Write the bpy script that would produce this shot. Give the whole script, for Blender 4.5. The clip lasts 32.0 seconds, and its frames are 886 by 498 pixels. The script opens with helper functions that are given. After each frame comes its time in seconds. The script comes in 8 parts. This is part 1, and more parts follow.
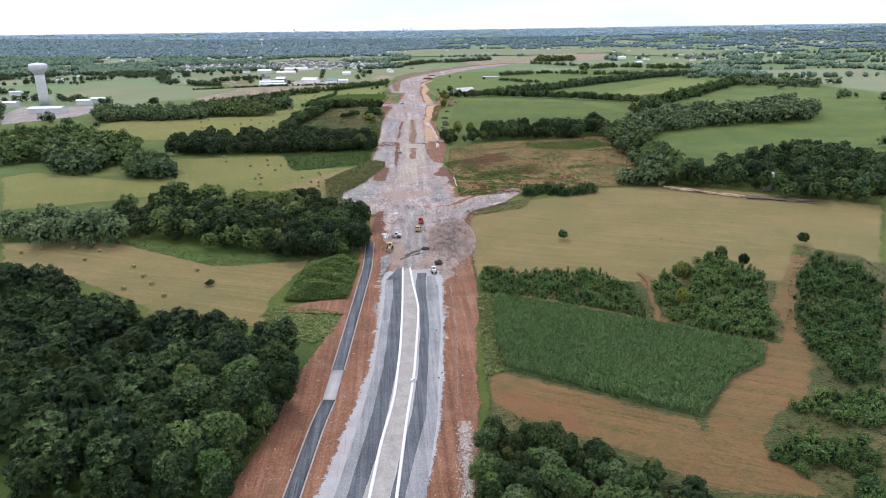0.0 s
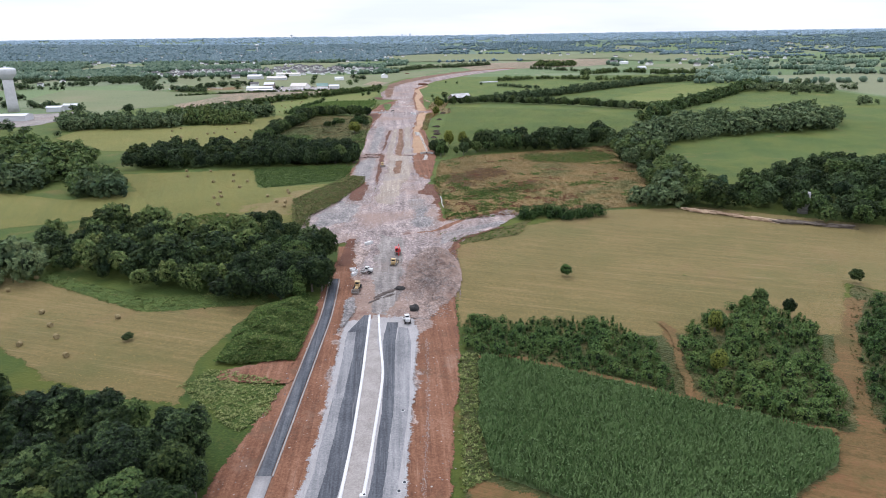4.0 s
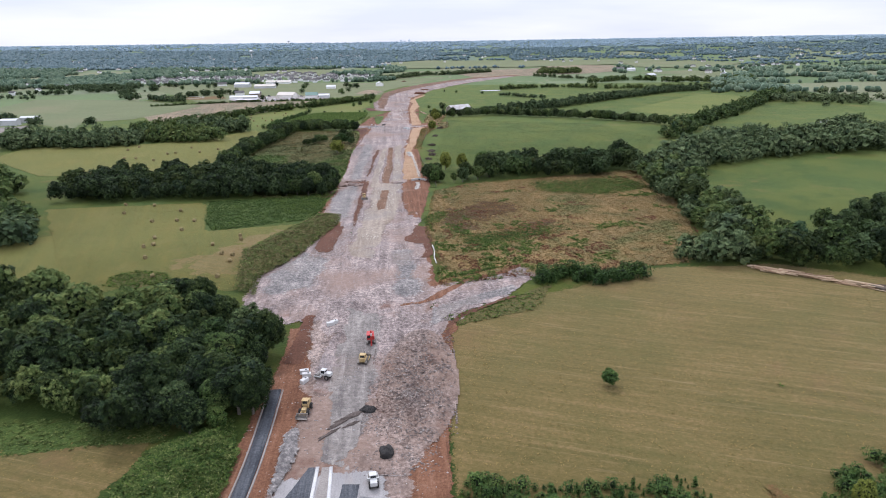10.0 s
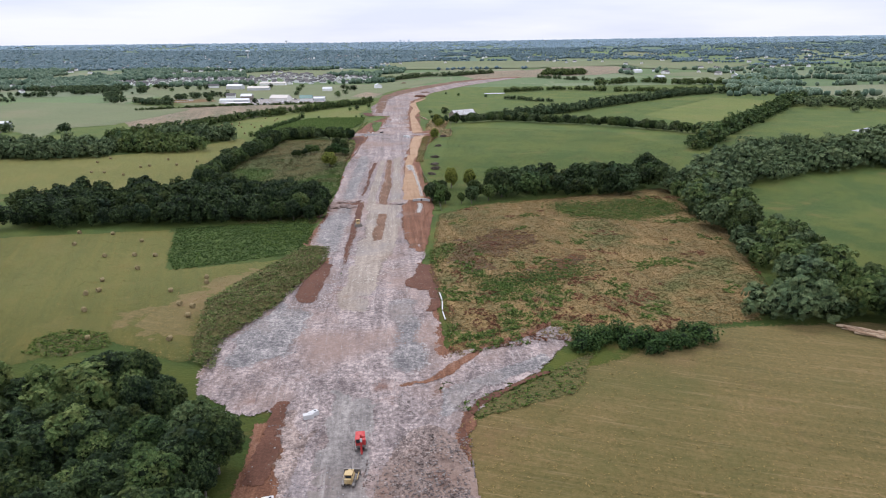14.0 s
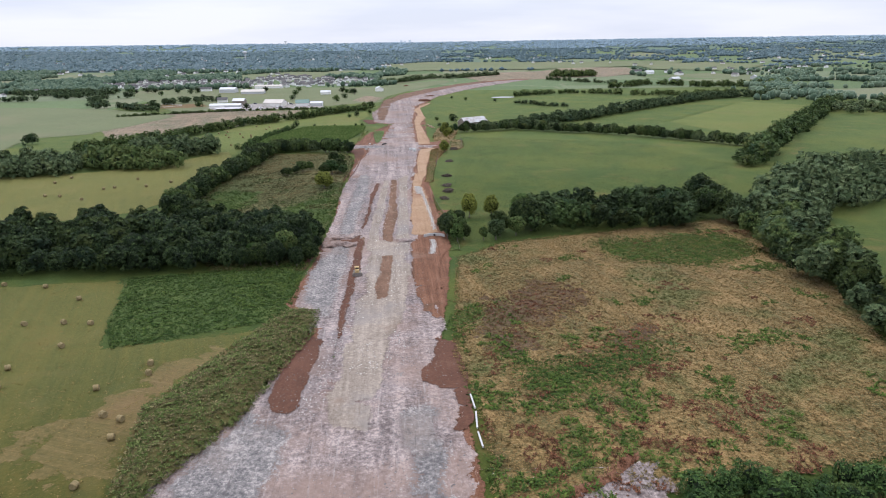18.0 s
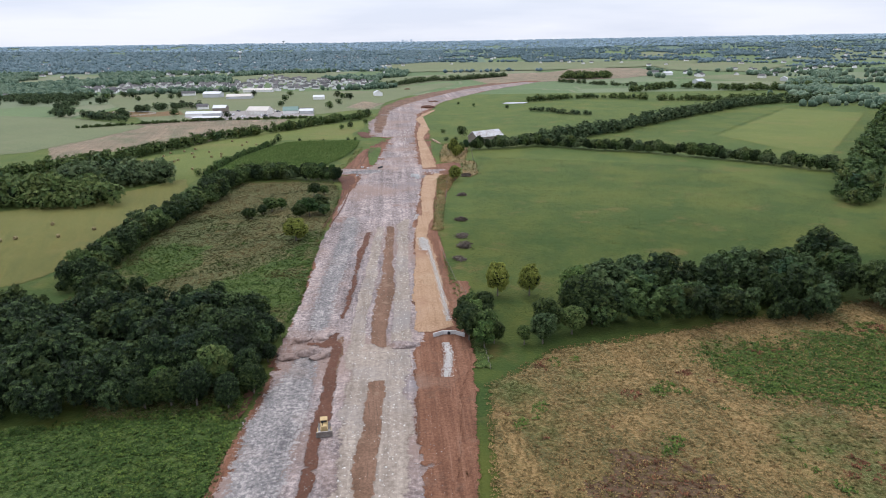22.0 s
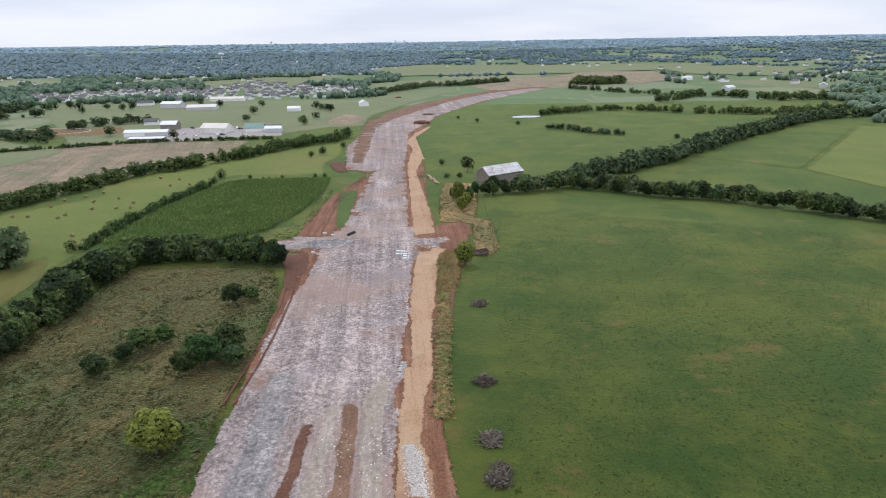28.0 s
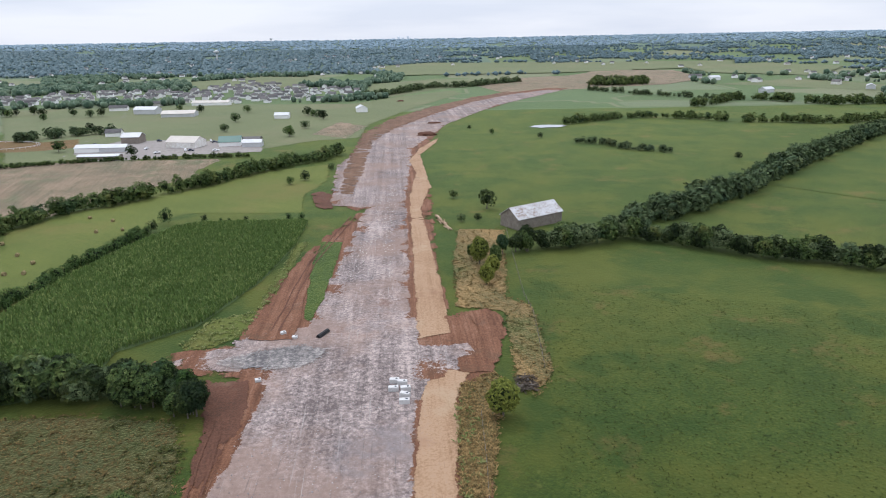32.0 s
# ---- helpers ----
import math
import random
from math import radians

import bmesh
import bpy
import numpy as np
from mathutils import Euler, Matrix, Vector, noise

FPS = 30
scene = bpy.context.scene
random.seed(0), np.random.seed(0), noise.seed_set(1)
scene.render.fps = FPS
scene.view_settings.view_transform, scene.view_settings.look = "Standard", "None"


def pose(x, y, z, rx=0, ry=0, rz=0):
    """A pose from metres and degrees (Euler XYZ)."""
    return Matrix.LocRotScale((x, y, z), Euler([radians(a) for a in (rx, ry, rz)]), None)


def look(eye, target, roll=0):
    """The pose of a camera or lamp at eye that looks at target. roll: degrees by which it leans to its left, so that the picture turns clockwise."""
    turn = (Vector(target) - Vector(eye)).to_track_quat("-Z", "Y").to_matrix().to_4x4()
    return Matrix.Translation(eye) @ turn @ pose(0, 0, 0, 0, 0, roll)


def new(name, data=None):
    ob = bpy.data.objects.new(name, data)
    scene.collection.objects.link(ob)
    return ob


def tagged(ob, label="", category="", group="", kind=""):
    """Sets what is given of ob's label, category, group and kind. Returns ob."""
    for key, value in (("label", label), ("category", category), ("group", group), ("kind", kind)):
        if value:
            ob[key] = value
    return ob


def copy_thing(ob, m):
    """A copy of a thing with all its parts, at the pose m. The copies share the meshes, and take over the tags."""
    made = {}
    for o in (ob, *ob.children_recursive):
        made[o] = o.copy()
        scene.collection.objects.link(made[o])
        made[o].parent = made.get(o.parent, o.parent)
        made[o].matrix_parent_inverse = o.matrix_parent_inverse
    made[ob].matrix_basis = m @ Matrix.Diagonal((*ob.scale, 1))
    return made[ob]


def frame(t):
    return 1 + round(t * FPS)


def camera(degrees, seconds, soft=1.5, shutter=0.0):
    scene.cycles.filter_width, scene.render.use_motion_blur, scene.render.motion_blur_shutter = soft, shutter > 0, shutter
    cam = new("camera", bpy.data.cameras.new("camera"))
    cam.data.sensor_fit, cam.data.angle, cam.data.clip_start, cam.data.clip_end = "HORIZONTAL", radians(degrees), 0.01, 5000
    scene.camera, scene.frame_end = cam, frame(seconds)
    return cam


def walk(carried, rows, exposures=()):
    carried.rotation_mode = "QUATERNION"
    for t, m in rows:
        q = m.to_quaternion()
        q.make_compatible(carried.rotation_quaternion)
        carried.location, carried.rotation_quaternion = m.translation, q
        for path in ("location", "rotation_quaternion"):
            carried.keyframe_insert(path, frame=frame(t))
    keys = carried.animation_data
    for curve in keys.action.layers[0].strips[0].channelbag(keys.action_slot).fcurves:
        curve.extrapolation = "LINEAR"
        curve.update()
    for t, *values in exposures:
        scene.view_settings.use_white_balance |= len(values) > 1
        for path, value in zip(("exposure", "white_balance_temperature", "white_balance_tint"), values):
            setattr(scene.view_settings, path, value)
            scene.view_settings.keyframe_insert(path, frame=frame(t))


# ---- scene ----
cam = camera(67.0, 32.0, 1.0)
PATH = [
    (0, (0.0, 0.0, 91.99), (0.0, 1.898, 91.361), -0.8),
    (0.5, (1.144, 6.682, 90.356), (1.144, 8.58, 89.727), -0.8),
    (1, (2.364, 13.36, 88.957), (2.364, 15.257, 88.326), -0.9),
    (1.5, (3.524, 19.975, 87.988), (3.522, 21.873, 87.358), -0.9),
    (2, (4.459, 26.806, 87.635), (4.459, 28.706, 87.009), -0.8),
    (2.5, (5.491, 33.519, 87.618), (5.489, 35.419, 86.995), -0.8),
    (3, (6.563, 40.052, 87.675), (6.562, 41.954, 87.056), -0.8),
    (3.5, (7.508, 46.644, 87.716), (7.507, 48.547, 87.1), -0.8),
    (5.5, (11.067, 73.355, 87.794), (11.067, 75.261, 87.186), -0.8),
    (6, (11.786, 79.963, 87.769), (11.785, 81.869, 87.163), -0.7),
    (6.5, (12.26, 86.781, 87.781), (12.257, 88.688, 87.176), -0.8),
    (7, (12.263, 93.743, 87.76), (12.261, 95.65, 87.156), -0.8),
    (7.5, (11.841, 100.632, 87.736), (11.84, 102.539, 87.133), -0.7),
    (8, (11.123, 107.745, 87.573), (11.122, 109.652, 86.97), -0.7),
    (8.5, (10.575, 115.18, 87.298), (10.573, 117.087, 86.695), -0.7),
    (9, (10.494, 122.663, 87.031), (10.494, 124.571, 86.43), -0.7),
    (9.5, (10.939, 130.009, 86.889), (10.939, 131.917, 86.289), -0.7),
    (10, (11.71, 136.958, 86.821), (11.709, 138.866, 86.223), -0.8),
    (10.5, (12.378, 143.605, 86.728), (12.377, 145.514, 86.132), -0.8),
    (11, (12.534, 150.144, 86.696), (12.534, 152.053, 86.101), -0.7),
    (11.5, (12.001, 156.895, 86.765), (12.0, 158.804, 86.169), -0.7),
    (12, (11.039, 163.794, 86.859), (11.038, 165.703, 86.262), -0.6),
    (12.5, (9.951, 170.584, 86.894), (9.95, 172.492, 86.296), -0.7),
    (13, (9.231, 177.684, 87.023), (9.231, 179.592, 86.424), -0.7),
    (13.5, (8.834, 184.738, 87.122), (8.834, 186.646, 86.523), -0.7),
    (14, (8.242, 192.004, 87.177), (8.244, 193.912, 86.579), -0.7),
    (14.5, (7.479, 199.075, 87.134), (7.481, 200.983, 86.536), -0.7),
    (16.5, (4.239, 227.123, 86.428), (4.239, 229.033, 85.833), -0.7),
    (17, (3.808, 236.159, 86.449), (3.809, 238.068, 85.852), -0.7),
    (17.5, (2.667, 248.214, 86.798), (2.67, 250.123, 86.204), -0.6),
    (18, (0.808, 261.457, 87.08), (0.808, 263.366, 86.483), -0.8),
    (18.5, (-0.512, 275.086, 87.189), (-0.516, 276.995, 86.591), -0.9),
    (19, (-0.352, 288.694, 87.078), (-0.354, 290.603, 86.482), -0.8),
    (19.5, (0.611, 302.212, 86.858), (0.612, 304.121, 86.262), -0.7),
    (20, (0.586, 315.471, 86.685), (0.587, 317.38, 86.089), -0.7),
    (20.5, (-0.561, 328.645, 86.686), (-0.563, 330.553, 86.087), -0.7),
    (21, (-2.118, 341.807, 86.821), (-2.123, 343.715, 86.22), -0.7),
    (21.5, (-3.385, 355.031, 87.081), (-3.39, 356.939, 86.481), -0.8),
    (22, (-3.903, 368.347, 87.321), (-3.908, 370.255, 86.722), -0.9),
    (22.5, (-2.74, 381.708, 87.383), (-2.745, 383.616, 86.786), -0.9),
    (23, (-0.737, 394.952, 87.259), (-0.741, 396.862, 86.663), -0.9),
    (23.5, (0.503, 408.048, 87.111), (0.501, 409.957, 86.516), -0.8),
    (24, (-0.135, 421.158, 87.046), (-0.136, 423.067, 86.448), -0.7),
    (24.5, (-3.064, 434.489, 87.075), (-3.066, 436.396, 86.473), -0.7),
    (25, (-5.932, 447.913, 87.214), (-5.934, 449.819, 86.607), -0.8),
    (25.5, (-7.213, 460.697, 87.359), (-7.212, 462.604, 86.755), -0.8),
    (27.5, (-6.915, 509.083, 88.377), (-6.902, 510.991, 87.78), -0.9),
    (28, (-6.918, 521.934, 88.547), (-6.906, 523.842, 87.949), -0.9),
    (28.5, (-7.032, 535.06, 88.606), (-7.022, 536.968, 88.005), -0.9),
    (29, (-7.309, 548.445, 88.664), (-7.303, 550.352, 88.062), -1.0),
    (29.5, (-7.749, 561.957, 88.754), (-7.746, 563.864, 88.149), -1.0),
    (30, (-8.425, 575.375, 88.948), (-8.422, 577.281, 88.342), -1.0),
    (30.5, (-9.017, 588.676, 89.161), (-9.014, 590.582, 88.554), -1.0),
    (31, (-9.323, 602.117, 89.368), (-9.32, 604.022, 88.762), -0.9),
    (31.5, (-9.768, 615.573, 89.474), (-9.765, 617.479, 88.867), -0.9),
    (32, (-10.187, 629.1, 89.576), (-10.187, 631.006, 88.968), -1.0),
]
walk(cam, [(t, look(eye, target, roll)) for t, eye, target, roll in PATH],
     [(0.0, 0.42, 5830, 13), (6.0, 0.32, 5850, 14), (12.0, 0.20, 5900, 15), (20.0, 0.15, 5920, 13), (32.0, 0.10, 5900, 11)])

# ---- sky and light ----
from mathutils import geometry

world = bpy.data.worlds.new("overcast_sky")
scene.world = world
world.use_nodes = True
wn, wl = world.node_tree.nodes, world.node_tree.links
wn.clear()
SUN_ELEV, SUN_TURN = radians(58), radians(-25)
sky = wn.new("ShaderNodeTexSky")
sky.sky_type, sky.sun_disc = "NISHITA", False
sky.sun_elevation, sky.sun_rotation = SUN_ELEV, SUN_TURN
sky_bg = wn.new("ShaderNodeBackground")
sky_bg.inputs["Strength"].default_value = 0.07
wl.new(sky.outputs["Color"], sky_bg.inputs["Color"])
coord = wn.new("ShaderNodeTexCoord")
stretch = wn.new("ShaderNodeMapping")
stretch.inputs["Scale"].default_value = (1.2, 1.2, 9.0)
wl.new(coord.outputs["Generated"], stretch.inputs["Vector"])
cloud_noise = wn.new("ShaderNodeTexNoise")
cloud_noise.inputs["Scale"].default_value, cloud_noise.inputs["Detail"].default_value = 2.2, 6
wl.new(stretch.outputs["Vector"], cloud_noise.inputs["Vector"])
cloud_ramp = wn.new("ShaderNodeValToRGB")
cloud_ramp.color_ramp.elements[0].position, cloud_ramp.color_ramp.elements[0].color = 0.38, (0.80, 0.82, 0.88, 1)
cloud_ramp.color_ramp.elements[1].position, cloud_ramp.color_ramp.elements[1].color = 0.62, (0.97, 0.96, 0.97, 1)
wl.new(cloud_noise.outputs["Fac"], cloud_ramp.inputs["Fac"])
cloud_bg = wn.new("ShaderNodeBackground")
wl.new(cloud_ramp.outputs["Color"], cloud_bg.inputs["Color"])
axis = wn.new("ShaderNodeSeparateXYZ")
wl.new(coord.outputs["Generated"], axis.inputs[0])
rise = wn.new("ShaderNodeMapRange")
rise.inputs["From Min"].default_value, rise.inputs["From Max"].default_value = 0.1, 1.0
rise.inputs["To Min"].default_value, rise.inputs["To Max"].default_value = 0.97, 2.0
wl.new(axis.outputs["Z"], rise.inputs["Value"])
wl.new(rise.outputs["Result"], cloud_bg.inputs["Strength"])
cover = wn.new("ShaderNodeMixShader")
cover.inputs["Fac"].default_value = 0.86
wl.new(sky_bg.outputs[0], cover.inputs[1])
wl.new(cloud_bg.outputs[0], cover.inputs[2])
wout = wn.new("ShaderNodeOutputWorld")
wl.new(cover.outputs[0], wout.inputs["Surface"])

sun = new("sun", bpy.data.lights.new("sun", "SUN"))
sun.data.energy, sun.data.angle, sun.data.color = 1.4, radians(11), (1.0, 0.96, 0.9)
sun.matrix_world = look((0, 0, 300), (300 * math.sin(SUN_TURN) / math.tan(SUN_ELEV) * -1, -300 * math.cos(SUN_TURN) / math.tan(SUN_ELEV), 0))
scene.view_settings.exposure = 0.0

# ---- materials ----


def mat(name, colours, scale=0.3, fine=3.0, rough=0.95, bump=0.15, bump_scale=4.0, detail=6, spread=(0.3, 0.7), island=0.0, metal=0.0,
        stripes=None, tint=None, grit=0.8, sheen=0.0, streaks=None, crops=None):
    """A surface that varies between its colours at a broad and a fine scale, with fine relief.
    stripes: turn in degrees, scale, strength of mowing or wheel lines. tint: colour, scale and threshold of patches.
    streaks: turn, width in metres and colour of thin lines along a way. crops: one colour for each kind of field, hazed
    with distance, by the value "crop"."""
    m = bpy.data.materials.new(name)
    m.use_nodes = True
    n, l = m.node_tree.nodes, m.node_tree.links
    bsdf = n["Principled BSDF"]
    bsdf.inputs["Roughness"].default_value, bsdf.inputs["Metallic"].default_value = rough, metal
    bsdf.inputs["Specular IOR Level"].default_value = 0.25
    pos = n.new("ShaderNodeNewGeometry")
    broad = n.new("ShaderNodeTexNoise")
    broad.inputs["Scale"].default_value, broad.inputs["Detail"].default_value, broad.inputs["Roughness"].default_value = scale, detail, 0.62
    grain = n.new("ShaderNodeTexNoise")
    grain.inputs["Scale"].default_value, grain.inputs["Detail"].default_value, grain.inputs["Roughness"].default_value = fine, (8 if grit > 1.1 else 4), (0.8 if grit > 1.1 else 0.7)
    for tex in (broad, grain):
        l.new(pos.outputs["Position"], tex.inputs["Vector"])
    mixf = n.new("ShaderNodeMath")
    mixf.operation = "MULTIPLY_ADD"
    mixf.inputs[1].default_value = grit
    half = n.new("ShaderNodeMath")
    half.operation = "MULTIPLY"
    half.inputs[1].default_value = 0.55
    l.new(broad.outputs["Fac"], half.inputs[0])
    l.new(grain.outputs["Fac"], mixf.inputs[0])
    level = n.new("ShaderNodeMath")
    level.operation = "ADD"
    level.inputs[1].default_value = (0.45 - grit) * 0.5
    l.new(half.outputs[0], level.inputs[0])
    l.new(level.outputs[0], mixf.inputs[2])
    fac = mixf.outputs[0]
    bsdf.inputs["Sheen Weight"].default_value, bsdf.inputs["Sheen Roughness"].default_value = sheen, 0.4
    body = colours[len(colours) // 2]
    bsdf.inputs["Sheen Tint"].default_value = (*((c / max(body)) ** 0.55 for c in body), 1)
    if stripes:
        turn, sscale, strength = stripes
        mp = n.new("ShaderNodeMapping")
        mp.inputs["Rotation"].default_value = (0, 0, radians(turn))
        l.new(pos.outputs["Position"], mp.inputs["Vector"])
        mp.vector_type = "TEXTURE"
        mp.inputs["Scale"].default_value = (1 / (sscale * 6), 1 / (sscale * 0.12), 1)
        wave = n.new("ShaderNodeTexNoise")
        wave.inputs["Scale"].default_value, wave.inputs["Detail"].default_value, wave.inputs["Roughness"].default_value = 1.0, 5, 0.65
        l.new(mp.outputs["Vector"], wave.inputs["Vector"])
        add = n.new("ShaderNodeMath")
        add.operation = "MULTIPLY_ADD"
        add.inputs[1].default_value = strength
        l.new(wave.outputs["Fac"], add.inputs[0])
        sub = n.new("ShaderNodeMath")
        sub.operation = "SUBTRACT"
        sub.inputs[1].default_value = strength / 2
        l.new(fac, sub.inputs[0])
        l.new(sub.outputs[0], add.inputs[2])
        fac = add.outputs[0]
    if island:
        iadd = n.new("ShaderNodeMath")
        iadd.operation = "MULTIPLY_ADD"
        iadd.inputs[1].default_value = island
        isub = n.new("ShaderNodeMath")
        isub.operation = "SUBTRACT"
        isub.inputs[1].default_value = island / 2
        l.new(fac, isub.inputs[0])
        l.new(pos.outputs["Random Per Island"], iadd.inputs[0])
        l.new(isub.outputs[0], iadd.inputs[2])
        fac = iadd.outputs[0]
        info = n.new("ShaderNodeObjectInfo")
        oadd = n.new("ShaderNodeMath")
        oadd.operation = "MULTIPLY_ADD"
        oadd.inputs[1].default_value = island * 0.8
        osub = n.new("ShaderNodeMath")
        osub.operation = "SUBTRACT"
        osub.inputs[1].default_value = island * 0.4
        l.new(fac, osub.inputs[0])
        l.new(info.outputs["Random"], oadd.inputs[0])
        l.new(osub.outputs[0], oadd.inputs[2])
        fac = oadd.outputs[0]
    ramp = n.new("ShaderNodeValToRGB")
    els = ramp.color_ramp.elements
    while len(els) < len(colours):
        els.new(0.5)
    for i, c in enumerate(colours):
        els[i].position = spread[0] + (spread[1] - spread[0]) * i / max(1, len(colours) - 1)
        els[i].color = (*c, 1)
    l.new(fac, ramp.inputs["Fac"])
    colour = ramp.outputs["Color"]
    for tcol, tscale, tlow, thigh in tint or ():
        tn = n.new("ShaderNodeTexNoise")
        tn.inputs["Scale"].default_value, tn.inputs["Detail"].default_value, tn.inputs["Roughness"].default_value = tscale, 7, 0.68
        l.new(pos.outputs["Position"], tn.inputs["Vector"])
        tr = n.new("ShaderNodeMapRange")
        tr.inputs["From Min"].default_value, tr.inputs["From Max"].default_value = tlow, thigh
        tr.inputs["To Max"].default_value = 0.78
        l.new(tn.outputs["Fac"], tr.inputs["Value"])
        mixc = n.new("ShaderNodeMix")
        mixc.data_type = "RGBA"
        l.new(tr.outputs["Result"], mixc.inputs["Factor"])
        l.new(colour, mixc.inputs["A"])
        mixc.inputs["B"].default_value = (*tcol, 1)
        colour = mixc.outputs["Result"]
    for turn, width, scol, slow, shigh in streaks or ():
        mp = n.new("ShaderNodeMapping")
        mp.vector_type = "TEXTURE"
        mp.inputs["Rotation"].default_value = (0, 0, radians(turn))
        mp.inputs["Scale"].default_value = (width, width * 34, 1)
        l.new(pos.outputs["Position"], mp.inputs["Vector"])
        sn = n.new("ShaderNodeTexNoise")
        sn.inputs["Scale"].default_value, sn.inputs["Detail"].default_value, sn.inputs["Roughness"].default_value = 1.0, 4, 0.7
        sn.inputs["Distortion"].default_value = 0.35
        l.new(mp.outputs["Vector"], sn.inputs["Vector"])
        sr = n.new("ShaderNodeMapRange")
        sr.inputs["From Min"].default_value, sr.inputs["From Max"].default_value = slow, shigh
        sr.inputs["To Max"].default_value = 0.85
        l.new(sn.outputs["Fac"], sr.inputs["Value"])
        mixs = n.new("ShaderNodeMix")
        mixs.data_type = "RGBA"
        l.new(sr.outputs["Result"], mixs.inputs["Factor"])
        l.new(colour, mixs.inputs["A"])
        mixs.inputs["B"].default_value = (*scol, 1)
        colour = mixs.outputs["Result"]
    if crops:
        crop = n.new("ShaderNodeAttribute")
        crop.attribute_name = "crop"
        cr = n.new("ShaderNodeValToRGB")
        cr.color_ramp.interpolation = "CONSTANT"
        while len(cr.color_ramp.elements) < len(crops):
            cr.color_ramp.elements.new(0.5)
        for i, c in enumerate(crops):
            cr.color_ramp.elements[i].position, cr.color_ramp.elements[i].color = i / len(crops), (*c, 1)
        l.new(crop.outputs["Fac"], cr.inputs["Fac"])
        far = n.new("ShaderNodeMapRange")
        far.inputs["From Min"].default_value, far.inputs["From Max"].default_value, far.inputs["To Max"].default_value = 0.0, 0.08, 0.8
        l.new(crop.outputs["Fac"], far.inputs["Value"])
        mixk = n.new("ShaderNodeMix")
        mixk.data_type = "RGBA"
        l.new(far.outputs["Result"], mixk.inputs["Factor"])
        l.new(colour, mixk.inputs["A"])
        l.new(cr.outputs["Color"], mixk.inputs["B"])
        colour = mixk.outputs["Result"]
    l.new(colour, bsdf.inputs["Base Color"])
    if bump:
        bn = n.new("ShaderNodeTexNoise")
        bn.inputs["Scale"].default_value, bn.inputs["Detail"].default_value = bump_scale, 3
        l.new(pos.outputs["Position"], bn.inputs["Vector"])
        b = n.new("ShaderNodeBump")
        b.inputs["Strength"].default_value, b.inputs["Distance"].default_value = min(1, bump * 3), bump
        l.new(bn.outputs["Fac"], b.inputs["Height"])
        l.new(b.outputs["Normal"], bsdf.inputs["Normal"])
    return m


def feather(m):
    """Lets a patch of ground end in ragged crumbs and tufts: the surface breaks up where the value "rim" grows to 1."""
    n, l = m.node_tree.nodes, m.node_tree.links
    rim = n.new("ShaderNodeAttribute")
    rim.attribute_name = "rim"
    pos = n.new("ShaderNodeNewGeometry")
    crumbs = n.new("ShaderNodeTexNoise")
    crumbs.inputs["Scale"].default_value, crumbs.inputs["Detail"].default_value, crumbs.inputs["Roughness"].default_value = 0.9, 7, 0.8
    l.new(pos.outputs["Position"], crumbs.inputs["Vector"])
    wide = n.new("ShaderNodeMapRange")
    wide.inputs["From Min"].default_value, wide.inputs["From Max"].default_value = 0.30, 0.68
    wide.inputs["To Min"].default_value = 0.001
    l.new(crumbs.outputs["Fac"], wide.inputs["Value"])
    step = n.new("ShaderNodeMath")
    step.operation = "GREATER_THAN"
    l.new(wide.outputs["Result"], step.inputs[0])
    l.new(rim.outputs["Fac"], step.inputs[1])
    l.new(step.outputs[0], n["Principled BSDF"].inputs["Alpha"])


M = {}
PASTURE = dict(colours=[(0.01365, 0.02705, 0.002856), (0.02228, 0.04019, 0.00357), (0.03162, 0.05178, 0.004998), (0.05319, 0.06801, 0.009282)], scale=0.05, fine=1.9, bump=0.22, bump_scale=1.3, spread=(0.34, 0.64),
               tint=(((0.0186, 0.04, 0.0035), 1.7, 0.46, 0.70), ((0.06325, 0.06801, 0.007854), 0.016, 0.43, 0.60), ((0.09347, 0.06492, 0.01856), 0.040, 0.57, 0.66), ((0.01438, 0.03555, 0.002856), 0.030, 0.50, 0.60), ((0.07187, 0.08501, 0.01571), 0.45, 0.60, 0.72)), grit=1.5, sheen=0.17)
M["pasture"] = mat("pasture_grass", **PASTURE)
# crop colours are paled and blued with haze, the last one most
M["fields"] = mat("hazed_far_fields", crops=[(0.03948, 0.066, 0.01248), (0.08291, 0.1162, 0.06448), (0.05685, 0.08976, 0.04992), (0.1421, 0.1338, 0.1019), (0.07106, 0.1038, 0.0624), (0.1184, 0.1338, 0.09776), (0.07106, 0.1074, 0.1123)], **PASTURE)
M["hay"] = mat("mown_hay_meadow", [(0.0649, 0.05497, 0.01386), (0.08898, 0.06939, 0.01881), (0.113, 0.08291, 0.02574), (0.153, 0.1045, 0.04158)], 0.03, 1.0, stripes=(72, 0.08, 0.6),
               tint=(((0.1391, 0.07931, 0.03564), 0.024, 0.55, 0.72), ((0.05934, 0.06309, 0.01386), 0.016, 0.50, 0.70)), sheen=0.34, streaks=((74, 0.9, (0.1901, 0.1352, 0.06534), 0.56, 0.74), (71, 0.6, (0.05563, 0.05226, 0.01386), 0.58, 0.76)))
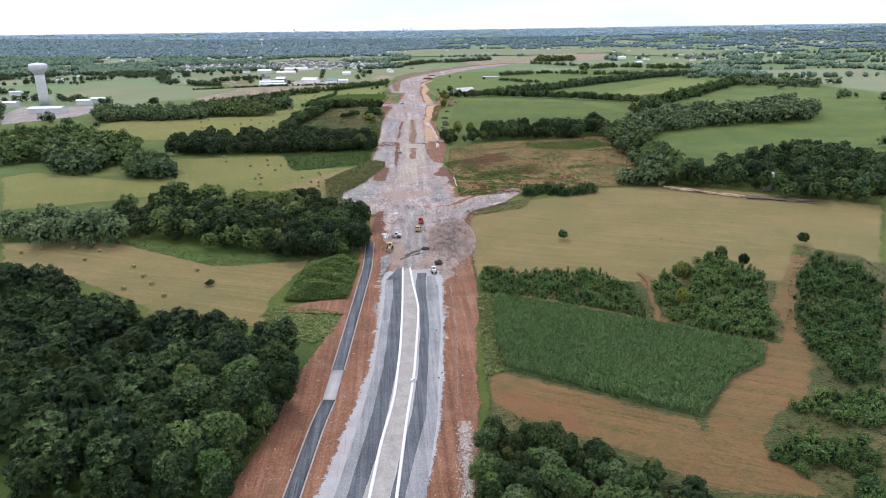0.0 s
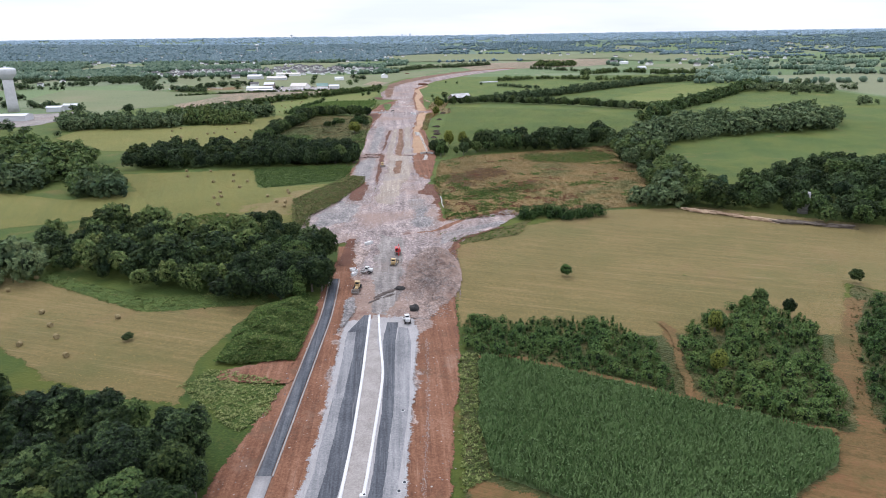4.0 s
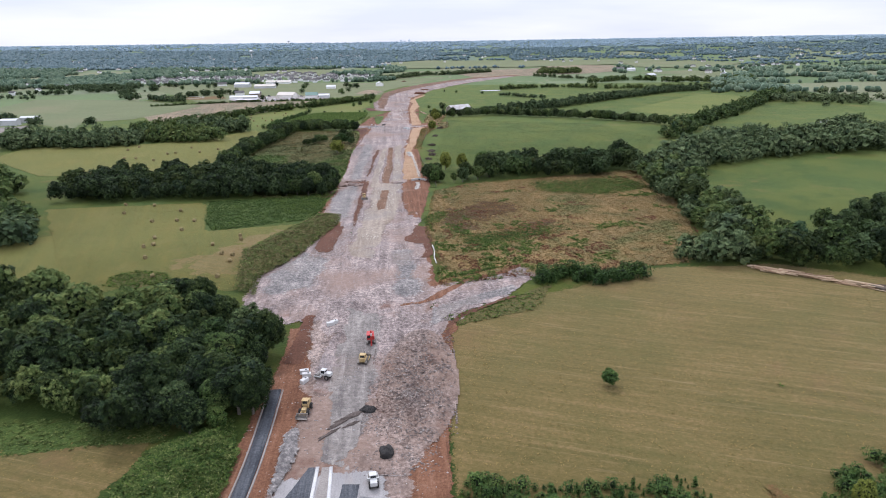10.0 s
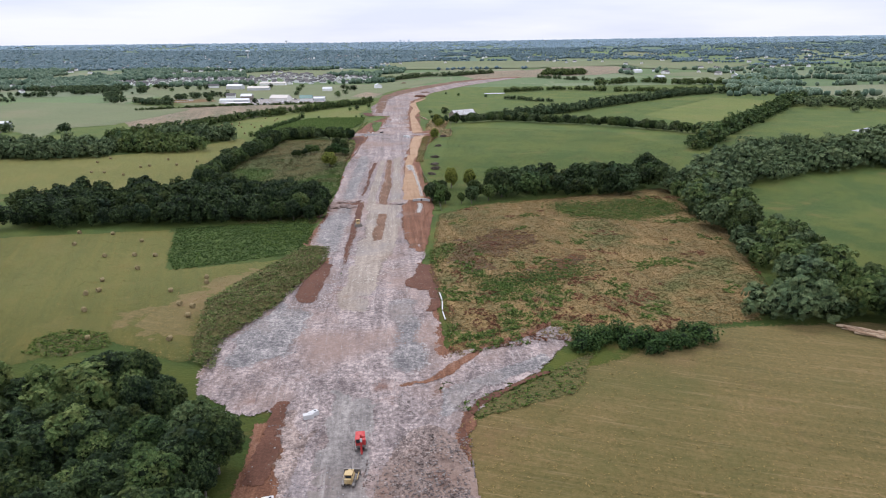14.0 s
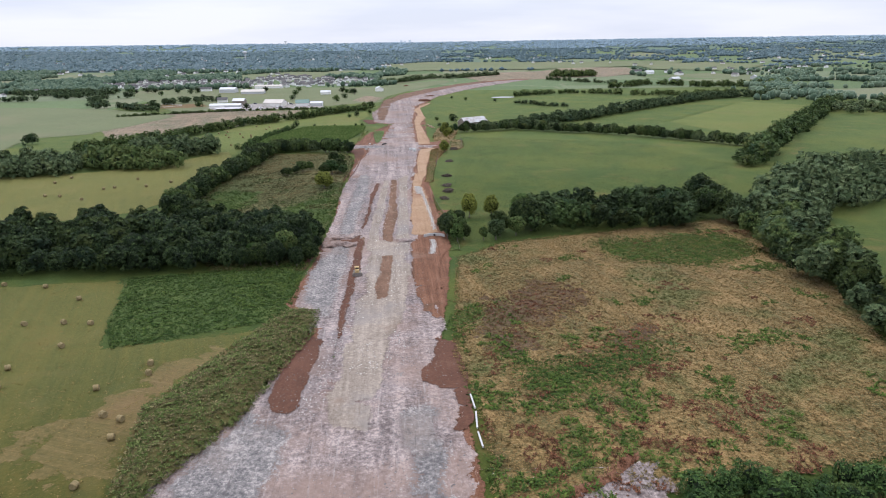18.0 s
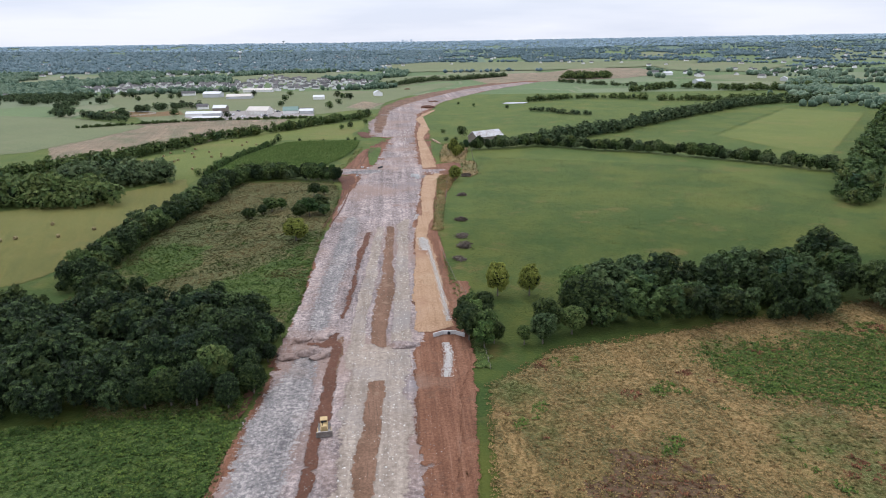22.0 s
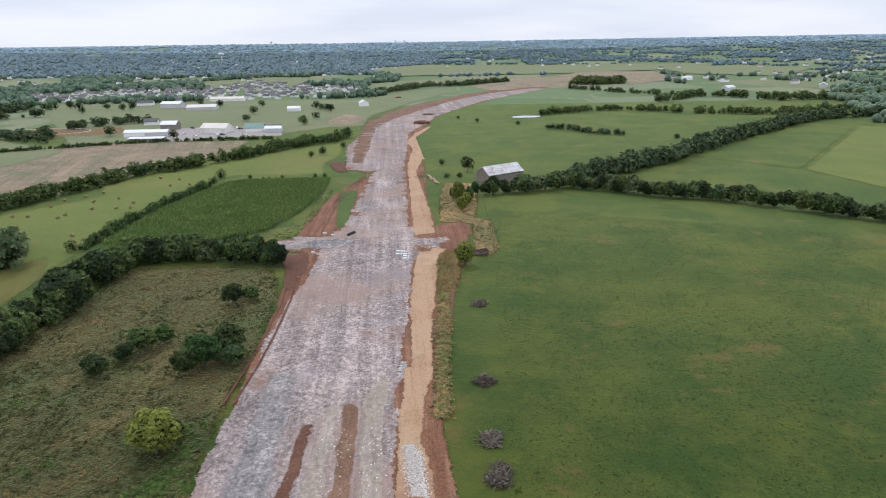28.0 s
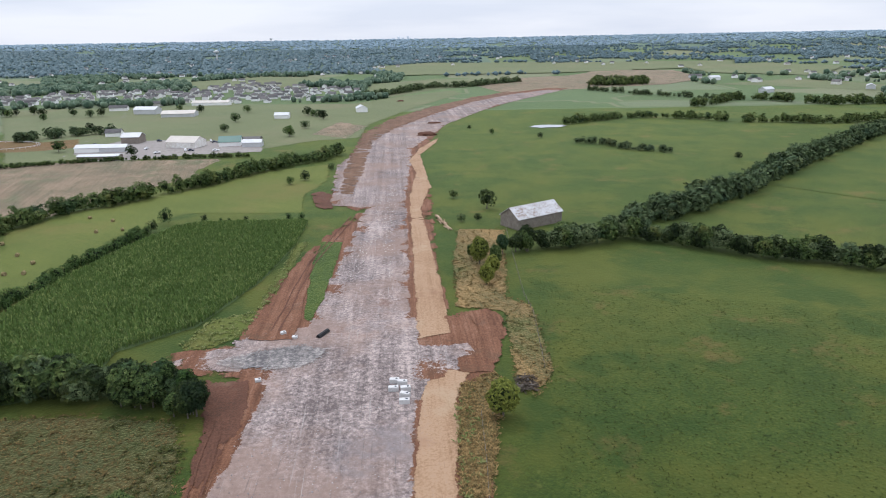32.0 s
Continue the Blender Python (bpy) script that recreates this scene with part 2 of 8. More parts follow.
M["hay_green"] = mat("green_hay_meadow", [(0.0312, 0.03764, 0.004359), (0.04367, 0.04588, 0.00555), (0.05615, 0.05352, 0.00713), (0.07611, 0.06116, 0.009904)], 0.03, 1.0, stripes=(20, 0.07, 0.9), tint=(((0.09765, 0.07441, 0.0208), 0.05, 0.54, 0.66), ((0.02656, 0.03969, 0.0056), 0.10, 0.56, 0.68), ((0.08984, 0.08268, 0.024), 0.5, 0.60, 0.72), ((0.07867, 0.05411, 0.0107), 0.03, 0.60, 0.76),), sheen=0.34,
                     streaks=((18, 0.8, (0.078, 0.06589, 0.01189), 0.56, 0.74), (24, 0.7, (0.0312, 0.03647, 0.004359), 0.60, 0.76)))
# distance haze is blended into this meadow's pale green
M["hay_pale"] = mat("hazed_far_meadow", [(0.07717, 0.09428, 0.03899), (0.09987, 0.1152, 0.04873), (0.1253, 0.1344, 0.06092)], 0.01, 0.3, stripes=(60, 0.02, 0.3), tint=(((0.1361, 0.1222, 0.06498), 0.008, 0.52, 0.68),), sheen=0.1)
M["hay_lime"] = mat("young_hay_meadow", [(0.05174, 0.07224, 0.0105), (0.07526, 0.09391, 0.0147), (0.1035, 0.112, 0.01995)], 0.02, 0.7, stripes=(60, 0.04, 0.35), tint=(((0.1176, 0.09752, 0.02625), 0.012, 0.52, 0.68),), sheen=0.12)
M["dead_weeds"] = mat("dry_weeds", [(0.04637, 0.04954, 0.01373), (0.09853, 0.07484, 0.02429), (0.1739, 0.1123, 0.04013), (0.2608, 0.1673, 0.06547)], 0.05, 1.3, bump=0.5, bump_scale=1.6, spread=(0.32, 0.66), stripes=(15, 0.06, 0.5), tint=(((0.04637, 0.07045, 0.01373), 0.03, 0.52, 0.64), ((0.1275, 0.06385, 0.02851), 0.045, 0.60, 0.70)), sheen=0.28)
# bluer copy of the dry weeds: haze mixed in for far fallow fields
M["fallow"] = mat("hazed_fallow_field", [(0.04405, 0.05205, 0.02451), (0.0936, 0.07863, 0.04336), (0.1652, 0.1179, 0.07163), (0.2478, 0.1757, 0.1169)], 0.05, 1.3, bump=0.5, bump_scale=1.6, spread=(0.32, 0.66), stripes=(15, 0.06, 0.5), tint=(((0.04405, 0.07402, 0.02451), 0.03, 0.52, 0.64), ((0.1211, 0.06708, 0.05089), 0.045, 0.60, 0.70)), sheen=0.28)
M["weeds"] = mat("green_weeds", [(0.01751, 0.03295, 0.00528), (0.03066, 0.05426, 0.00792), (0.04817, 0.07558, 0.01144), (0.0832, 0.09109, 0.02112)], 0.1, 1.3, bump=0.6, bump_scale=1.4, tint=(((0.1051, 0.06589, 0.02376), 0.06, 0.60, 0.74),), sheen=0.12)
M["weeds_red"] = mat("rusty_weeds", [(0.040, 0.033, 0.017), (0.076, 0.046, 0.025), (0.118, 0.074, 0.040), (0.058, 0.066, 0.024)], 0.1, 1.3, bump=0.5, bump_scale=1.6)
M["scrub"] = mat("rough_scrub_grass", [(0.01551, 0.02116, 0.004584), (0.02821, 0.03314, 0.007052), (0.04654, 0.04513, 0.01128), (0.07405, 0.06065, 0.01904)], 0.06, 1.2, bump=0.5, bump_scale=1.6, tint=(((0.01975, 0.03667, 0.006347), 0.03, 0.50, 0.62), ((0.09168, 0.06911, 0.02539), 0.04, 0.50, 0.64)), sheen=0.3)
M["mound"] = mat("weedy_bank", [(0.03188, 0.04038, 0.0102), (0.0595, 0.06375, 0.01632), (0.1041, 0.085, 0.02856), (0.05738, 0.07225, 0.01734)], 0.14, 1.3, bump=0.7, bump_scale=1.2)
RUT = ((4, 0.45, (0.07969, 0.03825, 0.02244), 0.58, 0.74), (3, 0.55, (0.2496, 0.1487, 0.09996), 0.60, 0.76))
M["soil"] = mat("red_clay_soil", [(0.0836, 0.03864, 0.02116), (0.1254, 0.0552, 0.02944), (0.1672, 0.07912, 0.04416), (0.2128, 0.1168, 0.07544)], 0.07, 1.6, bump=0.2, stripes=(4, 0.09, 0.8), tint=(((0.1938, 0.127, 0.092), 0.06, 0.58, 0.75), ((0.095, 0.05336, 0.03128), 0.09, 0.57, 0.68)), streaks=RUT)
M["soil_dark"] = mat("damp_red_soil", [(0.064, 0.031, 0.019), (0.096, 0.043, 0.026), (0.130, 0.061, 0.038)], 0.1, 1.6, bump=0.2, stripes=(10, 0.1, 0.3), tint=(((0.150, 0.088, 0.060), 0.09, 0.58, 0.72),))
M["ochre"] = mat("ochre_soil", [(0.2107, 0.1253, 0.06862), (0.2744, 0.1707, 0.09858), (0.3332, 0.2206, 0.1363), (0.3038, 0.2052, 0.1363)], 0.06, 1.6, bump=0.15, stripes=(4, 0.12, 0.35), tint=(((0.2029, 0.1044, 0.0651), 0.05, 0.58, 0.74), ((0.3528, 0.2588, 0.1671), 0.07, 0.56, 0.70)), streaks=((4, 0.5, (0.1715, 0.09534, 0.05454), 0.60, 0.74),))
M["isle"] = mat("brown_clay_median", [(0.080, 0.046, 0.027), (0.116, 0.066, 0.040), (0.160, 0.092, 0.058), (0.200, 0.122, 0.080)], 0.1, 1.8, bump=0.2, stripes=(4, 0.07, 0.4), tint=(((0.240, 0.165, 0.112), 0.14, 0.58, 0.70),), streaks=((8, 0.4, (0.070, 0.042, 0.027), 0.58, 0.74),))
TYRE = ((3, 0.55, (0.115, 0.098, 0.092), 0.60, 0.73), (5, 0.8, (0.335, 0.300, 0.275), 0.60, 0.75))
M["rock"] = mat("crushed_limestone", [(0.1018, 0.08028, 0.07535), (0.1788, 0.1453, 0.135), (0.2494, 0.2035, 0.1893), (0.4001, 0.3268, 0.294)], 0.09, 0.9, grit=1.8, bump=0.22, bump_scale=1.6, spread=(0.30, 0.70), stripes=(4, 0.05, 0.7),
                tint=(((0.2307, 0.1606, 0.1286), 0.025, 0.46, 0.62), ((0.1372, 0.07167, 0.04962), 0.045, 0.60, 0.70), ((0.1788, 0.1606, 0.1636), 0.03, 0.58, 0.70), ((0.109, 0.08601, 0.07718), 0.16, 0.62, 0.72), ((0.374, 0.3154, 0.2849), 0.12, 0.63, 0.74)), streaks=TYRE)
M["rock_brown"] = mat("muddy_crushed_limestone", [(0.08747, 0.0653, 0.05562), (0.1646, 0.1248, 0.1085), (0.2367, 0.1843, 0.1594), (0.3807, 0.2996, 0.2577)], 0.09, 0.9, grit=1.8, bump=0.45, bump_scale=1.1, spread=(0.30, 0.70), stripes=(4, 0.05, 0.6),
                tint=(((0.2109, 0.144, 0.1112), 0.025, 0.44, 0.6), ((0.1235, 0.06338, 0.04357), 0.05, 0.58, 0.70), ((0.2058, 0.1776, 0.1669), 0.03, 0.58, 0.70), ((0.08849, 0.06338, 0.05191), 0.18, 0.60, 0.70)))
M["packed"] = mat("compacted_road_stone", [(0.115, 0.101, 0.094), (0.164, 0.146, 0.134), (0.214, 0.192, 0.174), (0.300, 0.270, 0.245)], 0.08, 0.9, grit=1.3, bump=0.12, bump_scale=2.0, stripes=(4, 0.09, 0.7), tint=(((0.203, 0.158, 0.130), 0.03, 0.5, 0.7),), streaks=TYRE)
M["packed_tan"] = mat("compacted_tan_stone", [(0.1615, 0.13, 0.1042), (0.216, 0.1766, 0.1414), (0.2725, 0.2251, 0.1814), (0.3533, 0.2969, 0.2437)], 0.06, 0.9, grit=1.3, bump=0.15, bump_scale=2.0, stripes=(4, 0.08, 0.6), tint=(((0.207, 0.1843, 0.1693), 0.04, 0.5, 0.66), ((0.1979, 0.13, 0.09114), 0.05, 0.60, 0.74)), streaks=((4, 0.6, (0.1514, 0.1144, 0.08928), 0.60, 0.73), (4, 0.9, (0.3331, 0.2814, 0.2325), 0.60, 0.75)))
M["rock_blue"] = mat("blue_grey_limestone", [(0.09102, 0.08436, 0.0833), (0.1503, 0.1388, 0.1334), (0.2127, 0.1942, 0.1836), (0.3562, 0.3193, 0.2932)], 0.12, 0.9, grit=1.8, bump=0.3, bump_scale=1.8, spread=(0.30, 0.70), stripes=(4, 0.06, 0.4), tint=(((0.2078, 0.166, 0.1428), 0.04, 0.54, 0.7), ((0.1038, 0.0889, 0.0833), 0.16, 0.62, 0.72)), streaks=TYRE)
M["gravel"] = mat("fine_road_gravel", [(0.205, 0.194, 0.190), (0.265, 0.253, 0.248), (0.330, 0.313, 0.306)], 0.15, 3.0, bump=0.05, stripes=(4, 0.12, 0.4), tint=(((0.250, 0.205, 0.178), 0.06, 0.58, 0.72),), streaks=((4, 0.5, (0.155, 0.146, 0.144), 0.58, 0.74),))
M["median"] = mat("median_fill", [(0.175, 0.155, 0.140), (0.245, 0.222, 0.204), (0.315, 0.290, 0.268)], 0.3, 2.5, bump=0.1, tint=(((0.150, 0.118, 0.098), 0.2, 0.58, 0.72),))
M["asphalt"] = mat("fresh_asphalt", [(0.034, 0.037, 0.044), (0.062, 0.066, 0.075), (0.105, 0.110, 0.118)], 0.1, 2.0, rough=0.85, bump=0.02, stripes=(4, 0.15, 0.9), streaks=((4, 0.5, (0.165, 0.162, 0.162), 0.58, 0.75), (4, 0.7, (0.026, 0.028, 0.033), 0.58, 0.72)))
M["asphalt_worn"] = mat("dusty_asphalt", [(0.11, 0.11, 0.115), (0.175, 0.173, 0.175), (0.26, 0.252, 0.25)], 0.1, 2.0, rough=0.9, bump=0.02, stripes=(4, 0.15, 0.5), streaks=((4, 0.5, (0.085, 0.086, 0.092), 0.56, 0.74),))
M["concrete"] = mat("pale_concrete", [(0.425, 0.416, 0.404), (0.527, 0.518, 0.506), (0.612, 0.603, 0.586)], 0.4, 4.0, rough=0.85, bump=0.01)
M["track"] = mat("worn_field_track", [(0.05544, 0.04307, 0.01088), (0.0882, 0.05599, 0.01741), (0.1243, 0.07178, 0.02611), (0.1386, 0.06604, 0.0272)], 0.05, 1.2, bump=0.2, stripes=(68, 0.08, 0.7), tint=(((0.04704, 0.04737, 0.009792), 0.05, 0.52, 0.64), ((0.126, 0.05312, 0.02176), 0.035, 0.52, 0.66)), sheen=0.15,
                 streaks=((66, 0.6, (0.1722, 0.1077, 0.04243), 0.58, 0.74), (63, 0.5, (0.06216, 0.03589, 0.01306), 0.58, 0.74)))
M["rough_tan"] = mat("rough_weedy_grass", [(0.01768, 0.0237, 0.0051), (0.034, 0.03834, 0.008925), (0.0612, 0.05437, 0.01657), (0.0918, 0.07249, 0.02678)], 0.07, 1.2, bump=0.5, bump_scale=1.5, tint=(((0.02176, 0.03903, 0.007013), 0.05, 0.48, 0.60), ((0.0952, 0.07249, 0.02933), 0.06, 0.58, 0.70)), sheen=0.12)
M["corn_soil"] = mat("corn_ground", [(0.060, 0.090, 0.036), (0.100, 0.140, 0.050)], 0.2, 2.0)


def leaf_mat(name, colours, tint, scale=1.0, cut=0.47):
    """Foliage: each clump is cut by fine gaps into leaves; colour varies from leaf to leaf and from tree to tree."""
    m = mat(name, colours, 0.11 / scale, 1.7 / scale, bump=0, island=0.22, spread=(0.27, 0.73), tint=tint, grit=1.1, sheen=0.03 * min(4, scale))
    n, l = m.node_tree.nodes, m.node_tree.links
    pos = n.new("ShaderNodeNewGeometry")
    gaps = n.new("ShaderNodeTexNoise")
    gaps.inputs["Scale"].default_value, gaps.inputs["Detail"].default_value, gaps.inputs["Roughness"].default_value = 4.6 / scale, 3, 0.75
    l.new(pos.outputs["Position"], gaps.inputs["Vector"])
    step = n.new("ShaderNodeMath")
    step.operation = "GREATER_THAN"
    step.inputs[1].default_value = cut
    l.new(gaps.outputs["Fac"], step.inputs[0])
    l.new(step.outputs[0], n["Principled BSDF"].inputs["Alpha"])
    return m


M["leaf_a"] = leaf_mat("oak_foliage", [(0.00456, 0.009856, 0.00256), (0.01216, 0.02464, 0.00576), (0.02888, 0.04787, 0.01088), (0.0646, 0.08307, 0.02112)], (((0.05016, 0.05914, 0.0128), 0.085, 0.57, 0.68), ((0.00912, 0.02394, 0.01152), 0.07, 0.56, 0.66)))
M["leaf_d"] = leaf_mat("dense_dark_foliage", [(0.002244, 0.00561, 0.001963), (0.006171, 0.01346, 0.004488), (0.02644, 0.04881, 0.01424), (0.08784, 0.122, 0.03905)], (((0.02805, 0.03703, 0.008415), 0.1, 0.59, 0.68), ((0.007854, 0.0202, 0.01234), 0.06, 0.56, 0.66)))
M["leaf_b"] = leaf_mat("ash_foliage", [(0.016, 0.032, 0.009), (0.038, 0.068, 0.017), (0.072, 0.108, 0.028), (0.14, 0.168, 0.05)], (((0.125, 0.13, 0.034), 0.085, 0.55, 0.68), ((0.024, 0.058, 0.030), 0.05, 0.56, 0.66)))
M["leaf_c"] = leaf_mat("shrub_foliage", [(0.01063, 0.02812, 0.007), (0.02975, 0.063, 0.014), (0.0595, 0.1057, 0.023), (0.119, 0.1598, 0.044)], (((0.09563, 0.1237, 0.026), 0.12, 0.54, 0.68),))
M["leaf_y"] = leaf_mat("yellow_green_foliage", [(0.0625, 0.08125, 0.015), (0.1375, 0.1562, 0.025), (0.225, 0.2375, 0.04375)], None)
# paler foliage: mid-distance haze is worked into its greens
M["leaf_m"] = leaf_mat("hazed_field_foliage", [(0.024, 0.042, 0.018), (0.050, 0.080, 0.032), (0.088, 0.122, 0.050), (0.150, 0.178, 0.078)], (((0.125, 0.14, 0.05), 0.085, 0.57, 0.68), ((0.034, 0.066, 0.038), 0.05, 0.56, 0.66)))
M["leaf_s"] = leaf_mat("silvery_foliage", [(0.0144, 0.0288, 0.0099), (0.0336, 0.0592, 0.0198), (0.064, 0.0944, 0.033), (0.112, 0.14, 0.05225)], None)
# near-black green: the shade deep in a crown, put into the core's colour
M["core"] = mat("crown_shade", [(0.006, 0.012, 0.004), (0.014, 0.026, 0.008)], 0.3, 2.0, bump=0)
M["bark"] = mat("grey_bark", [(0.08, 0.065, 0.05), (0.14, 0.12, 0.10), (0.2, 0.18, 0.16)], 1.0, 8.0, bump=0.03)

for key in ("pasture", "hay", "hay_green", "hay_lime", "dead_weeds", "fallow", "weeds", "weeds_red", "scrub", "mound", "soil", "soil_dark", "ochre", "rock", "packed", "packed_tan", "rock_blue", "gravel", "track", "median", "isle", "rock_brown", "rough_tan", "hay_pale"):
    feather(M[key])

# ---- the lie of the land ----
YK = (0, 180, 265, 320, 360, 400, 480, 540, 600, 680, 780, 900, 1000, 1200)
ZK = (-5, -5.5, -4.5, -2.5, 1, 3, 2.2, 1.5, 3, 6, 6, 4, 3, 3)
ROWS, ROW_Z = np.arange(0, 2001, 20.0), []


def land(x, y):
    """Height of the ground: gentle swells along the road, rising to low hills far off."""
    x, y = np.asarray(x, float), np.asarray(y, float)
    i = np.clip(np.searchsorted(YK, y) - 1, 0, len(YK) - 2)
    a, b = np.array(YK, float)[i], np.array(YK, float)[i + 1]
    u = np.clip((y - a) / (b - a), 0, 1)
    u = u * u * (3 - 2 * u)
    h = np.array(ZK)[i] * (1 - u) + np.array(ZK)[i + 1] * u
    h = np.where(y < 1990, np.interp(y, ROWS, ROW_Z), h) if len(ROW_Z) else h
    v = np.clip((np.hypot(x, y - 400) - 1700) / 2900, 0, 1)
    return h + 70 * v * v * (3 - 2 * v)


ROW_Z = land(0 * ROWS, ROWS)


def up(x, y):
    return float(land(x, y))


def mesh_from(name, verts, faces, material=None, smooth=False, slots=None, second=None):
    """A mesh from arrays of places and of faces that all have the same number of corners."""
    verts, faces = np.asarray(verts, np.float32), np.asarray(faces, np.int32)
    me = bpy.data.meshes.new(name)
    k = faces.shape[1]
    me.vertices.add(len(verts))
    me.vertices.foreach_set("co", verts.ravel())
    me.loops.add(faces.size)
    me.loops.foreach_set("vertex_index", faces.ravel())
    me.polygons.add(len(faces))
    me.polygons.foreach_set("loop_start", np.arange(len(faces), dtype=np.int32) * k)
    me.polygons.foreach_set("loop_total", np.full(len(faces), k, np.int32))
    if smooth:
        me.polygons.foreach_set("use_smooth", np.ones(len(faces), bool))
    me.update(calc_edges=True)
    if material:
        me.materials.append(material)
    if slots is not None:
        me.materials.append(second)
        me.polygons.foreach_set("material_index", np.asarray(slots, np.int32))
    return me


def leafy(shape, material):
    """A crown: leaf clumps in one material round an added dark core, its colour standing in for shade."""
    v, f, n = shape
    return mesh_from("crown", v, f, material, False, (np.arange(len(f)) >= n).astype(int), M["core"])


def part(name, bm, material, parent, label=""):
    """Links a bmesh as one mesh object under a thing or a part."""
    me = bpy.data.meshes.new(name)
    bm.to_mesh(me)
    bm.free()
    me.materials.append(material)
    ob = new(name, me)
    ob.parent = parent
    return tagged(ob, label)


# the patchwork of far fields: cells round scattered middles
CELL = (260.0, 170.0)


def field_cells(x, y):
    """For each place: the number of its field, and how much nearer its middle is than the next field's."""
    x, y = np.asarray(x, float).ravel(), np.asarray(y, float).ravel()
    ci, cj = np.floor(x / CELL[0]).astype(int), np.floor(y / CELL[1]).astype(int)
    best, nxt, who = np.full(len(x), 1e9), np.full(len(x), 1e9), np.zeros(len(x))
    for di in (-1, 0, 1):
        for dj in (-1, 0, 1):
            i, j = ci + di, cj + dj
            u = np.modf(np.abs(np.sin(i * 12.9898 + j * 78.233) * 43758.5453))[0]
            w = np.modf(np.abs(np.sin(i * 39.346 + j * 11.135) * 24634.6345))[0]
            mx, my = (i + 0.15 + 0.7 * u) * CELL[0], (j + 0.15 + 0.7 * w) * CELL[1]
            d = np.abs(x - mx) * 0.8 + np.abs(y - my) * 1.1
            k = np.modf(u * 7.31 + w * 3.77)[0]
            closer = d < best
            nxt = np.where(closer, best, np.minimum(nxt, d))
            who, best = np.where(closer, k, who), np.where(closer, d, best)
    return who, nxt - best


# one sheet of ground, finer near the road and over the fields, out to the far hills
gx = np.concatenate([np.arange(-4400, -2400, 150), np.arange(-2400, 2400, 20), np.arange(2400, 4401, 150)])
gy = np.concatenate([np.arange(-1600, 0, 100), np.arange(0, 3400, 20), np.arange(3400, 4801, 100)])
GX, GY = np.meshgrid(gx, gy)
gv = np.stack([GX, GY, land(GX, GY)], -1).reshape(-1, 3)
idx = np.arange(len(gv)).reshape(GX.shape)
gf = np.stack([idx[:-1, :-1], idx[:-1, 1:], idx[1:, 1:], idx[1:, :-1]], -1).reshape(-1, 4)
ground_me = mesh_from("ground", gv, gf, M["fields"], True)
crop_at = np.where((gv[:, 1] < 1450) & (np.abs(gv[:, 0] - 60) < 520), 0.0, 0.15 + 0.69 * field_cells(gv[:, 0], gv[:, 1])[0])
# the ground farthest off all takes the bluish haze tone
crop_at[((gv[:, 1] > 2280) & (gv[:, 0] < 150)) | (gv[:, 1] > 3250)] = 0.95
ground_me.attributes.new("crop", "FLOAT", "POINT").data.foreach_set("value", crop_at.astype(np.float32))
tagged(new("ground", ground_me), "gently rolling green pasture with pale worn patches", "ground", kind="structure")

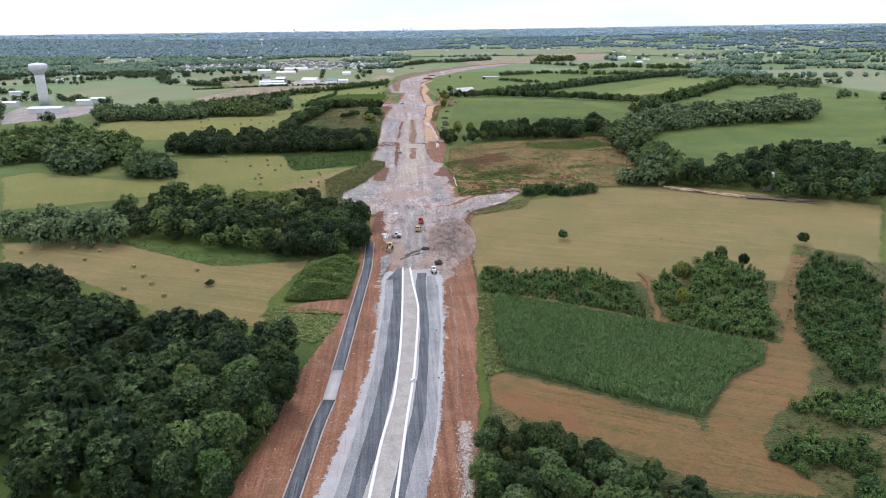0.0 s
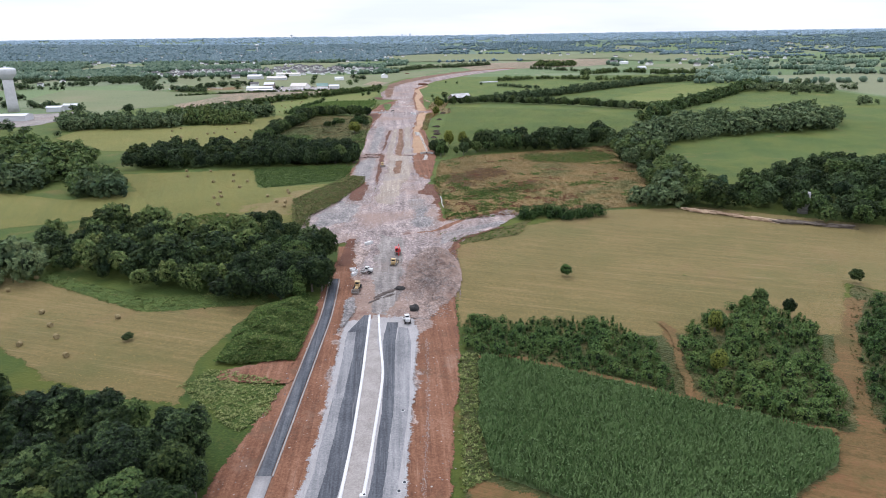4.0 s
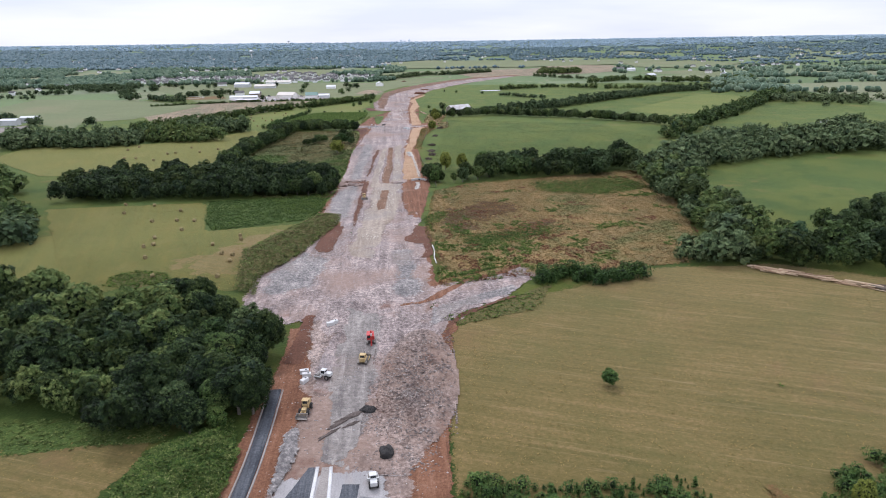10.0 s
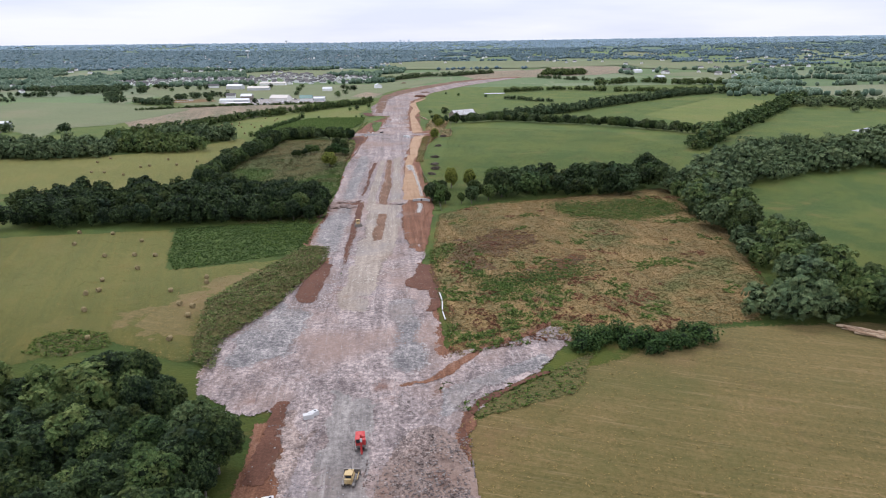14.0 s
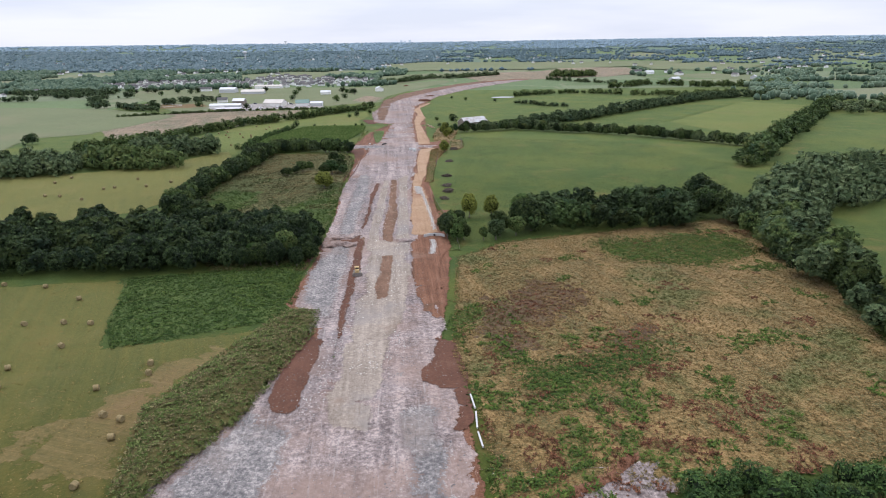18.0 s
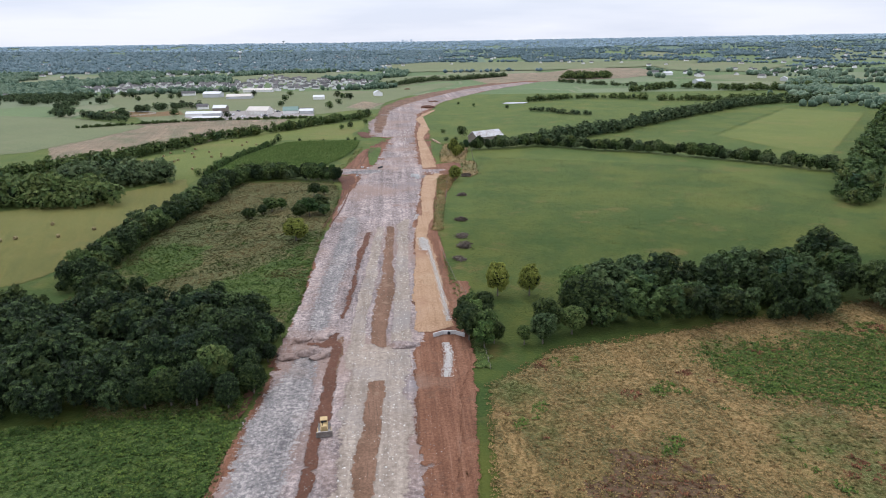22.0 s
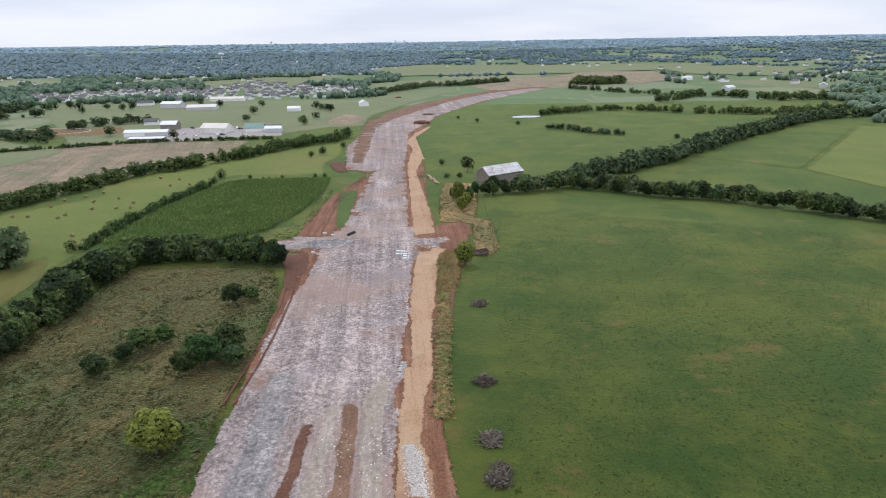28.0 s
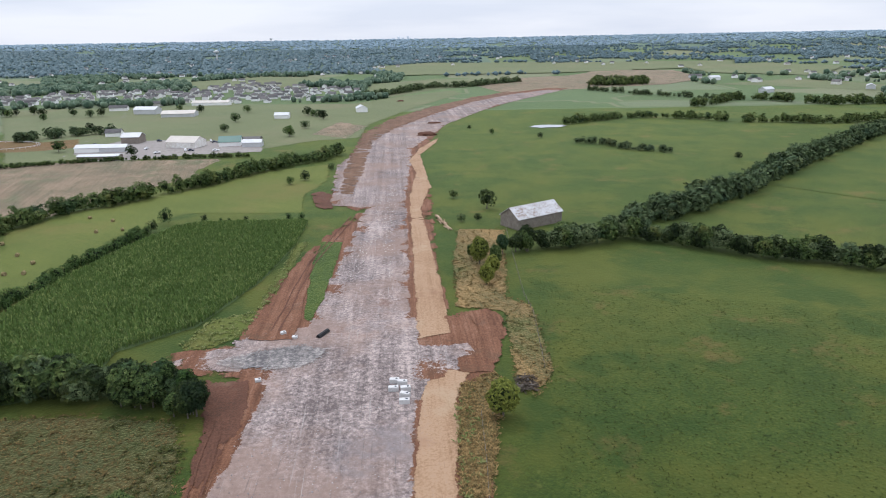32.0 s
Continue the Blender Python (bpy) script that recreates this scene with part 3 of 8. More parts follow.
ZONES = {
    "soil_a": [(-52, 105), (-46, 146), (-43, 186), (-37, 219), (-38, 277), (-37, 314), (-38, 335), (15, 333), (13, 275), (14, 237), (11, 191), (10, 158), (6, 103)],
    "soil_b": [(-35, 295), (-36, 317), (-35, 336), (-33, 346), (8, 348), (14, 343), (17, 333), (11, 323), (14, 301), (16, 294)],
    "soil_c": [(-41, 400), (-40, 421), (-41, 449), (-52, 480), (-52, 519), (-50, 557), (-47, 601), (6, 598), (0, 545), (3, 484), (0, 437), (6, 408), (8, 384), (9, 370), (18, 361), (4, 362), (-24, 362)],
    "soil_d": [(-53, 471), (-52, 517), (-51, 561), (-57, 618), (-55, 668), (-58, 794), (4, 790), (-1, 733), (-7, 666), (-1, 601), (4, 550), (4, 508), (1, 450), (-41, 451)],
    "soil_e": [(-55, 533), (-53, 550), (-55, 610), (-57, 662), (-62, 739), (-65, 782), (-64, 806), (2, 802), (-10, 716), (-5, 635), (2, 562), (5, 537), (4, 532)],
    "soil_f": [(-58, 710), (-59, 743), (-56, 766), (-57, 782), (-77, 785), (-92, 788), (-89, 798), (-71, 805), (-72, 850), (-64, 915), (-53, 964), (-73, 987), (-82, 1080), (-77, 1222), (-35, 1407), (35, 1628), (166, 1772), (203, 1764), (86, 1545), (-2, 1345), (-27, 1137), (-16, 999), (-12, 888), (-8, 827), (6, 829), (9, 809), (2, 790), (-7, 778), (-8, 709)],
    "rock_a": [(-24, 200), (-24, 230), (-27, 276), (-24, 292), (-31, 323), (-38, 344), (-56, 350), (-62, 369), (-50, 396), (-40, 445), (-2, 443), (7, 370), (8, 343), (15, 300), (14, 283), (7, 267), (0, 247), (1, 199)],
    "rock_b": [(-25, 295), (-28, 338), (-43, 336), (-57, 347), (-62, 371), (-52, 391), (-41, 427), (-35, 450), (-32, 510), (-6, 508), (4, 425), (8, 362), (7, 351), (29, 365), (46, 379), (48, 375), (44, 369), (27, 350), (14, 335), (11, 323), (14, 294)],
    "rock_c": [(-56, 352), (-61, 376), (-43, 413), (-38, 441), (-35, 472), (-39, 444), (-50, 473), (-51, 528), (-50, 557), (-51, 602), (-49, 671), (-19, 669), (-10, 546), (-3, 453), (0, 415), (6, 379), (5, 364), (33, 378), (47, 383), (40, 363), (28, 349), (-55, 349)],
    "rock_d": [(-41, 451), (-50, 475), (-49, 510), (-51, 551), (-55, 603), (-53, 658), (-52, 773), (-21, 771), (-17, 639), (-14, 541), (-9, 490), (-8, 451)],
    "rock_e": [(-52, 533), (-53, 550), (-54, 599), (-57, 636), (-58, 718), (-55, 789), (-74, 806), (-49, 819), (-17, 821), (-17, 716), (-17, 645), (-14, 570), (-14, 532)],
    "rock_f": [(-55, 710), (-55, 743), (-56, 780), (-61, 786), (-79, 789), (-86, 794), (-59, 809), (-52, 812), (-52, 864), (-51, 971), (-71, 980), (-84, 1091), (-73, 1241), (-22, 1405), (32, 1555), (98, 1668), (161, 1735), (188, 1729), (59, 1494), (-3, 1320), (-33, 1167), (-30, 1000), (-21, 840), (-17, 802), (-3, 802), (-2, 788), (-13, 782), (-17, 768), (-16, 709)],
    "red_patch": [(-42.3, 447.8), (-34.6, 442.1), (-34.3, 435), (-34.6, 422.4), (-34.2, 404.4), (-36.3, 400.3), (-41.1, 401.9), (-42.9, 407.4), (-43.5, 421), (-46.9, 417.8), (-44.3, 431.5), (-43.3, 443.5)],
    "isle_a": [(-25.2, 525.4), (-19.9, 527.3), (-18.6, 506.9), (-18.3, 477.2), (-22.4, 473.1), (-24.1, 489.7), (-24, 507.2)],
    "isle_b": [(-30.6, 664.2), (-28.9, 625.9), (-27.9, 590.8), (-27.9, 570), (-25.7, 546.9), (-21.7, 544.8), (-21.3, 551), (-21.6, 569.9), (-21.6, 590.6), (-24.3, 625.8), (-26.3, 664)],
    "red_strip_a": [(-38, 550.6), (-34.6, 550.5), (-31.2, 507.5), (-31.1, 477.7), (-30, 443), (-31.9, 443.1), (-33.6, 464.2), (-34.9, 493.4)],
    "red_strip_b": [(-38.7, 655.6), (-39.9, 630.7), (-38.5, 601.7), (-37.9, 581.4), (-37.8, 566.4), (-35.6, 563.9), (-35.2, 581.4), (-36, 601.6), (-36.4, 626.1), (-35.5, 655.5)],
    "ochre_a": [(-17, 680.6), (-10.1, 680.3), (-11.2, 649.4), (-6.6, 625.3), (-4.3, 593.6), (-1.5, 559.6), (-8.2, 555.1), (-12.8, 555.2), (-15.8, 587.2), (-16.8, 625.6)],
    "ochre_b": [(-15, 766), (-17, 739), (-16, 706), (-15, 681), (-15, 663), (-18, 656), (-10, 656), (-11, 660), (-9, 675), (-9, 700), (-8, 731), (-8, 769), (-4, 784), (-9, 788)],
    "ochre_c": [(-18, 805), (-24, 907), (-29, 1000), (-27, 1075), (-18, 1015), (-21, 968), (-14, 888), (-9, 833), (-8, 810)],
    "ochre_d": [(-34, 1111), (-28, 1166), (-11, 1233), (-14, 1197), (-26, 1137), (-19, 1053), (-16, 1019), (-20, 1015)],
    "red_r1": [(-1.7, 446.4), (3, 441.9), (6.6, 428.1), (6.9, 408.9), (6.7, 392.8), (3.2, 392.9), (2.2, 410.4), (-4.1, 416.6), (-6.3, 423.2), (-2.6, 434)],
    "red_r2": [(-13.3, 549.5), (4.2, 548.6), (-0.4, 506.1), (-2.2, 473.8), (0.3, 453.2), (-4.7, 460.7), (-8.9, 479.8), (-11.6, 506.6)],
    "red_x": [(-2.4, 827), (3.9, 829), (8, 821.8), (6.2, 797.7), (2.6, 783.9), (-6.4, 784.3), (-7.6, 793.1), (-2.1, 796.3), (-0.1, 809.4), (-2, 817.9)],
    "red_l1": [(-68.3, 805.8), (-68.9, 848.2), (-67.9, 888.4), (-64.7, 910.1), (-60.6, 868.3), (-53.9, 820.3), (-54.4, 807.1)],
    "green_l": [(-61.7, 874.7), (-63.6, 910), (-53.2, 909.4), (-50.8, 839.3), (-50.9, 820.2), (-54.2, 820.3)],
    "base_road": [(-30, 114), (-26, 152), (-24, 178), (-24, 208), (-26, 252), (-25, 262), (-2, 265), (1, 254), (1, 208), (1, 177), (0, 151), (-4, 114)],
    "lane_l": [(-25, 114), (-22, 154), (-20, 181), (-21, 208), (-23, 252), (-19, 265), (-17, 265), (-15, 224), (-14, 192), (-15, 162), (-16, 141), (-19, 114)],
    "lane_r": [(-13, 114), (-9, 154), (-8, 174), (-8, 204), (-9, 224), (-11, 245), (-10.6, 259), (-6.9, 259), (-7, 243), (-5, 208), (-5, 177), (-5, 154), (-10, 114)],
    "lane_s": [(-10, 114), (-5, 154), (-5, 177), (-5, 208), (-7, 243), (-6.4, 255), (-3.4, 254.5), (-2, 243), (-1, 208), (-2, 177), (-2, 154), (-5, 114)],
    "median": [(-19, 114), (-16, 141), (-14, 162), (-14, 192), (-15, 224), (-16, 265), (-14, 265), (-13, 246), (-9, 224), (-9, 204), (-9, 174), (-10, 154), (-13, 114)],
    "hay_r": [(11.5, 289), (12.5, 333), (44, 357), (91, 381), (140, 384), (198, 358), (234, 343), (179, 254), (179, 272), (160, 286), (134, 244), (81, 246), (70, 246), (62, 250), (48, 247), (12, 255)],
    "tracks_r": [(12, 177), (19, 178), (45, 162), (66, 150), (82, 171), (95, 180), (101, 192), (87, 201), (73, 208), (76, 235), (78, 259), (84, 255), (76, 215), (82, 203), (107, 194), (114, 204), (118, 223), (140, 256), (158, 283), (129, 233), (117, 209), (112, 181), (101, 161), (88, 151), (78, 138), (84, 120), (62, 120), (42, 137), (11, 158)],
    "rough_r": [(14, 258), (60, 262), (84, 258), (112, 270), (140, 262), (162, 288), (186, 268), (190, 190), (160, 110), (80, 95), (12, 95), (11, 160)],
    "corn_r": [(19, 234), (44, 223), (86, 200), (101, 191), (96, 181), (82, 171), (67, 152), (46, 163), (19, 179), (17, 199)],
    "weedstrip_r": [(13, 237), (19, 236), (17, 199), (19, 178), (12, 173), (12, 199)],
    "hay_l1": [(-212, 305), (-178, 309), (-148, 301), (-99, 273), (-56, 281), (-65, 232), (-61, 208), (-69, 210), (-106, 223), (-129, 242), (-159, 262), (-194, 277)],
    "weeds_l1": [(-182, 316), (-156, 311), (-103, 285), (-57, 288), (-55, 276), (-98, 270), (-146, 298)],
    "mound_l1": [(-60, 232), (-58, 271), (-42, 285), (-36, 270), (-36, 233), (-52, 231)],
    "weeds_l2": [(-66, 219), (-60, 229), (-38, 221), (-37, 205), (-43, 197), (-48, 201)],
    "hay_l2": [(-204, 489), (-118, 500), (-99, 440), (-75, 446), (-42, 457), (-63, 384), (-63, 360), (-91, 374), (-114, 374), (-128, 367)],
    "weeds_l3": [(-119, 502), (-55, 516), (-50, 478), (-51, 459), (-96, 438), (-104, 453)],
    "mound_l2": [(-40, 466), (-38, 446), (-47, 396), (-57, 375), (-55, 357), (-64, 363), (-72, 403), (-62, 435), (-51, 467)],
    "scrub_l": [(-136, 581), (-136, 628), (-132, 704), (-127, 767), (-93, 768), (-70, 764), (-62, 740), (-58, 700), (-57, 642), (-53, 579), (-55, 542), (-56, 522), (-52, 507), (-90, 508)],
    "scrub_l_green": [(-51.5, 567), (-52.3, 580), (-55, 606), (-58.5, 634), (-60.5, 661), (-66, 655), (-66, 640), (-70, 632), (-76, 618), (-84, 606), (-90, 596), (-96, 583), (-80, 572), (-66, 565)],
    "tan_hay_l": [(-62, 384), (-66, 402), (-64, 425), (-56, 446), (-70, 438), (-80, 418), (-92, 400), (-96, 386), (-80, 376)],
    "weeds_l8": [(-116, 378), (-108, 384), (-95, 381), (-90, 372), (-103, 366), (-114, 369)],
    "scrub_l_g2": [(-137, 628), (-129, 641), (-117, 648), (-106, 640), (-100, 620), (-104, 606), (-111, 600), (-122, 598), (-134, 610)],
    "grass_strip": [(-52, 473), (-53, 519), (-74, 520), (-89, 512), (-68, 468)],
    "hay_l3": [(-214, 735), (-175, 781), (-191, 875), (-155, 975), (-97, 1054), (-109, 1096), (-149, 1050), (-193, 923), (-267, 818)],
    "corn_l": [(-152, 801), (-153, 863), (-147, 902), (-137, 938), (-128, 945), (-76, 946), (-74, 906), (-77, 860), (-86, 818), (-103, 801), (-101, 782), (-115, 773), (-131, 769)],
    "weeds_corn": [(-86.4, 804.7), (-83.6, 824), (-71.1, 829.4), (-73.4, 869), (-74.1, 910.7), (-68.8, 910.3), (-68.7, 851), (-69.5, 810.6), (-76.9, 801.3), (-84.7, 799.8)],
    "tan_field": [(-450, 1109), (-201, 1123), (-169, 1068), (-227, 967), (-301, 871)],
    "weeds_r": [(6, 523), (27, 544), (79, 559), (141, 577), (140, 484), (122, 408), (108, 384), (46, 371), (42, 373), (10, 363), (8, 401), (3, 432)],
    "weeds_r_g1": [(65, 542), (127, 552), (135, 524), (98, 506), (72, 516)],
    "weeds_r_g2": [(20, 425), (34, 427), (64, 440), (59, 426), (44, 414), (22, 404)],
    "weeds_r_g3": [(4.7, 465.4), (14.7, 473.1), (10, 448.2), (6.8, 441.8), (9, 411.7), (10.3, 408.8), (8.6, 424.5), (1.3, 453.1)],
    "weeds_r_g4": [(9, 370), (33, 381), (45, 385), (37, 385), (16, 376)],
    "weeds_r_red1": [(13, 471), (45, 497), (50, 476), (24, 432), (13, 428)],
    "weeds_r_red2": [(35, 431), (65, 456), (66, 445), (53, 431)],
    "weeds_cor": [(10, 340), (27, 348), (48, 364), (53, 366), (43, 345), (17, 335)],
    "verge_r": [(-5, 630), (2, 584), (8, 549), (9, 532), (4, 532), (3, 560), (-3, 601)],
    "verge_r2": [(-8, 769), (-8, 731), (-9, 700), (-9, 675), (-10, 656), (-4, 656), (-4, 675), (-3, 710), (-3, 741), (-3, 777)],
    "verge_r3": [(-7, 830), (-7, 878), (-4, 928), (19, 926), (12, 839), (19, 832), (19, 785), (12, 770), (7, 782), (8, 801), (8, 826)],
    "field_far1": [(170, 1025), (350, 1232), (401, 1172), (232, 954)],
    "field_far2": [(232, 954), (401, 1172), (461, 1110), (266, 830), (249, 873)],
    "field_tan2": [(107, 1856), (316, 2174), (351, 2277), (536, 2217), (412, 1942), (259, 1896)],
    "hay_l4": [(-330, 690), (-263, 690), (-226, 706), (-191, 742), (-166, 786), (-153, 756), (-148, 666), (-150, 622), (-160, 600), (-208, 576), (-260, 580), (-330, 640)],
    "ff_sports": [(-603, 1547), (-419, 1561), (-284, 1577), (-133, 1559), (-77, 1654), (10, 1765), (26, 1694), (-39, 1498), (-83, 1323), (-81, 1231), (-120, 1219), (-158, 1174), (-340, 1126)],
    "ff_a": [(-545, 2084), (-416, 2236), (-289, 2187), (-216, 2037), (-313, 1862), (-457, 1867)],
    "ff_b": [(-143, 1937), (-32, 2043), (73, 2052), (72, 1856), (-9, 1794), (-77, 1654), (-126, 1635)],
    "ff_c": [(34, 1924), (130, 2036), (268, 2095), (527, 2185), (496, 1936), (380, 1810), (220, 1743), (93, 1660)],
    "ff_d": [(-21, 1272), (85, 1586), (224, 1719), (398, 1806), (528, 1774), (612, 1584), (366, 1196), (124, 1000), (-4, 1025)],
    "ff_e": [(-212, 2558), (-41, 2718), (347, 2604), (801, 2536), (712, 2323), (274, 2199), (-111, 2202)],
    "ff_f": [(589, 2369), (827, 2422), (937, 2233), (724, 1961), (562, 2110)],
    "ff_g": [(451, 1793), (637, 1897), (705, 1731), (623, 1601), (517, 1750)],
    "ff_tan": [(-133, 1263), (-119, 1356), (-84, 1314), (-95, 1230)],
    "ff_l1": [(-607, 1068), (-638, 1235), (-529, 1216), (-434, 1175), (-314, 1089), (-339, 911), (-382, 888), (-346, 785), (-469, 915)],
    "ff_gravel": [(-283, 1132), (-306, 1166), (-320, 1190), (-300, 1240), (-256, 1239), (-200, 1228), (-158, 1187), (-153, 1165), (-201, 1156), (-249, 1134)],
    "ff_lane": [(-307, 1139), (-324, 1192), (-339, 1248), (-351, 1289), (-363, 1345), (-408, 1479), (-429, 1557), (-420, 1557), (-398, 1479), (-354, 1345), (-342, 1289), (-330, 1248), (-315, 1192), (-298, 1139)],
    "ff_brown": [(-440, 1262), (-372, 1240), (-347, 1257), (-320, 1205), (-348, 1185), (-430, 1180)],
    "track_e": [(153, 278), (134, 254), (122, 227), (111, 200), (105, 188), (112, 180), (114, 186), (118, 201), (124, 215), (142, 250), (159, 273)],
    "lane_w": [(-25, 114), (-22.2, 154), (-21.2, 181), (-21.6, 208), (-22.2, 236), (-22.9, 251.5), (-20.3, 252), (-19.2, 236), (-18.9, 208), (-18.5, 181), (-19.4, 154), (-22.3, 114)],
    "ff_lot": [(-487, 750), (-519, 847), (-450, 835), (-429, 864), (-388, 791), (-392, 724), (-437, 669)],
    "ff_r1": [(356, 940), (445, 968), (507, 883), (397, 710), (403, 796), (313, 726), (259, 743)],
    "ff_r2": [(179, 579), (276, 631), (354, 641), (233, 449), (170, 418), (157, 429)],
    "hay_l5": [(-288, 430), (-277, 448), (-197, 415), (-115, 480), (-105, 445), (-81, 424), (-54, 441), (-61, 391), (-92, 376), (-113, 360), (-158, 379), (-207, 359), (-239, 351)],
    "blue_a": [(-58.6, 360.6), (-56.9, 376.1), (-49.9, 394.2), (-44.7, 410.5), (-39.9, 399.7), (-32.9, 399.5), (-30.5, 375.4), (-31.4, 362), (-38.9, 362.2), (-47.9, 356.5)],
    "blue_b": [(-11.6, 402.2), (1.6, 412.6), (4.6, 379.4), (7, 365.3), (3.8, 357.2), (-3.2, 351.8), (-7.7, 351.9), (-10.8, 377.3)],
    "blue_c": [(-17, 711), (-15, 681), (-16, 666), (-19, 664), (-19, 687), (-18, 711)],
    "blue_d": [(-48.7, 542.1), (-39.2, 546.1), (-35.2, 519.6), (-34.8, 483.9), (-33.4, 459.2), (-33.8, 443.1), (-40.6, 446.6), (-42.6, 464.5), (-49.9, 474.2), (-52.7, 504.7), (-50.6, 528.8)],
    "tan_b": [(-33.9, 550.5), (-13.3, 549.5), (-10.4, 474.1), (-12.4, 449), (-15.4, 425.2), (-16.8, 404), (-16.5, 393.3), (-28.5, 393.6), (-28.9, 404.3), (-28.6, 422.2), (-28.3, 451.8), (-29.3, 496.6)],
    "tan_c": [(-19, 347), (-21, 315), (-18, 282), (-17, 267), (-10, 266), (-7, 282), (-8, 314), (-9, 342)],
    "dirt_x": [(-14.6, 346), (-4.9, 347.5), (3.9, 349.9), (11, 354.2), (20.1, 367.2), (34.2, 374.9), (41.9, 380.9), (43, 387.4), (32.3, 378.6), (18, 369.5), (9.1, 359), (3.9, 352.6), (-7, 348.4)],
    "dirt_y": [(-34.8, 344), (-30.4, 343.9), (-29.4, 330.2), (-29.3, 319.6), (-30.1, 312.7), (-35.3, 312.8), (-35.1, 321), (-34.6, 333.2)],
    "red_left": [(-72.8, 782.9), (-59.9, 782.4), (-56.2, 762.1), (-57.7, 746.6), (-58.6, 738.8), (-61.1, 738.9), (-65.7, 762.4)],
    "verge_r4": [(-7, 778), (-2, 782), (3, 785), (6, 776), (2, 759), (-1, 735), (-8, 736)],
    "red_bend": [(-84, 1257), (-66, 1369), (-24, 1495), (31, 1605), (99, 1723), (98, 1669), (28, 1539), (-17, 1423), (-55, 1293), (-69, 1207), (-63, 1083), (-62, 1006), (-70, 1007), (-79, 1106)],
    "blue_x": [(-79.2, 791), (-66.6, 799), (-54, 804.8), (-46, 805), (-41, 800), (-43, 788), (-52.7, 784.6), (-70.1, 786.8)],
    "hay_l6": [(-219, 933), (-207, 977), (-187, 1016), (-174, 1051), (-148, 1075), (-131, 1085), (-88, 1107), (-81, 1047), (-88, 1008), (-81, 964), (-143, 966), (-151, 944), (-164, 903), (-162, 843)],
    "tan_field2": [(-334, 1116), (-300, 1131), (-238, 1135), (-174, 1136), (-180, 1070), (-191, 1024), (-209, 981), (-215, 953), (-227, 947)],
    "red_corner": [(-87, 1008), (-81, 1018), (-74, 1007), (-68, 971), (-77, 974)],
    "red_notch": [(-58, 228), (-51, 231), (-43, 234), (-36, 234), (-35, 219), (-45, 220), (-55, 222)],
    "hay_l7": [(-192, 793), (-201, 834), (-204, 877), (-177, 907), (-163, 931), (-149, 867), (-156, 818), (-156, 779), (-152, 729)],
    "blue_e": [(7, 348.1), (17.1, 353.2), (30.5, 362.5), (40, 368.9), (38.3, 358.3), (29.3, 352.9), (19.8, 347.8), (14.7, 342.9), (10.6, 335.2), (6, 332.3)],
    "red_e": [(10.8, 324), (12, 335.2), (16.6, 342.9), (27, 350.3), (38.2, 357.3), (37.7, 354.5), (26.7, 347.6), (17.4, 339.6), (13.8, 333.6), (13.9, 323.9), (12.6, 313.7), (10.6, 313.7)],
    "tan_r": [(-26.1, 667.2), (-20.5, 680.7), (-19.1, 644.4), (-16.1, 587.2), (-14.1, 555.2), (-13.3, 531.7), (-18.8, 531.8), (-20.7, 550.9), (-22, 587.3)],
    "tan_l": [(-35.2, 661.2), (-30.6, 664.2), (-29.9, 625.9), (-28.7, 590.8), (-28.9, 567.5), (-27.2, 544.9), (-26.1, 531.9), (-32.2, 532), (-33.3, 551.2), (-33.9, 575.5), (-34.4, 601.6)],
    "blue_k": [(-52.8, 682), (-42.4, 681.6), (-39.2, 645), (-39.8, 613.5), (-39.4, 581.5), (-39, 562.7), (-39.9, 552.4), (-48.2, 550.4), (-49.3, 573.2), (-52, 605.8)],
    "ochre_y": [(-15.3, 780.1), (-2.5, 786.7), (-6.6, 776), (-6.9, 760.4), (-7.9, 737.3), (-16.4, 737.5), (-16.9, 760.7)],
    "blue_m": [(-12.9, 458.5), (-6.8, 460.7), (-4.5, 442.2), (-6.8, 423.2), (-11.1, 409.3), (-14.5, 403.9), (-15.1, 421.8), (-13, 442.5)],
    "green_n": [(-66.7, 511), (-57.6, 516.6), (-55.1, 487.8), (-54.3, 474.4), (-64, 482)],
    "notch": [(-51, 546.5), (-46.8, 550.3), (-40.8, 550.8), (-34.8, 560), (-35.9, 548.9), (-37.5, 543.9), (-45.4, 547.8)],
    "blue_f": [(-48.9, 541.2), (-44.5, 543.8), (-37.4, 541.6), (-36.9, 529.3), (-36.2, 507.1), (-41.4, 507.3), (-43.1, 524.7), (-50.5, 532.1)],
    "red_left_b": [(-55.5, 529.7), (-53, 526.1), (-52.5, 507.5), (-55.4, 507.6), (-55.8, 518.4)],
    "red_s": [(-36.9, 550), (-34.4, 556.8), (-32.8, 538.1), (-32.8, 518.9), (-32.7, 507.1), (-35.6, 507.1), (-35.3, 519), (-36.5, 536.9)],
}


def inside(px, py, poly):
    """Which of the places lie inside an outline."""
    p = np.asarray(poly, float)
    q = np.roll(p, -1, 0)
    px, py = np.asarray(px, float)[:, None], np.asarray(py, float)[:, None]
    cross = (p[:, 1] > py) != (q[:, 1] > py)
    with np.errstate(divide="ignore", invalid="ignore"):
        at = (q[:, 0] - p[:, 0]) * (py - p[:, 1]) / (q[:, 1] - p[:, 1]) + p[:, 0]
    return (cross & (px < at)).sum(1) % 2 == 1


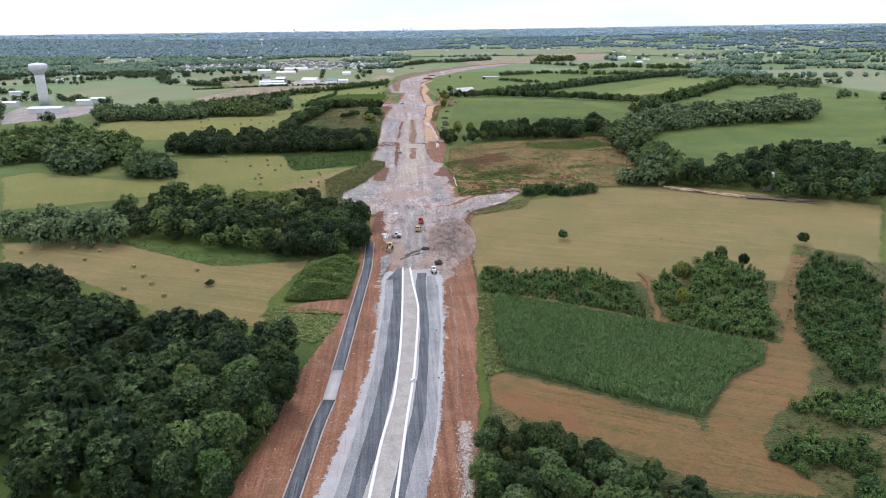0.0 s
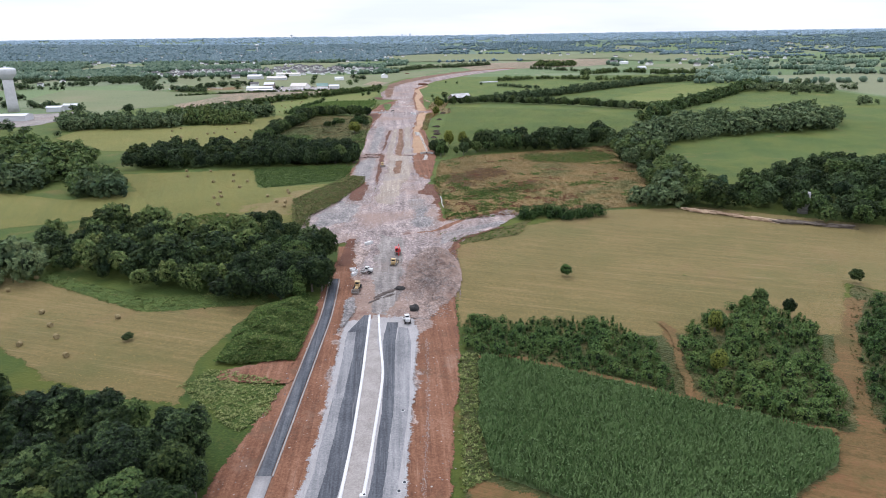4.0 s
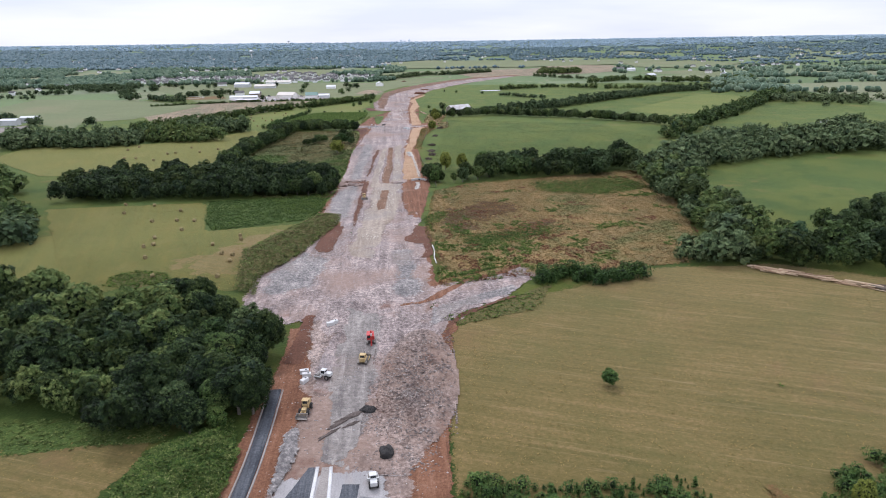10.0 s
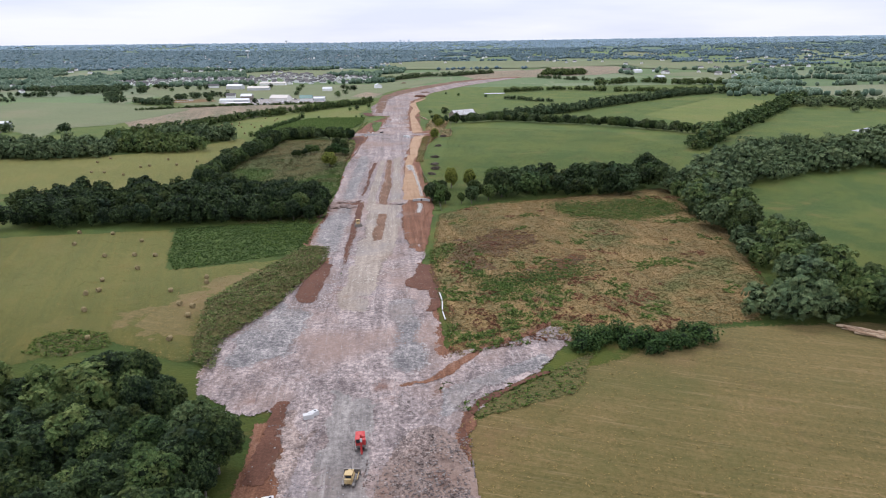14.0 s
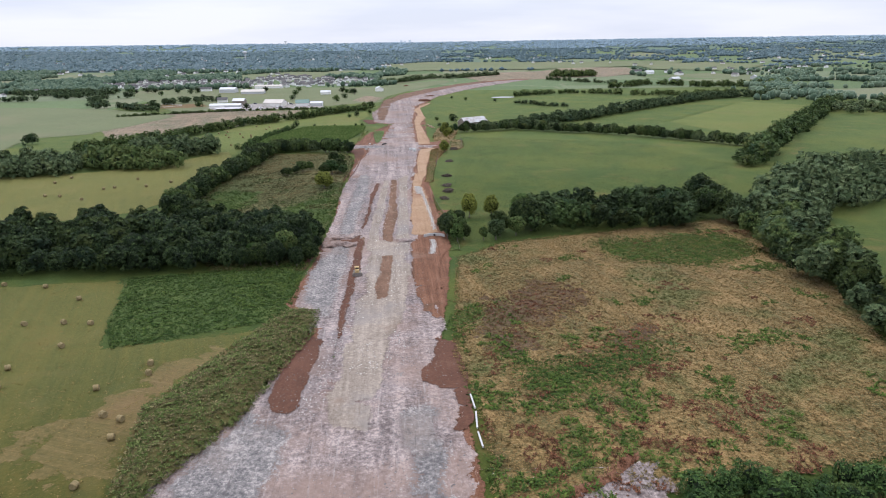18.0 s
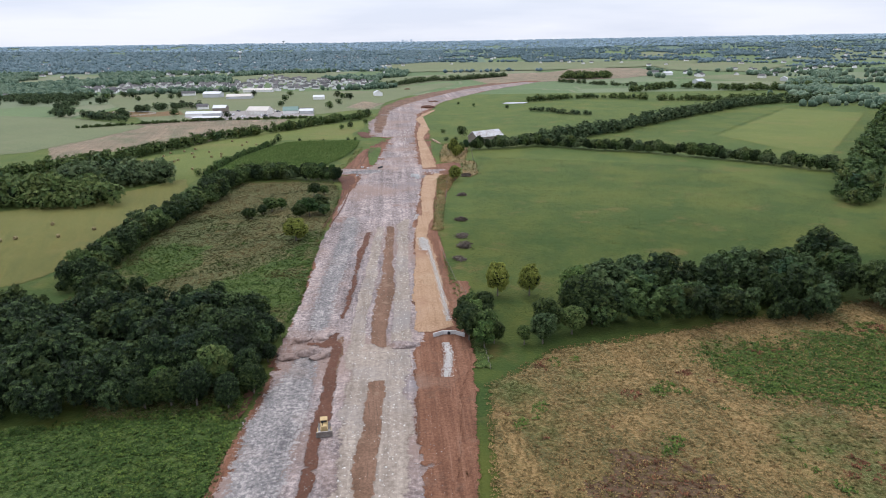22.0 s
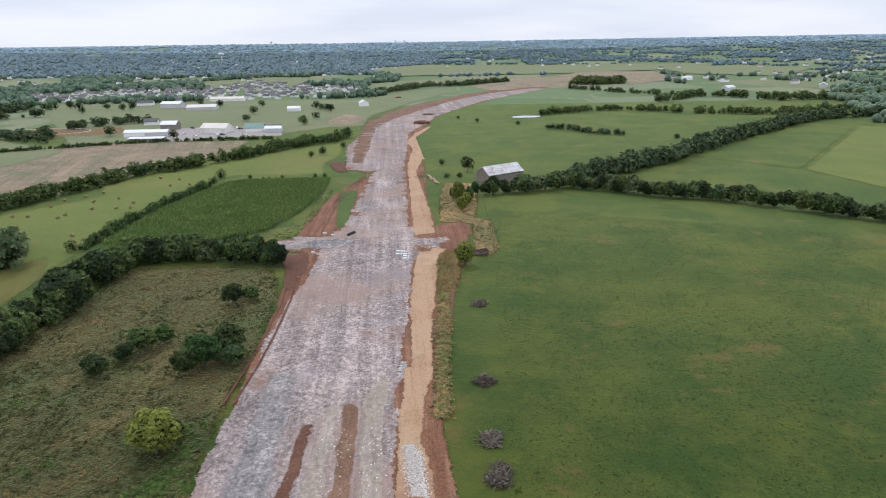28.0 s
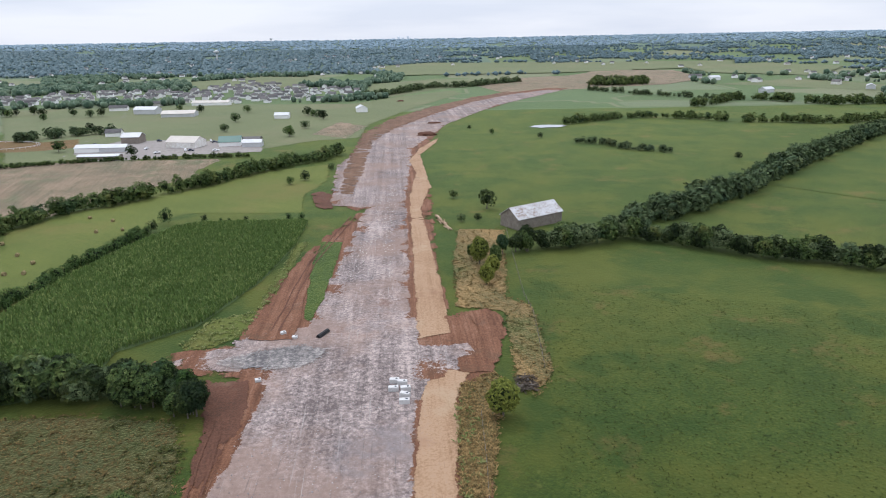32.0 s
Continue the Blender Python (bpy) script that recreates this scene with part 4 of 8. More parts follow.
def outline(poly, step, rough, seed):
    """An outline cut into short steps and made uneven."""
    out = []
    for (ax, ay), (bx, by) in zip(poly, poly[1:] + poly[:1]):
        n = max(1, int(math.hypot(bx - ax, by - ay) / step))
        for i in range(n):
            x, y = ax + (bx - ax) * i / n, ay + (by - ay) * i / n
            v = Vector((x * 0.11 + seed, y * 0.11, seed * 1.7))
            w = Vector((x * 0.6 + seed, y * 0.6, seed * 0.7))
            out.append((x + rough * (noise.noise(v) + 0.6 * noise.noise(w) + 0.35 * noise.noise(w * 3)), y + rough * (noise.noise(v + Vector((7, 3, 1))) + 0.6 * noise.noise(w + Vector((3, 9, 2))) + 0.35 * noise.noise(w * 3 + Vector((1, 2, 5))))))
    return out


LEVEL = [0.02]
BANKS = []


def bank_top(edge, swell, xy):
    """Height of a bank over the land at some places inside its edge."""
    d = np.array([np.min(np.hypot(edge[:, 0] - x, edge[:, 1] - y)) for x, y in xy])
    bump = np.array([0.75 + 0.5 * noise.noise(Vector((x * 0.15, y * 0.15, 3))) for x, y in xy])
    return swell * np.clip(d / (swell * 2.2), 0, 1) * bump


TOPS = []


def top_of(xy):
    """How far the uppermost patch of ground lies above the land at each place."""
    top = np.zeros(len(xy))
    for p, level in TOPS:
        lo, hi = p.min(0), p.max(0)
        k = np.flatnonzero((xy[:, 0] > lo[0]) & (xy[:, 0] < hi[0]) & (xy[:, 1] > lo[1]) & (xy[:, 1] < hi[1]))
        if len(k):
            k = k[inside(xy[k, 0], xy[k, 1], p)]
            top[k] = level
    return top


def zone(name, poly, material, label, category="ground", rough=1.5, step=None, grid=None, swell=0.0, fade=None):
    """A patch of ground with its own surface, that follows the land a little above what lies under it. swell: height of a bank."""
    p = np.array(poly, float)
    size = max(np.ptp(p[:, 0]), np.ptp(p[:, 1]))
    step, grid = step or max(0.8, size / 160), grid or max(5.0, size / 25)
    edge = outline(list(poly), step, rough, len(LEVEL) * 3.1)
    xs, ys = np.meshgrid(np.arange(p[:, 0].min(), p[:, 0].max(), grid), np.arange(p[:, 1].min(), p[:, 1].max(), grid))
    keep = inside(xs.ravel(), ys.ravel(), edge)
    inner = [Vector(v) for v in np.stack([xs.ravel()[keep], ys.ravel()[keep]], 1)] if swell or p[:, 1].max() > 1900 else []
    pts = [Vector(v) for v in edge]
    n = len(pts)
    # a second line inside the rim, up to which the surface is whole
    ee = np.array(edge)
    fade = min(6.0, max(1.6, size / 70)) if fade is None else fade
    if fade:
        along_edge = np.roll(ee, -1, 0) - np.roll(ee, 1, 0)
        across = np.stack([-along_edge[:, 1], along_edge[:, 0]], 1) / (np.hypot(*along_edge.T)[:, None] + 1e-9)
        both = np.concatenate([ee + across * fade, ee - across * fade])[::2]
        both = both[inside(both[:, 0], both[:, 1], edge)]
        near = np.hypot(both[:, None, 0] - ee[None, :, 0], both[:, None, 1] - ee[None, :, 1]).min(1)
        inner = inner + [Vector(v) for v in both[near > 0.8 * fade]]
    # cut along the rows of the ground sheet, so that both bend at the same places
    cuts = [y for y in ROWS if p[:, 1].min() - 5 < y < min(1985, p[:, 1].max() + 5)]
    if fade:
        rungs = np.array([(x, y) for y in cuts for x in np.arange(p[:, 0].min() - 6 + 0.3 * fade, p[:, 0].max() + 6, max(1.5, 0.9 * fade))])
        if len(rungs):
            inner = inner + [Vector(v) for v in rungs[inside(rungs[:, 0], rungs[:, 1], edge)]]
    ends = [Vector((x, y)) for y in cuts for x in (p[:, 0].min() - 9, p[:, 0].max() + 9)]
    rows = [(n + 2 * i, n + 2 * i + 1) for i in range(len(cuts))]
    v, _, f, *_ = geometry.delaunay_2d_cdt(pts + ends + inner, rows, [list(range(n))], 1, 0.001)
    LEVEL.append(LEVEL[-1] + 0.004)
    TOPS.append((p, LEVEL[-1]))
    co = np.array([tuple(q) for q in v])
    z = land(co[:, 0], co[:, 1]) + LEVEL[-1] + np.clip((co[:, 1] - 1800) / 200, 0, 1.5)
    if swell:
        z = z + bank_top(ee, swell, co)
        BANKS.append((ee, swell))
    me = mesh_from(name, np.c_[co, z], [tuple(q) for q in f if len(q) == 3], material, True)
    if fade:
        gap = np.hypot(co[:, None, 0] - ee[None, :, 0], co[:, None, 1] - ee[None, :, 1]).min(1)
        rim = me.attributes.new("rim", "FLOAT", "POINT")
        rim.data.foreach_set("value", np.clip(1 - gap / fade, 0, 1).astype(np.float32))
    return tagged(new(name, me), label, category, kind="structure")


SURFACES = (
    ("rough_r", "rough_tan", "rough weedy grass round thickets and corn", 2.0), ("track_e", "track", "worn farm track between thickets", 1.0), ("hay_r", "hay", "mown tan hay field", 1.0), ("tracks_r", "track", "worn grass and clay farm track", 1.5), ("corn_r", "corn_soil", "ground under standing corn", 0.5),
    ("weedstrip_r", "rough_tan", "dry weedy strip beside red clay", 1.0), ("hay_l1", "hay", "mown hay field dotted with round bales", 1.5),
    ("weeds_l1", "weeds", "strip of tall green weeds", 1.5), ("weeds_l2", "weeds", "lush weeds on a clay slope", 5.0),
    ("hay_l5", "hay_green", "mown hay meadow with bales", 1.5), ("hay_l2", "hay_green", "mown green hay field with round bales", 1.5), ("tan_hay_l", "hay", "dry tan hay edge with wheel tracks", 8.0), ("weeds_l8", "mound", "heap of cut weeds in the hay", 2.5), ("weeds_l3", "weeds", "dense green weeds", 5.0), ("grass_strip", "weeds", "green grass at the field end", 1.5),
    ("scrub_l", "scrub", "rough scrubby meadow", 1.5), ("scrub_l_green", "weeds", "greener weeds along the cutting", 6.0), ("scrub_l_g2", "weeds", "greener weeds below the hedge", 6.0), ("hay_l3", "hay_lime", "bright green hay meadow with bales", 1.0),
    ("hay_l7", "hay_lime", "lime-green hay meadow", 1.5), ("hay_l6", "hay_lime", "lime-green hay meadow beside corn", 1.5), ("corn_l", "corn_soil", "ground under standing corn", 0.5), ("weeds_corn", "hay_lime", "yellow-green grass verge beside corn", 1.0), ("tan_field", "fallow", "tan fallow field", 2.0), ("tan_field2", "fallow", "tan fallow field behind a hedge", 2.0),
    ("weeds_r", "dead_weeds", "dry weedy fallow field", 1.5), ("weeds_r_g1", "weeds", "green weed patch in the fallow field", 8.0), ("weeds_r_g2", "weeds", "green weed patch in the fallow field", 8.0),
    ("weeds_r_g3", "weeds", "green weeds beside the red cutting", 5.0), ("weeds_r_g4", "weeds", "green weeds along a ditch", 2.0), ("weeds_r_red1", "weeds_red", "rusty brown dock weeds", 8.0),
    ("weeds_r_red2", "weeds_red", "rusty brown dock weeds", 8.0), ("weeds_cor", "mound", "weedy bank beside the haul road", 1.0),
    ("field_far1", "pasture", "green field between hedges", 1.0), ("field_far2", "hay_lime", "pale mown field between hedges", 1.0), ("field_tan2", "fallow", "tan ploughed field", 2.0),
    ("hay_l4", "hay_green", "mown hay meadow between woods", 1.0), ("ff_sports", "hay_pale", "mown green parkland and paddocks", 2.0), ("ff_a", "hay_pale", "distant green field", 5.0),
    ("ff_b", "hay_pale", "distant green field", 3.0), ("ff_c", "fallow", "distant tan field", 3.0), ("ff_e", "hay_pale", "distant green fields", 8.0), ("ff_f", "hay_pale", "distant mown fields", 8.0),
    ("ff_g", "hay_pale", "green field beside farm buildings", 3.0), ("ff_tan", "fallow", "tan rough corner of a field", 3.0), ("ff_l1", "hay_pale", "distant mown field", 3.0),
    ("ff_gravel", "median", "pale gravel farmyard and lane", 2.0), ("ff_lane", "median", "pale gravel farm lane", 1.0), ("ff_brown", "track", "bare brown paddock round a riding ring", 2.0), ("ff_lot", "packed", "pale yard round warehouses", 3.0), ("ff_r1", "pasture", "green field between hedges", 2.0),
    ("soil_a", "soil", "graded red clay along the new road", 1.0), ("soil_b", "soil", "graded red clay", 1.0), ("soil_c", "soil", "graded red clay beside rock fill", 1.0),
    ("soil_d", "soil", "graded red clay beside rock fill", 1.0), ("soil_e", "soil", "graded red clay beside rock fill", 1.0), ("soil_f", "soil", "graded red clay round the crossing", 1.0),
    ("verge_r", "weeds", "grassy verge along the wire fence", 0.8), ("verge_r2", "dead_weeds", "grassy verge along the wire fence", 0.8), ("verge_r3", "dead_weeds", "weedy verge round the clay turnout", 1.0), ("verge_r4", "dead_weeds", "weedy verge between ochre road and pasture fence", 0.8),
    ("rock_a", "rock_brown", "grey crushed rock fill", 3.0), ("rock_b", "rock", "grey crushed rock fill", 3.0), ("rock_c", "rock", "grey crushed rock fill", 3.0),
    ("rock_d", "rock", "grey crushed rock roadbed", 1.5), ("rock_e", "rock", "grey crushed rock roadbed", 1.5), ("rock_f", "rock", "grey crushed rock roadbed", 1.5),
    ("blue_a", "rock_blue", "blue-grey broken limestone", 4.0), ("blue_b", "rock_blue", "blue-grey broken limestone", 4.0), ("blue_c", "rock_blue", "blue-grey stone shoulder", 0.8), ("blue_d", "rock_blue", "blue-grey stone carriageway bed", 1.2),
    ("blue_k", "rock_blue", "blue-grey stone carriageway bed", 1.5), ("blue_f", "rock_blue", "blue-grey broken limestone slope", 2.0), ("tan_l", "packed_tan", "compacted tan haul road", 0.8), ("tan_r", "packed_tan", "compacted tan haul road", 0.8), ("tan_b", "packed_tan", "compacted tan haul road", 2.5), ("tan_c", "packed", "compacted tan haul road", 2.5), ("blue_m", "rock_blue", "blue-grey broken limestone", 2.5), ("blue_e", "rock_blue", "blue-grey stone haul branch", 1.5), ("red_e", "soil_dark", "red clay edge of the haul branch", 0.6), ("dirt_x", "soil", "reddish dirt across the haul road", 0.8), ("dirt_y", "soil_dark", "reddish dirt strip by the trees", 1.5),
    ("red_left", "soil_dark", "red clay side slope", 1.5), ("red_left_b", "soil_dark", "red clay side slope by the trees", 1.5), ("notch", "soil_dark", "dark clay notch between rock fills", 1.2), ("red_s", "isle", "red-brown clay strip between carriageways", 1.0), ("green_n", "weeds", "bright green grass at the field corner", 2.0),
    ("red_patch", "soil_dark", "damp red clay heap", 1.0), ("isle_a", "isle", "red clay median strip", 1.0), ("isle_b", "isle", "red clay median strip", 1.0),
    ("red_strip_a", "soil_dark", "red clay ditch between carriageways", 1.0), ("red_strip_b", "soil_dark", "dark red clay ditch", 1.0),
    ("ochre_a", "ochre", "ochre graded shoulder", 1.0), ("ochre_b", "ochre", "ochre graded shoulder", 0.8), ("ochre_c", "ochre", "ochre graded shoulder", 0.8), ("ochre_d", "ochre", "ochre graded shoulder", 0.8), ("ochre_y", "ochre", "ochre graded shoulder at the crossing", 0.8), ("blue_x", "rock_blue", "blue-grey crushed stone at the crossing", 2.0), ("red_notch", "soil", "bare red clay between spoil mounds", 1.5), ("red_corner", "soil_dark", "bare red soil at the field corner", 2.0), ("red_bend", "isle", "dark red clay cutting on the bend", 2.0),
    ("red_r1", "soil_dark", "red clay slope", 2.0), ("red_r2", "soil", "red clay shoulder", 1.5), ("red_x", "soil", "red clay turnout", 1.0), ("red_l1", "soil", "red clay side slope with wheel ruts", 1.0),
    ("green_l", "weeds", "sown grass strip beside the roadbed", 0.6),
    ("base_road", "gravel", "pale gravel road shoulder", 0.9), ("lane_l", "asphalt", "fresh black asphalt carriageway", 0.15), ("lane_r", "asphalt", "fresh black asphalt carriageway", 0.15),
    ("lane_s", "asphalt_worn", "dusty grey asphalt lane", 0.15), ("lane_w", "asphalt_worn", "dusty grey asphalt edge lane", 0.15), ("median", "median", "pale gravel median between kerbs", 0.2),
)
CORRIDOR = ("soil", "soil_dark", "ochre", "rock", "packed", "packed_tan", "rock_blue", "isle", "rock_brown")
for key, surface, label, rough in SURFACES:
    zone(key.rstrip("_abcdefrl0123456789") or key, ZONES[key], M[surface], label, rough=rough, fade=0.0 if rough < 0.3 or surface == "corn_soil" else (0.8 if rough < 0.7 else ((5.0 if key in ("blue_a", "blue_b", "blue_m", "blue_x", "blue_d", "blue_k", "blue_f") else 2.2 if key.startswith(("blue", "tan_b")) else (1.0 if key.startswith(("red_", "dirt", "ochre", "isle", "tan_")) else 1.6)) if surface in CORRIDOR else None)))
zone("bank", ZONES["mound_l1"], M["weeds"], "tall weedy spoil mound", "bank", 1.5, swell=4.0, grid=2.5)
zone("bank", [(-27.4, 277), (-25, 283), (-22.4, 279), (-21.6, 270), (-22.6, 263), (-23.9, 258), (-25.3, 250), (-27, 253), (-27.4, 261), (-27.2, 270)], M["rock_blue"], "crumbled grey gravel bank at the asphalt's end", "bank", 1.0, swell=1.1, grid=1.2)
zone("bank", ZONES["mound_l2"], M["mound"], "weedy brown spoil bank beside rock fill", "bank", 2.5, swell=3.0, grid=2.0, fade=3.0)

# ---- trees ----
WOODS = {
    "wood_front_l": (12, 5.3, [(-179, 256), (-158, 242), (-130, 222), (-105, 205), (-88, 196), (-65, 198), (-49, 185), (-43, 169), (-42, 154), (-46, 138), (-48, 120), (-48, 114), (-92, 115)]),
    "wood_mid_l": (12, 6.0, [(-169, 340), (-156, 345), (-150, 358), (-136, 369), (-111, 344), (-97, 352), (-71, 351), (-43, 326), (-36, 293), (-45, 285), (-72, 281), (-104, 291), (-152, 312)]),
    "wood_band_l2": (12.5, 6.3, [(-215, 554), (-160, 570), (-107, 567), (-58, 542), (-49, 515), (-71, 509), (-151, 501), (-205, 500)]),
    "clump_l1": (10, 5, [(-202, 432), (-204, 459), (-175, 433), (-169, 414), (-191, 415)]),
    "wood_farleft": (12, 7, [(-376, 573), (-351, 598), (-307, 580), (-249, 545), (-217, 481), (-238, 450), (-262, 452), (-298, 488), (-310, 466)]),
    "wood_farleft2": (12, 7, [(-285, 487), (-269, 503), (-238, 460), (-227, 428), (-256, 431)]),
    "clump_l0": (10, 5, [(-220, 465), (-212, 479), (-186, 451), (-175, 415), (-200, 420)]),
    "clump_l2": (11, 5.5, [(-232, 761), (-192, 758), (-167, 767), (-187, 796), (-236, 787)]),
    "clump_l3": (11, 5.5, [(-234, 705), (-203, 703), (-175, 711), (-202, 740), (-242, 753), (-258, 744)]),
    "clump_l6": (10, 5.5, [(-339, 669), (-320, 683), (-272, 679), (-240, 692), (-250, 742), (-300, 735), (-378, 742)]),
    "wood_r": (12, 6, [(9, 549), (19, 553), (33, 566), (48, 591), (69, 592), (92, 596), (127, 610), (152, 614), (116, 557), (91, 557), (61, 557), (38, 553), (14, 542)]),
    "wood_x": (12, 7, [(143, 558), (180, 628), (237, 687), (284, 666), (367, 733), (384, 690), (345, 628), (268, 615), (197, 582), (169, 547)]),
    "wood_x2": (11, 7, [(140, 381), (179, 421), (221, 457), (265, 481), (296, 443), (232, 340), (201, 348), (184, 355), (166, 371)]),
    "shrub_r1": (3.0, 1.9, [(15, 261), (31, 258), (49, 257), (64, 260), (72, 238), (70, 211), (61, 219), (42, 227), (21, 235), (15, 240)]),
    "shrub_r2": (4.0, 2.4, [(82, 244), (95, 260), (116, 268), (128, 252), (115, 216), (106, 194), (83, 201), (77, 215)]),
    "shrub_r3": (4.2, 2.5, [(128, 226), (145, 254), (163, 275), (168, 250), (167, 235), (113, 150), (113, 175), (114, 190)]),
    "shrub_r4": (3.2, 1.9, [(90, 154), (104, 161), (120, 161), (110, 144), (99, 147)]),
    "shrub_r5": (3.4, 1.9, [(75, 134), (87, 141), (104, 136), (91, 116), (88, 116)]),
    "wood_front_r": (6.5, 4.0, [(10, 145), (24, 142), (35, 132), (49, 127), (56, 118), (55, 97), (6, 98)]),
    "clump_r_road": (9, 5, [(-1, 565), (7, 573), (10, 555), (7, 540), (0, 550)]),
    "hedge_left": (9.5, 3.3, 10, [(-136, 590), (-139, 612), (-138, 634), (-138, 652), (-135, 664), (-133, 681), (-132, 697), (-129, 720), (-131, 745), (-128, 768)]),
    "hedge_l8": (7.5, 3.6, 7, [(-288, 790), (-268, 821), (-243, 875), (-221, 930), (-212, 968), (-194, 990), (-171, 1019), (-156, 1040), (-138, 1074), (-120, 1098), (-104, 1115), (-89, 1146)]),
    "hedge_diag": (13, 6, 22, [(147, 578), (144, 520), (140, 461), (137, 415), (133, 391), (155, 385)]),
    "clump_diag": (8.5, 4.6, [(103, 386), (108, 395), (122, 398), (136, 392), (134, 383), (116, 382)]),
    "hedge_small": (4.6, 2.1, 7, [(46, 366), (58, 373), (64, 367), (75, 369), (88, 375)]),
    "hedge_pasture": (8.5, 3.2, 7, [(17, 892), (43, 897), (66, 909), (90, 898), (112, 880), (137, 871), (165, 850), (193, 820), (236, 772)]),
    "hedge_pasture2": (9, 4.3, 11, [(72, 918), (105, 950), (155, 992), (235, 1080), (310, 1152), (380, 1218), (439, 1240), (509, 1260)]),
    "hedge_r_far": (10, 6, 14, [(197, 686), (235, 746), (295, 831), (420, 1011), (503, 1134)]),
    "hedge_r_far2": (5, 4, 6, [(101, 1182), (118, 1176), (134, 1145), (163, 1130)]),
    "hedge_r_far3": (7, 5, 9, [(112, 1298), (147, 1325), (199, 1348), (240, 1335), (280, 1300), (320, 1290), (372, 1275), (430, 1300), (500, 1330)]),
    "hedge_r_far4": (7, 6, 10, [(224, 1716), (267, 1642), (307, 1586), (357, 1532)]),
    "hedge_corn_x": (9, 3.0, 8, [(-127, 771), (-117, 776), (-103, 777), (-88, 774), (-78, 771), (-66, 768)]),
    "hedge_corn_low": (4.2, 2.4, 5, [(-158, 790), (-158, 806), (-157, 830), (-156, 850), (-156, 874), (-154, 892), (-150, 908), (-148, 928)]),
    "hedge_lane": (9, 7, 14, [(294, 1440), (378, 1528), (422, 1496), (461, 1438), (526, 1447), (620, 1480)]),
    "clump_far_m": (13, 8, [(240, 1800), (262, 1835), (300, 1850), (362, 1845), (350, 1815), (300, 1800)]),
    "wood_mid_l0": (12, 8, [(-230, 338), (-213, 339), (-192, 332), (-162, 325), (-141, 290), (-173, 296), (-208, 303)]),
    "wood_mid_l3": (11, 6.0, [(-90, 296), (-58, 293), (-37, 299), (-35, 285), (-42, 280), (-61, 277), (-77, 275)]),
    "hedge_farm": (3.2, 2.4, 4, [(-390, 1080), (-328, 1108), (-293, 1124), (-250, 1137), (-199, 1140), (-156, 1143)]),
    "hedge_far_l": (8, 7, 14, [(-405, 1231), (-385, 1250), (-369, 1278), (-330, 1289)]),
    "wood_band_l4": (9, 5, [(-130, 592), (-118, 586), (-96, 582), (-80, 581), (-69, 577), (-59, 562), (-51, 550), (-51, 538), (-54, 529), (-83, 522), (-112, 518)]),
    "hedge_bend": (9, 6, 14, [(-140, 1619), (-96, 1680), (-29, 1822), (41, 1833), (84, 1882), (139, 1932)]),
}


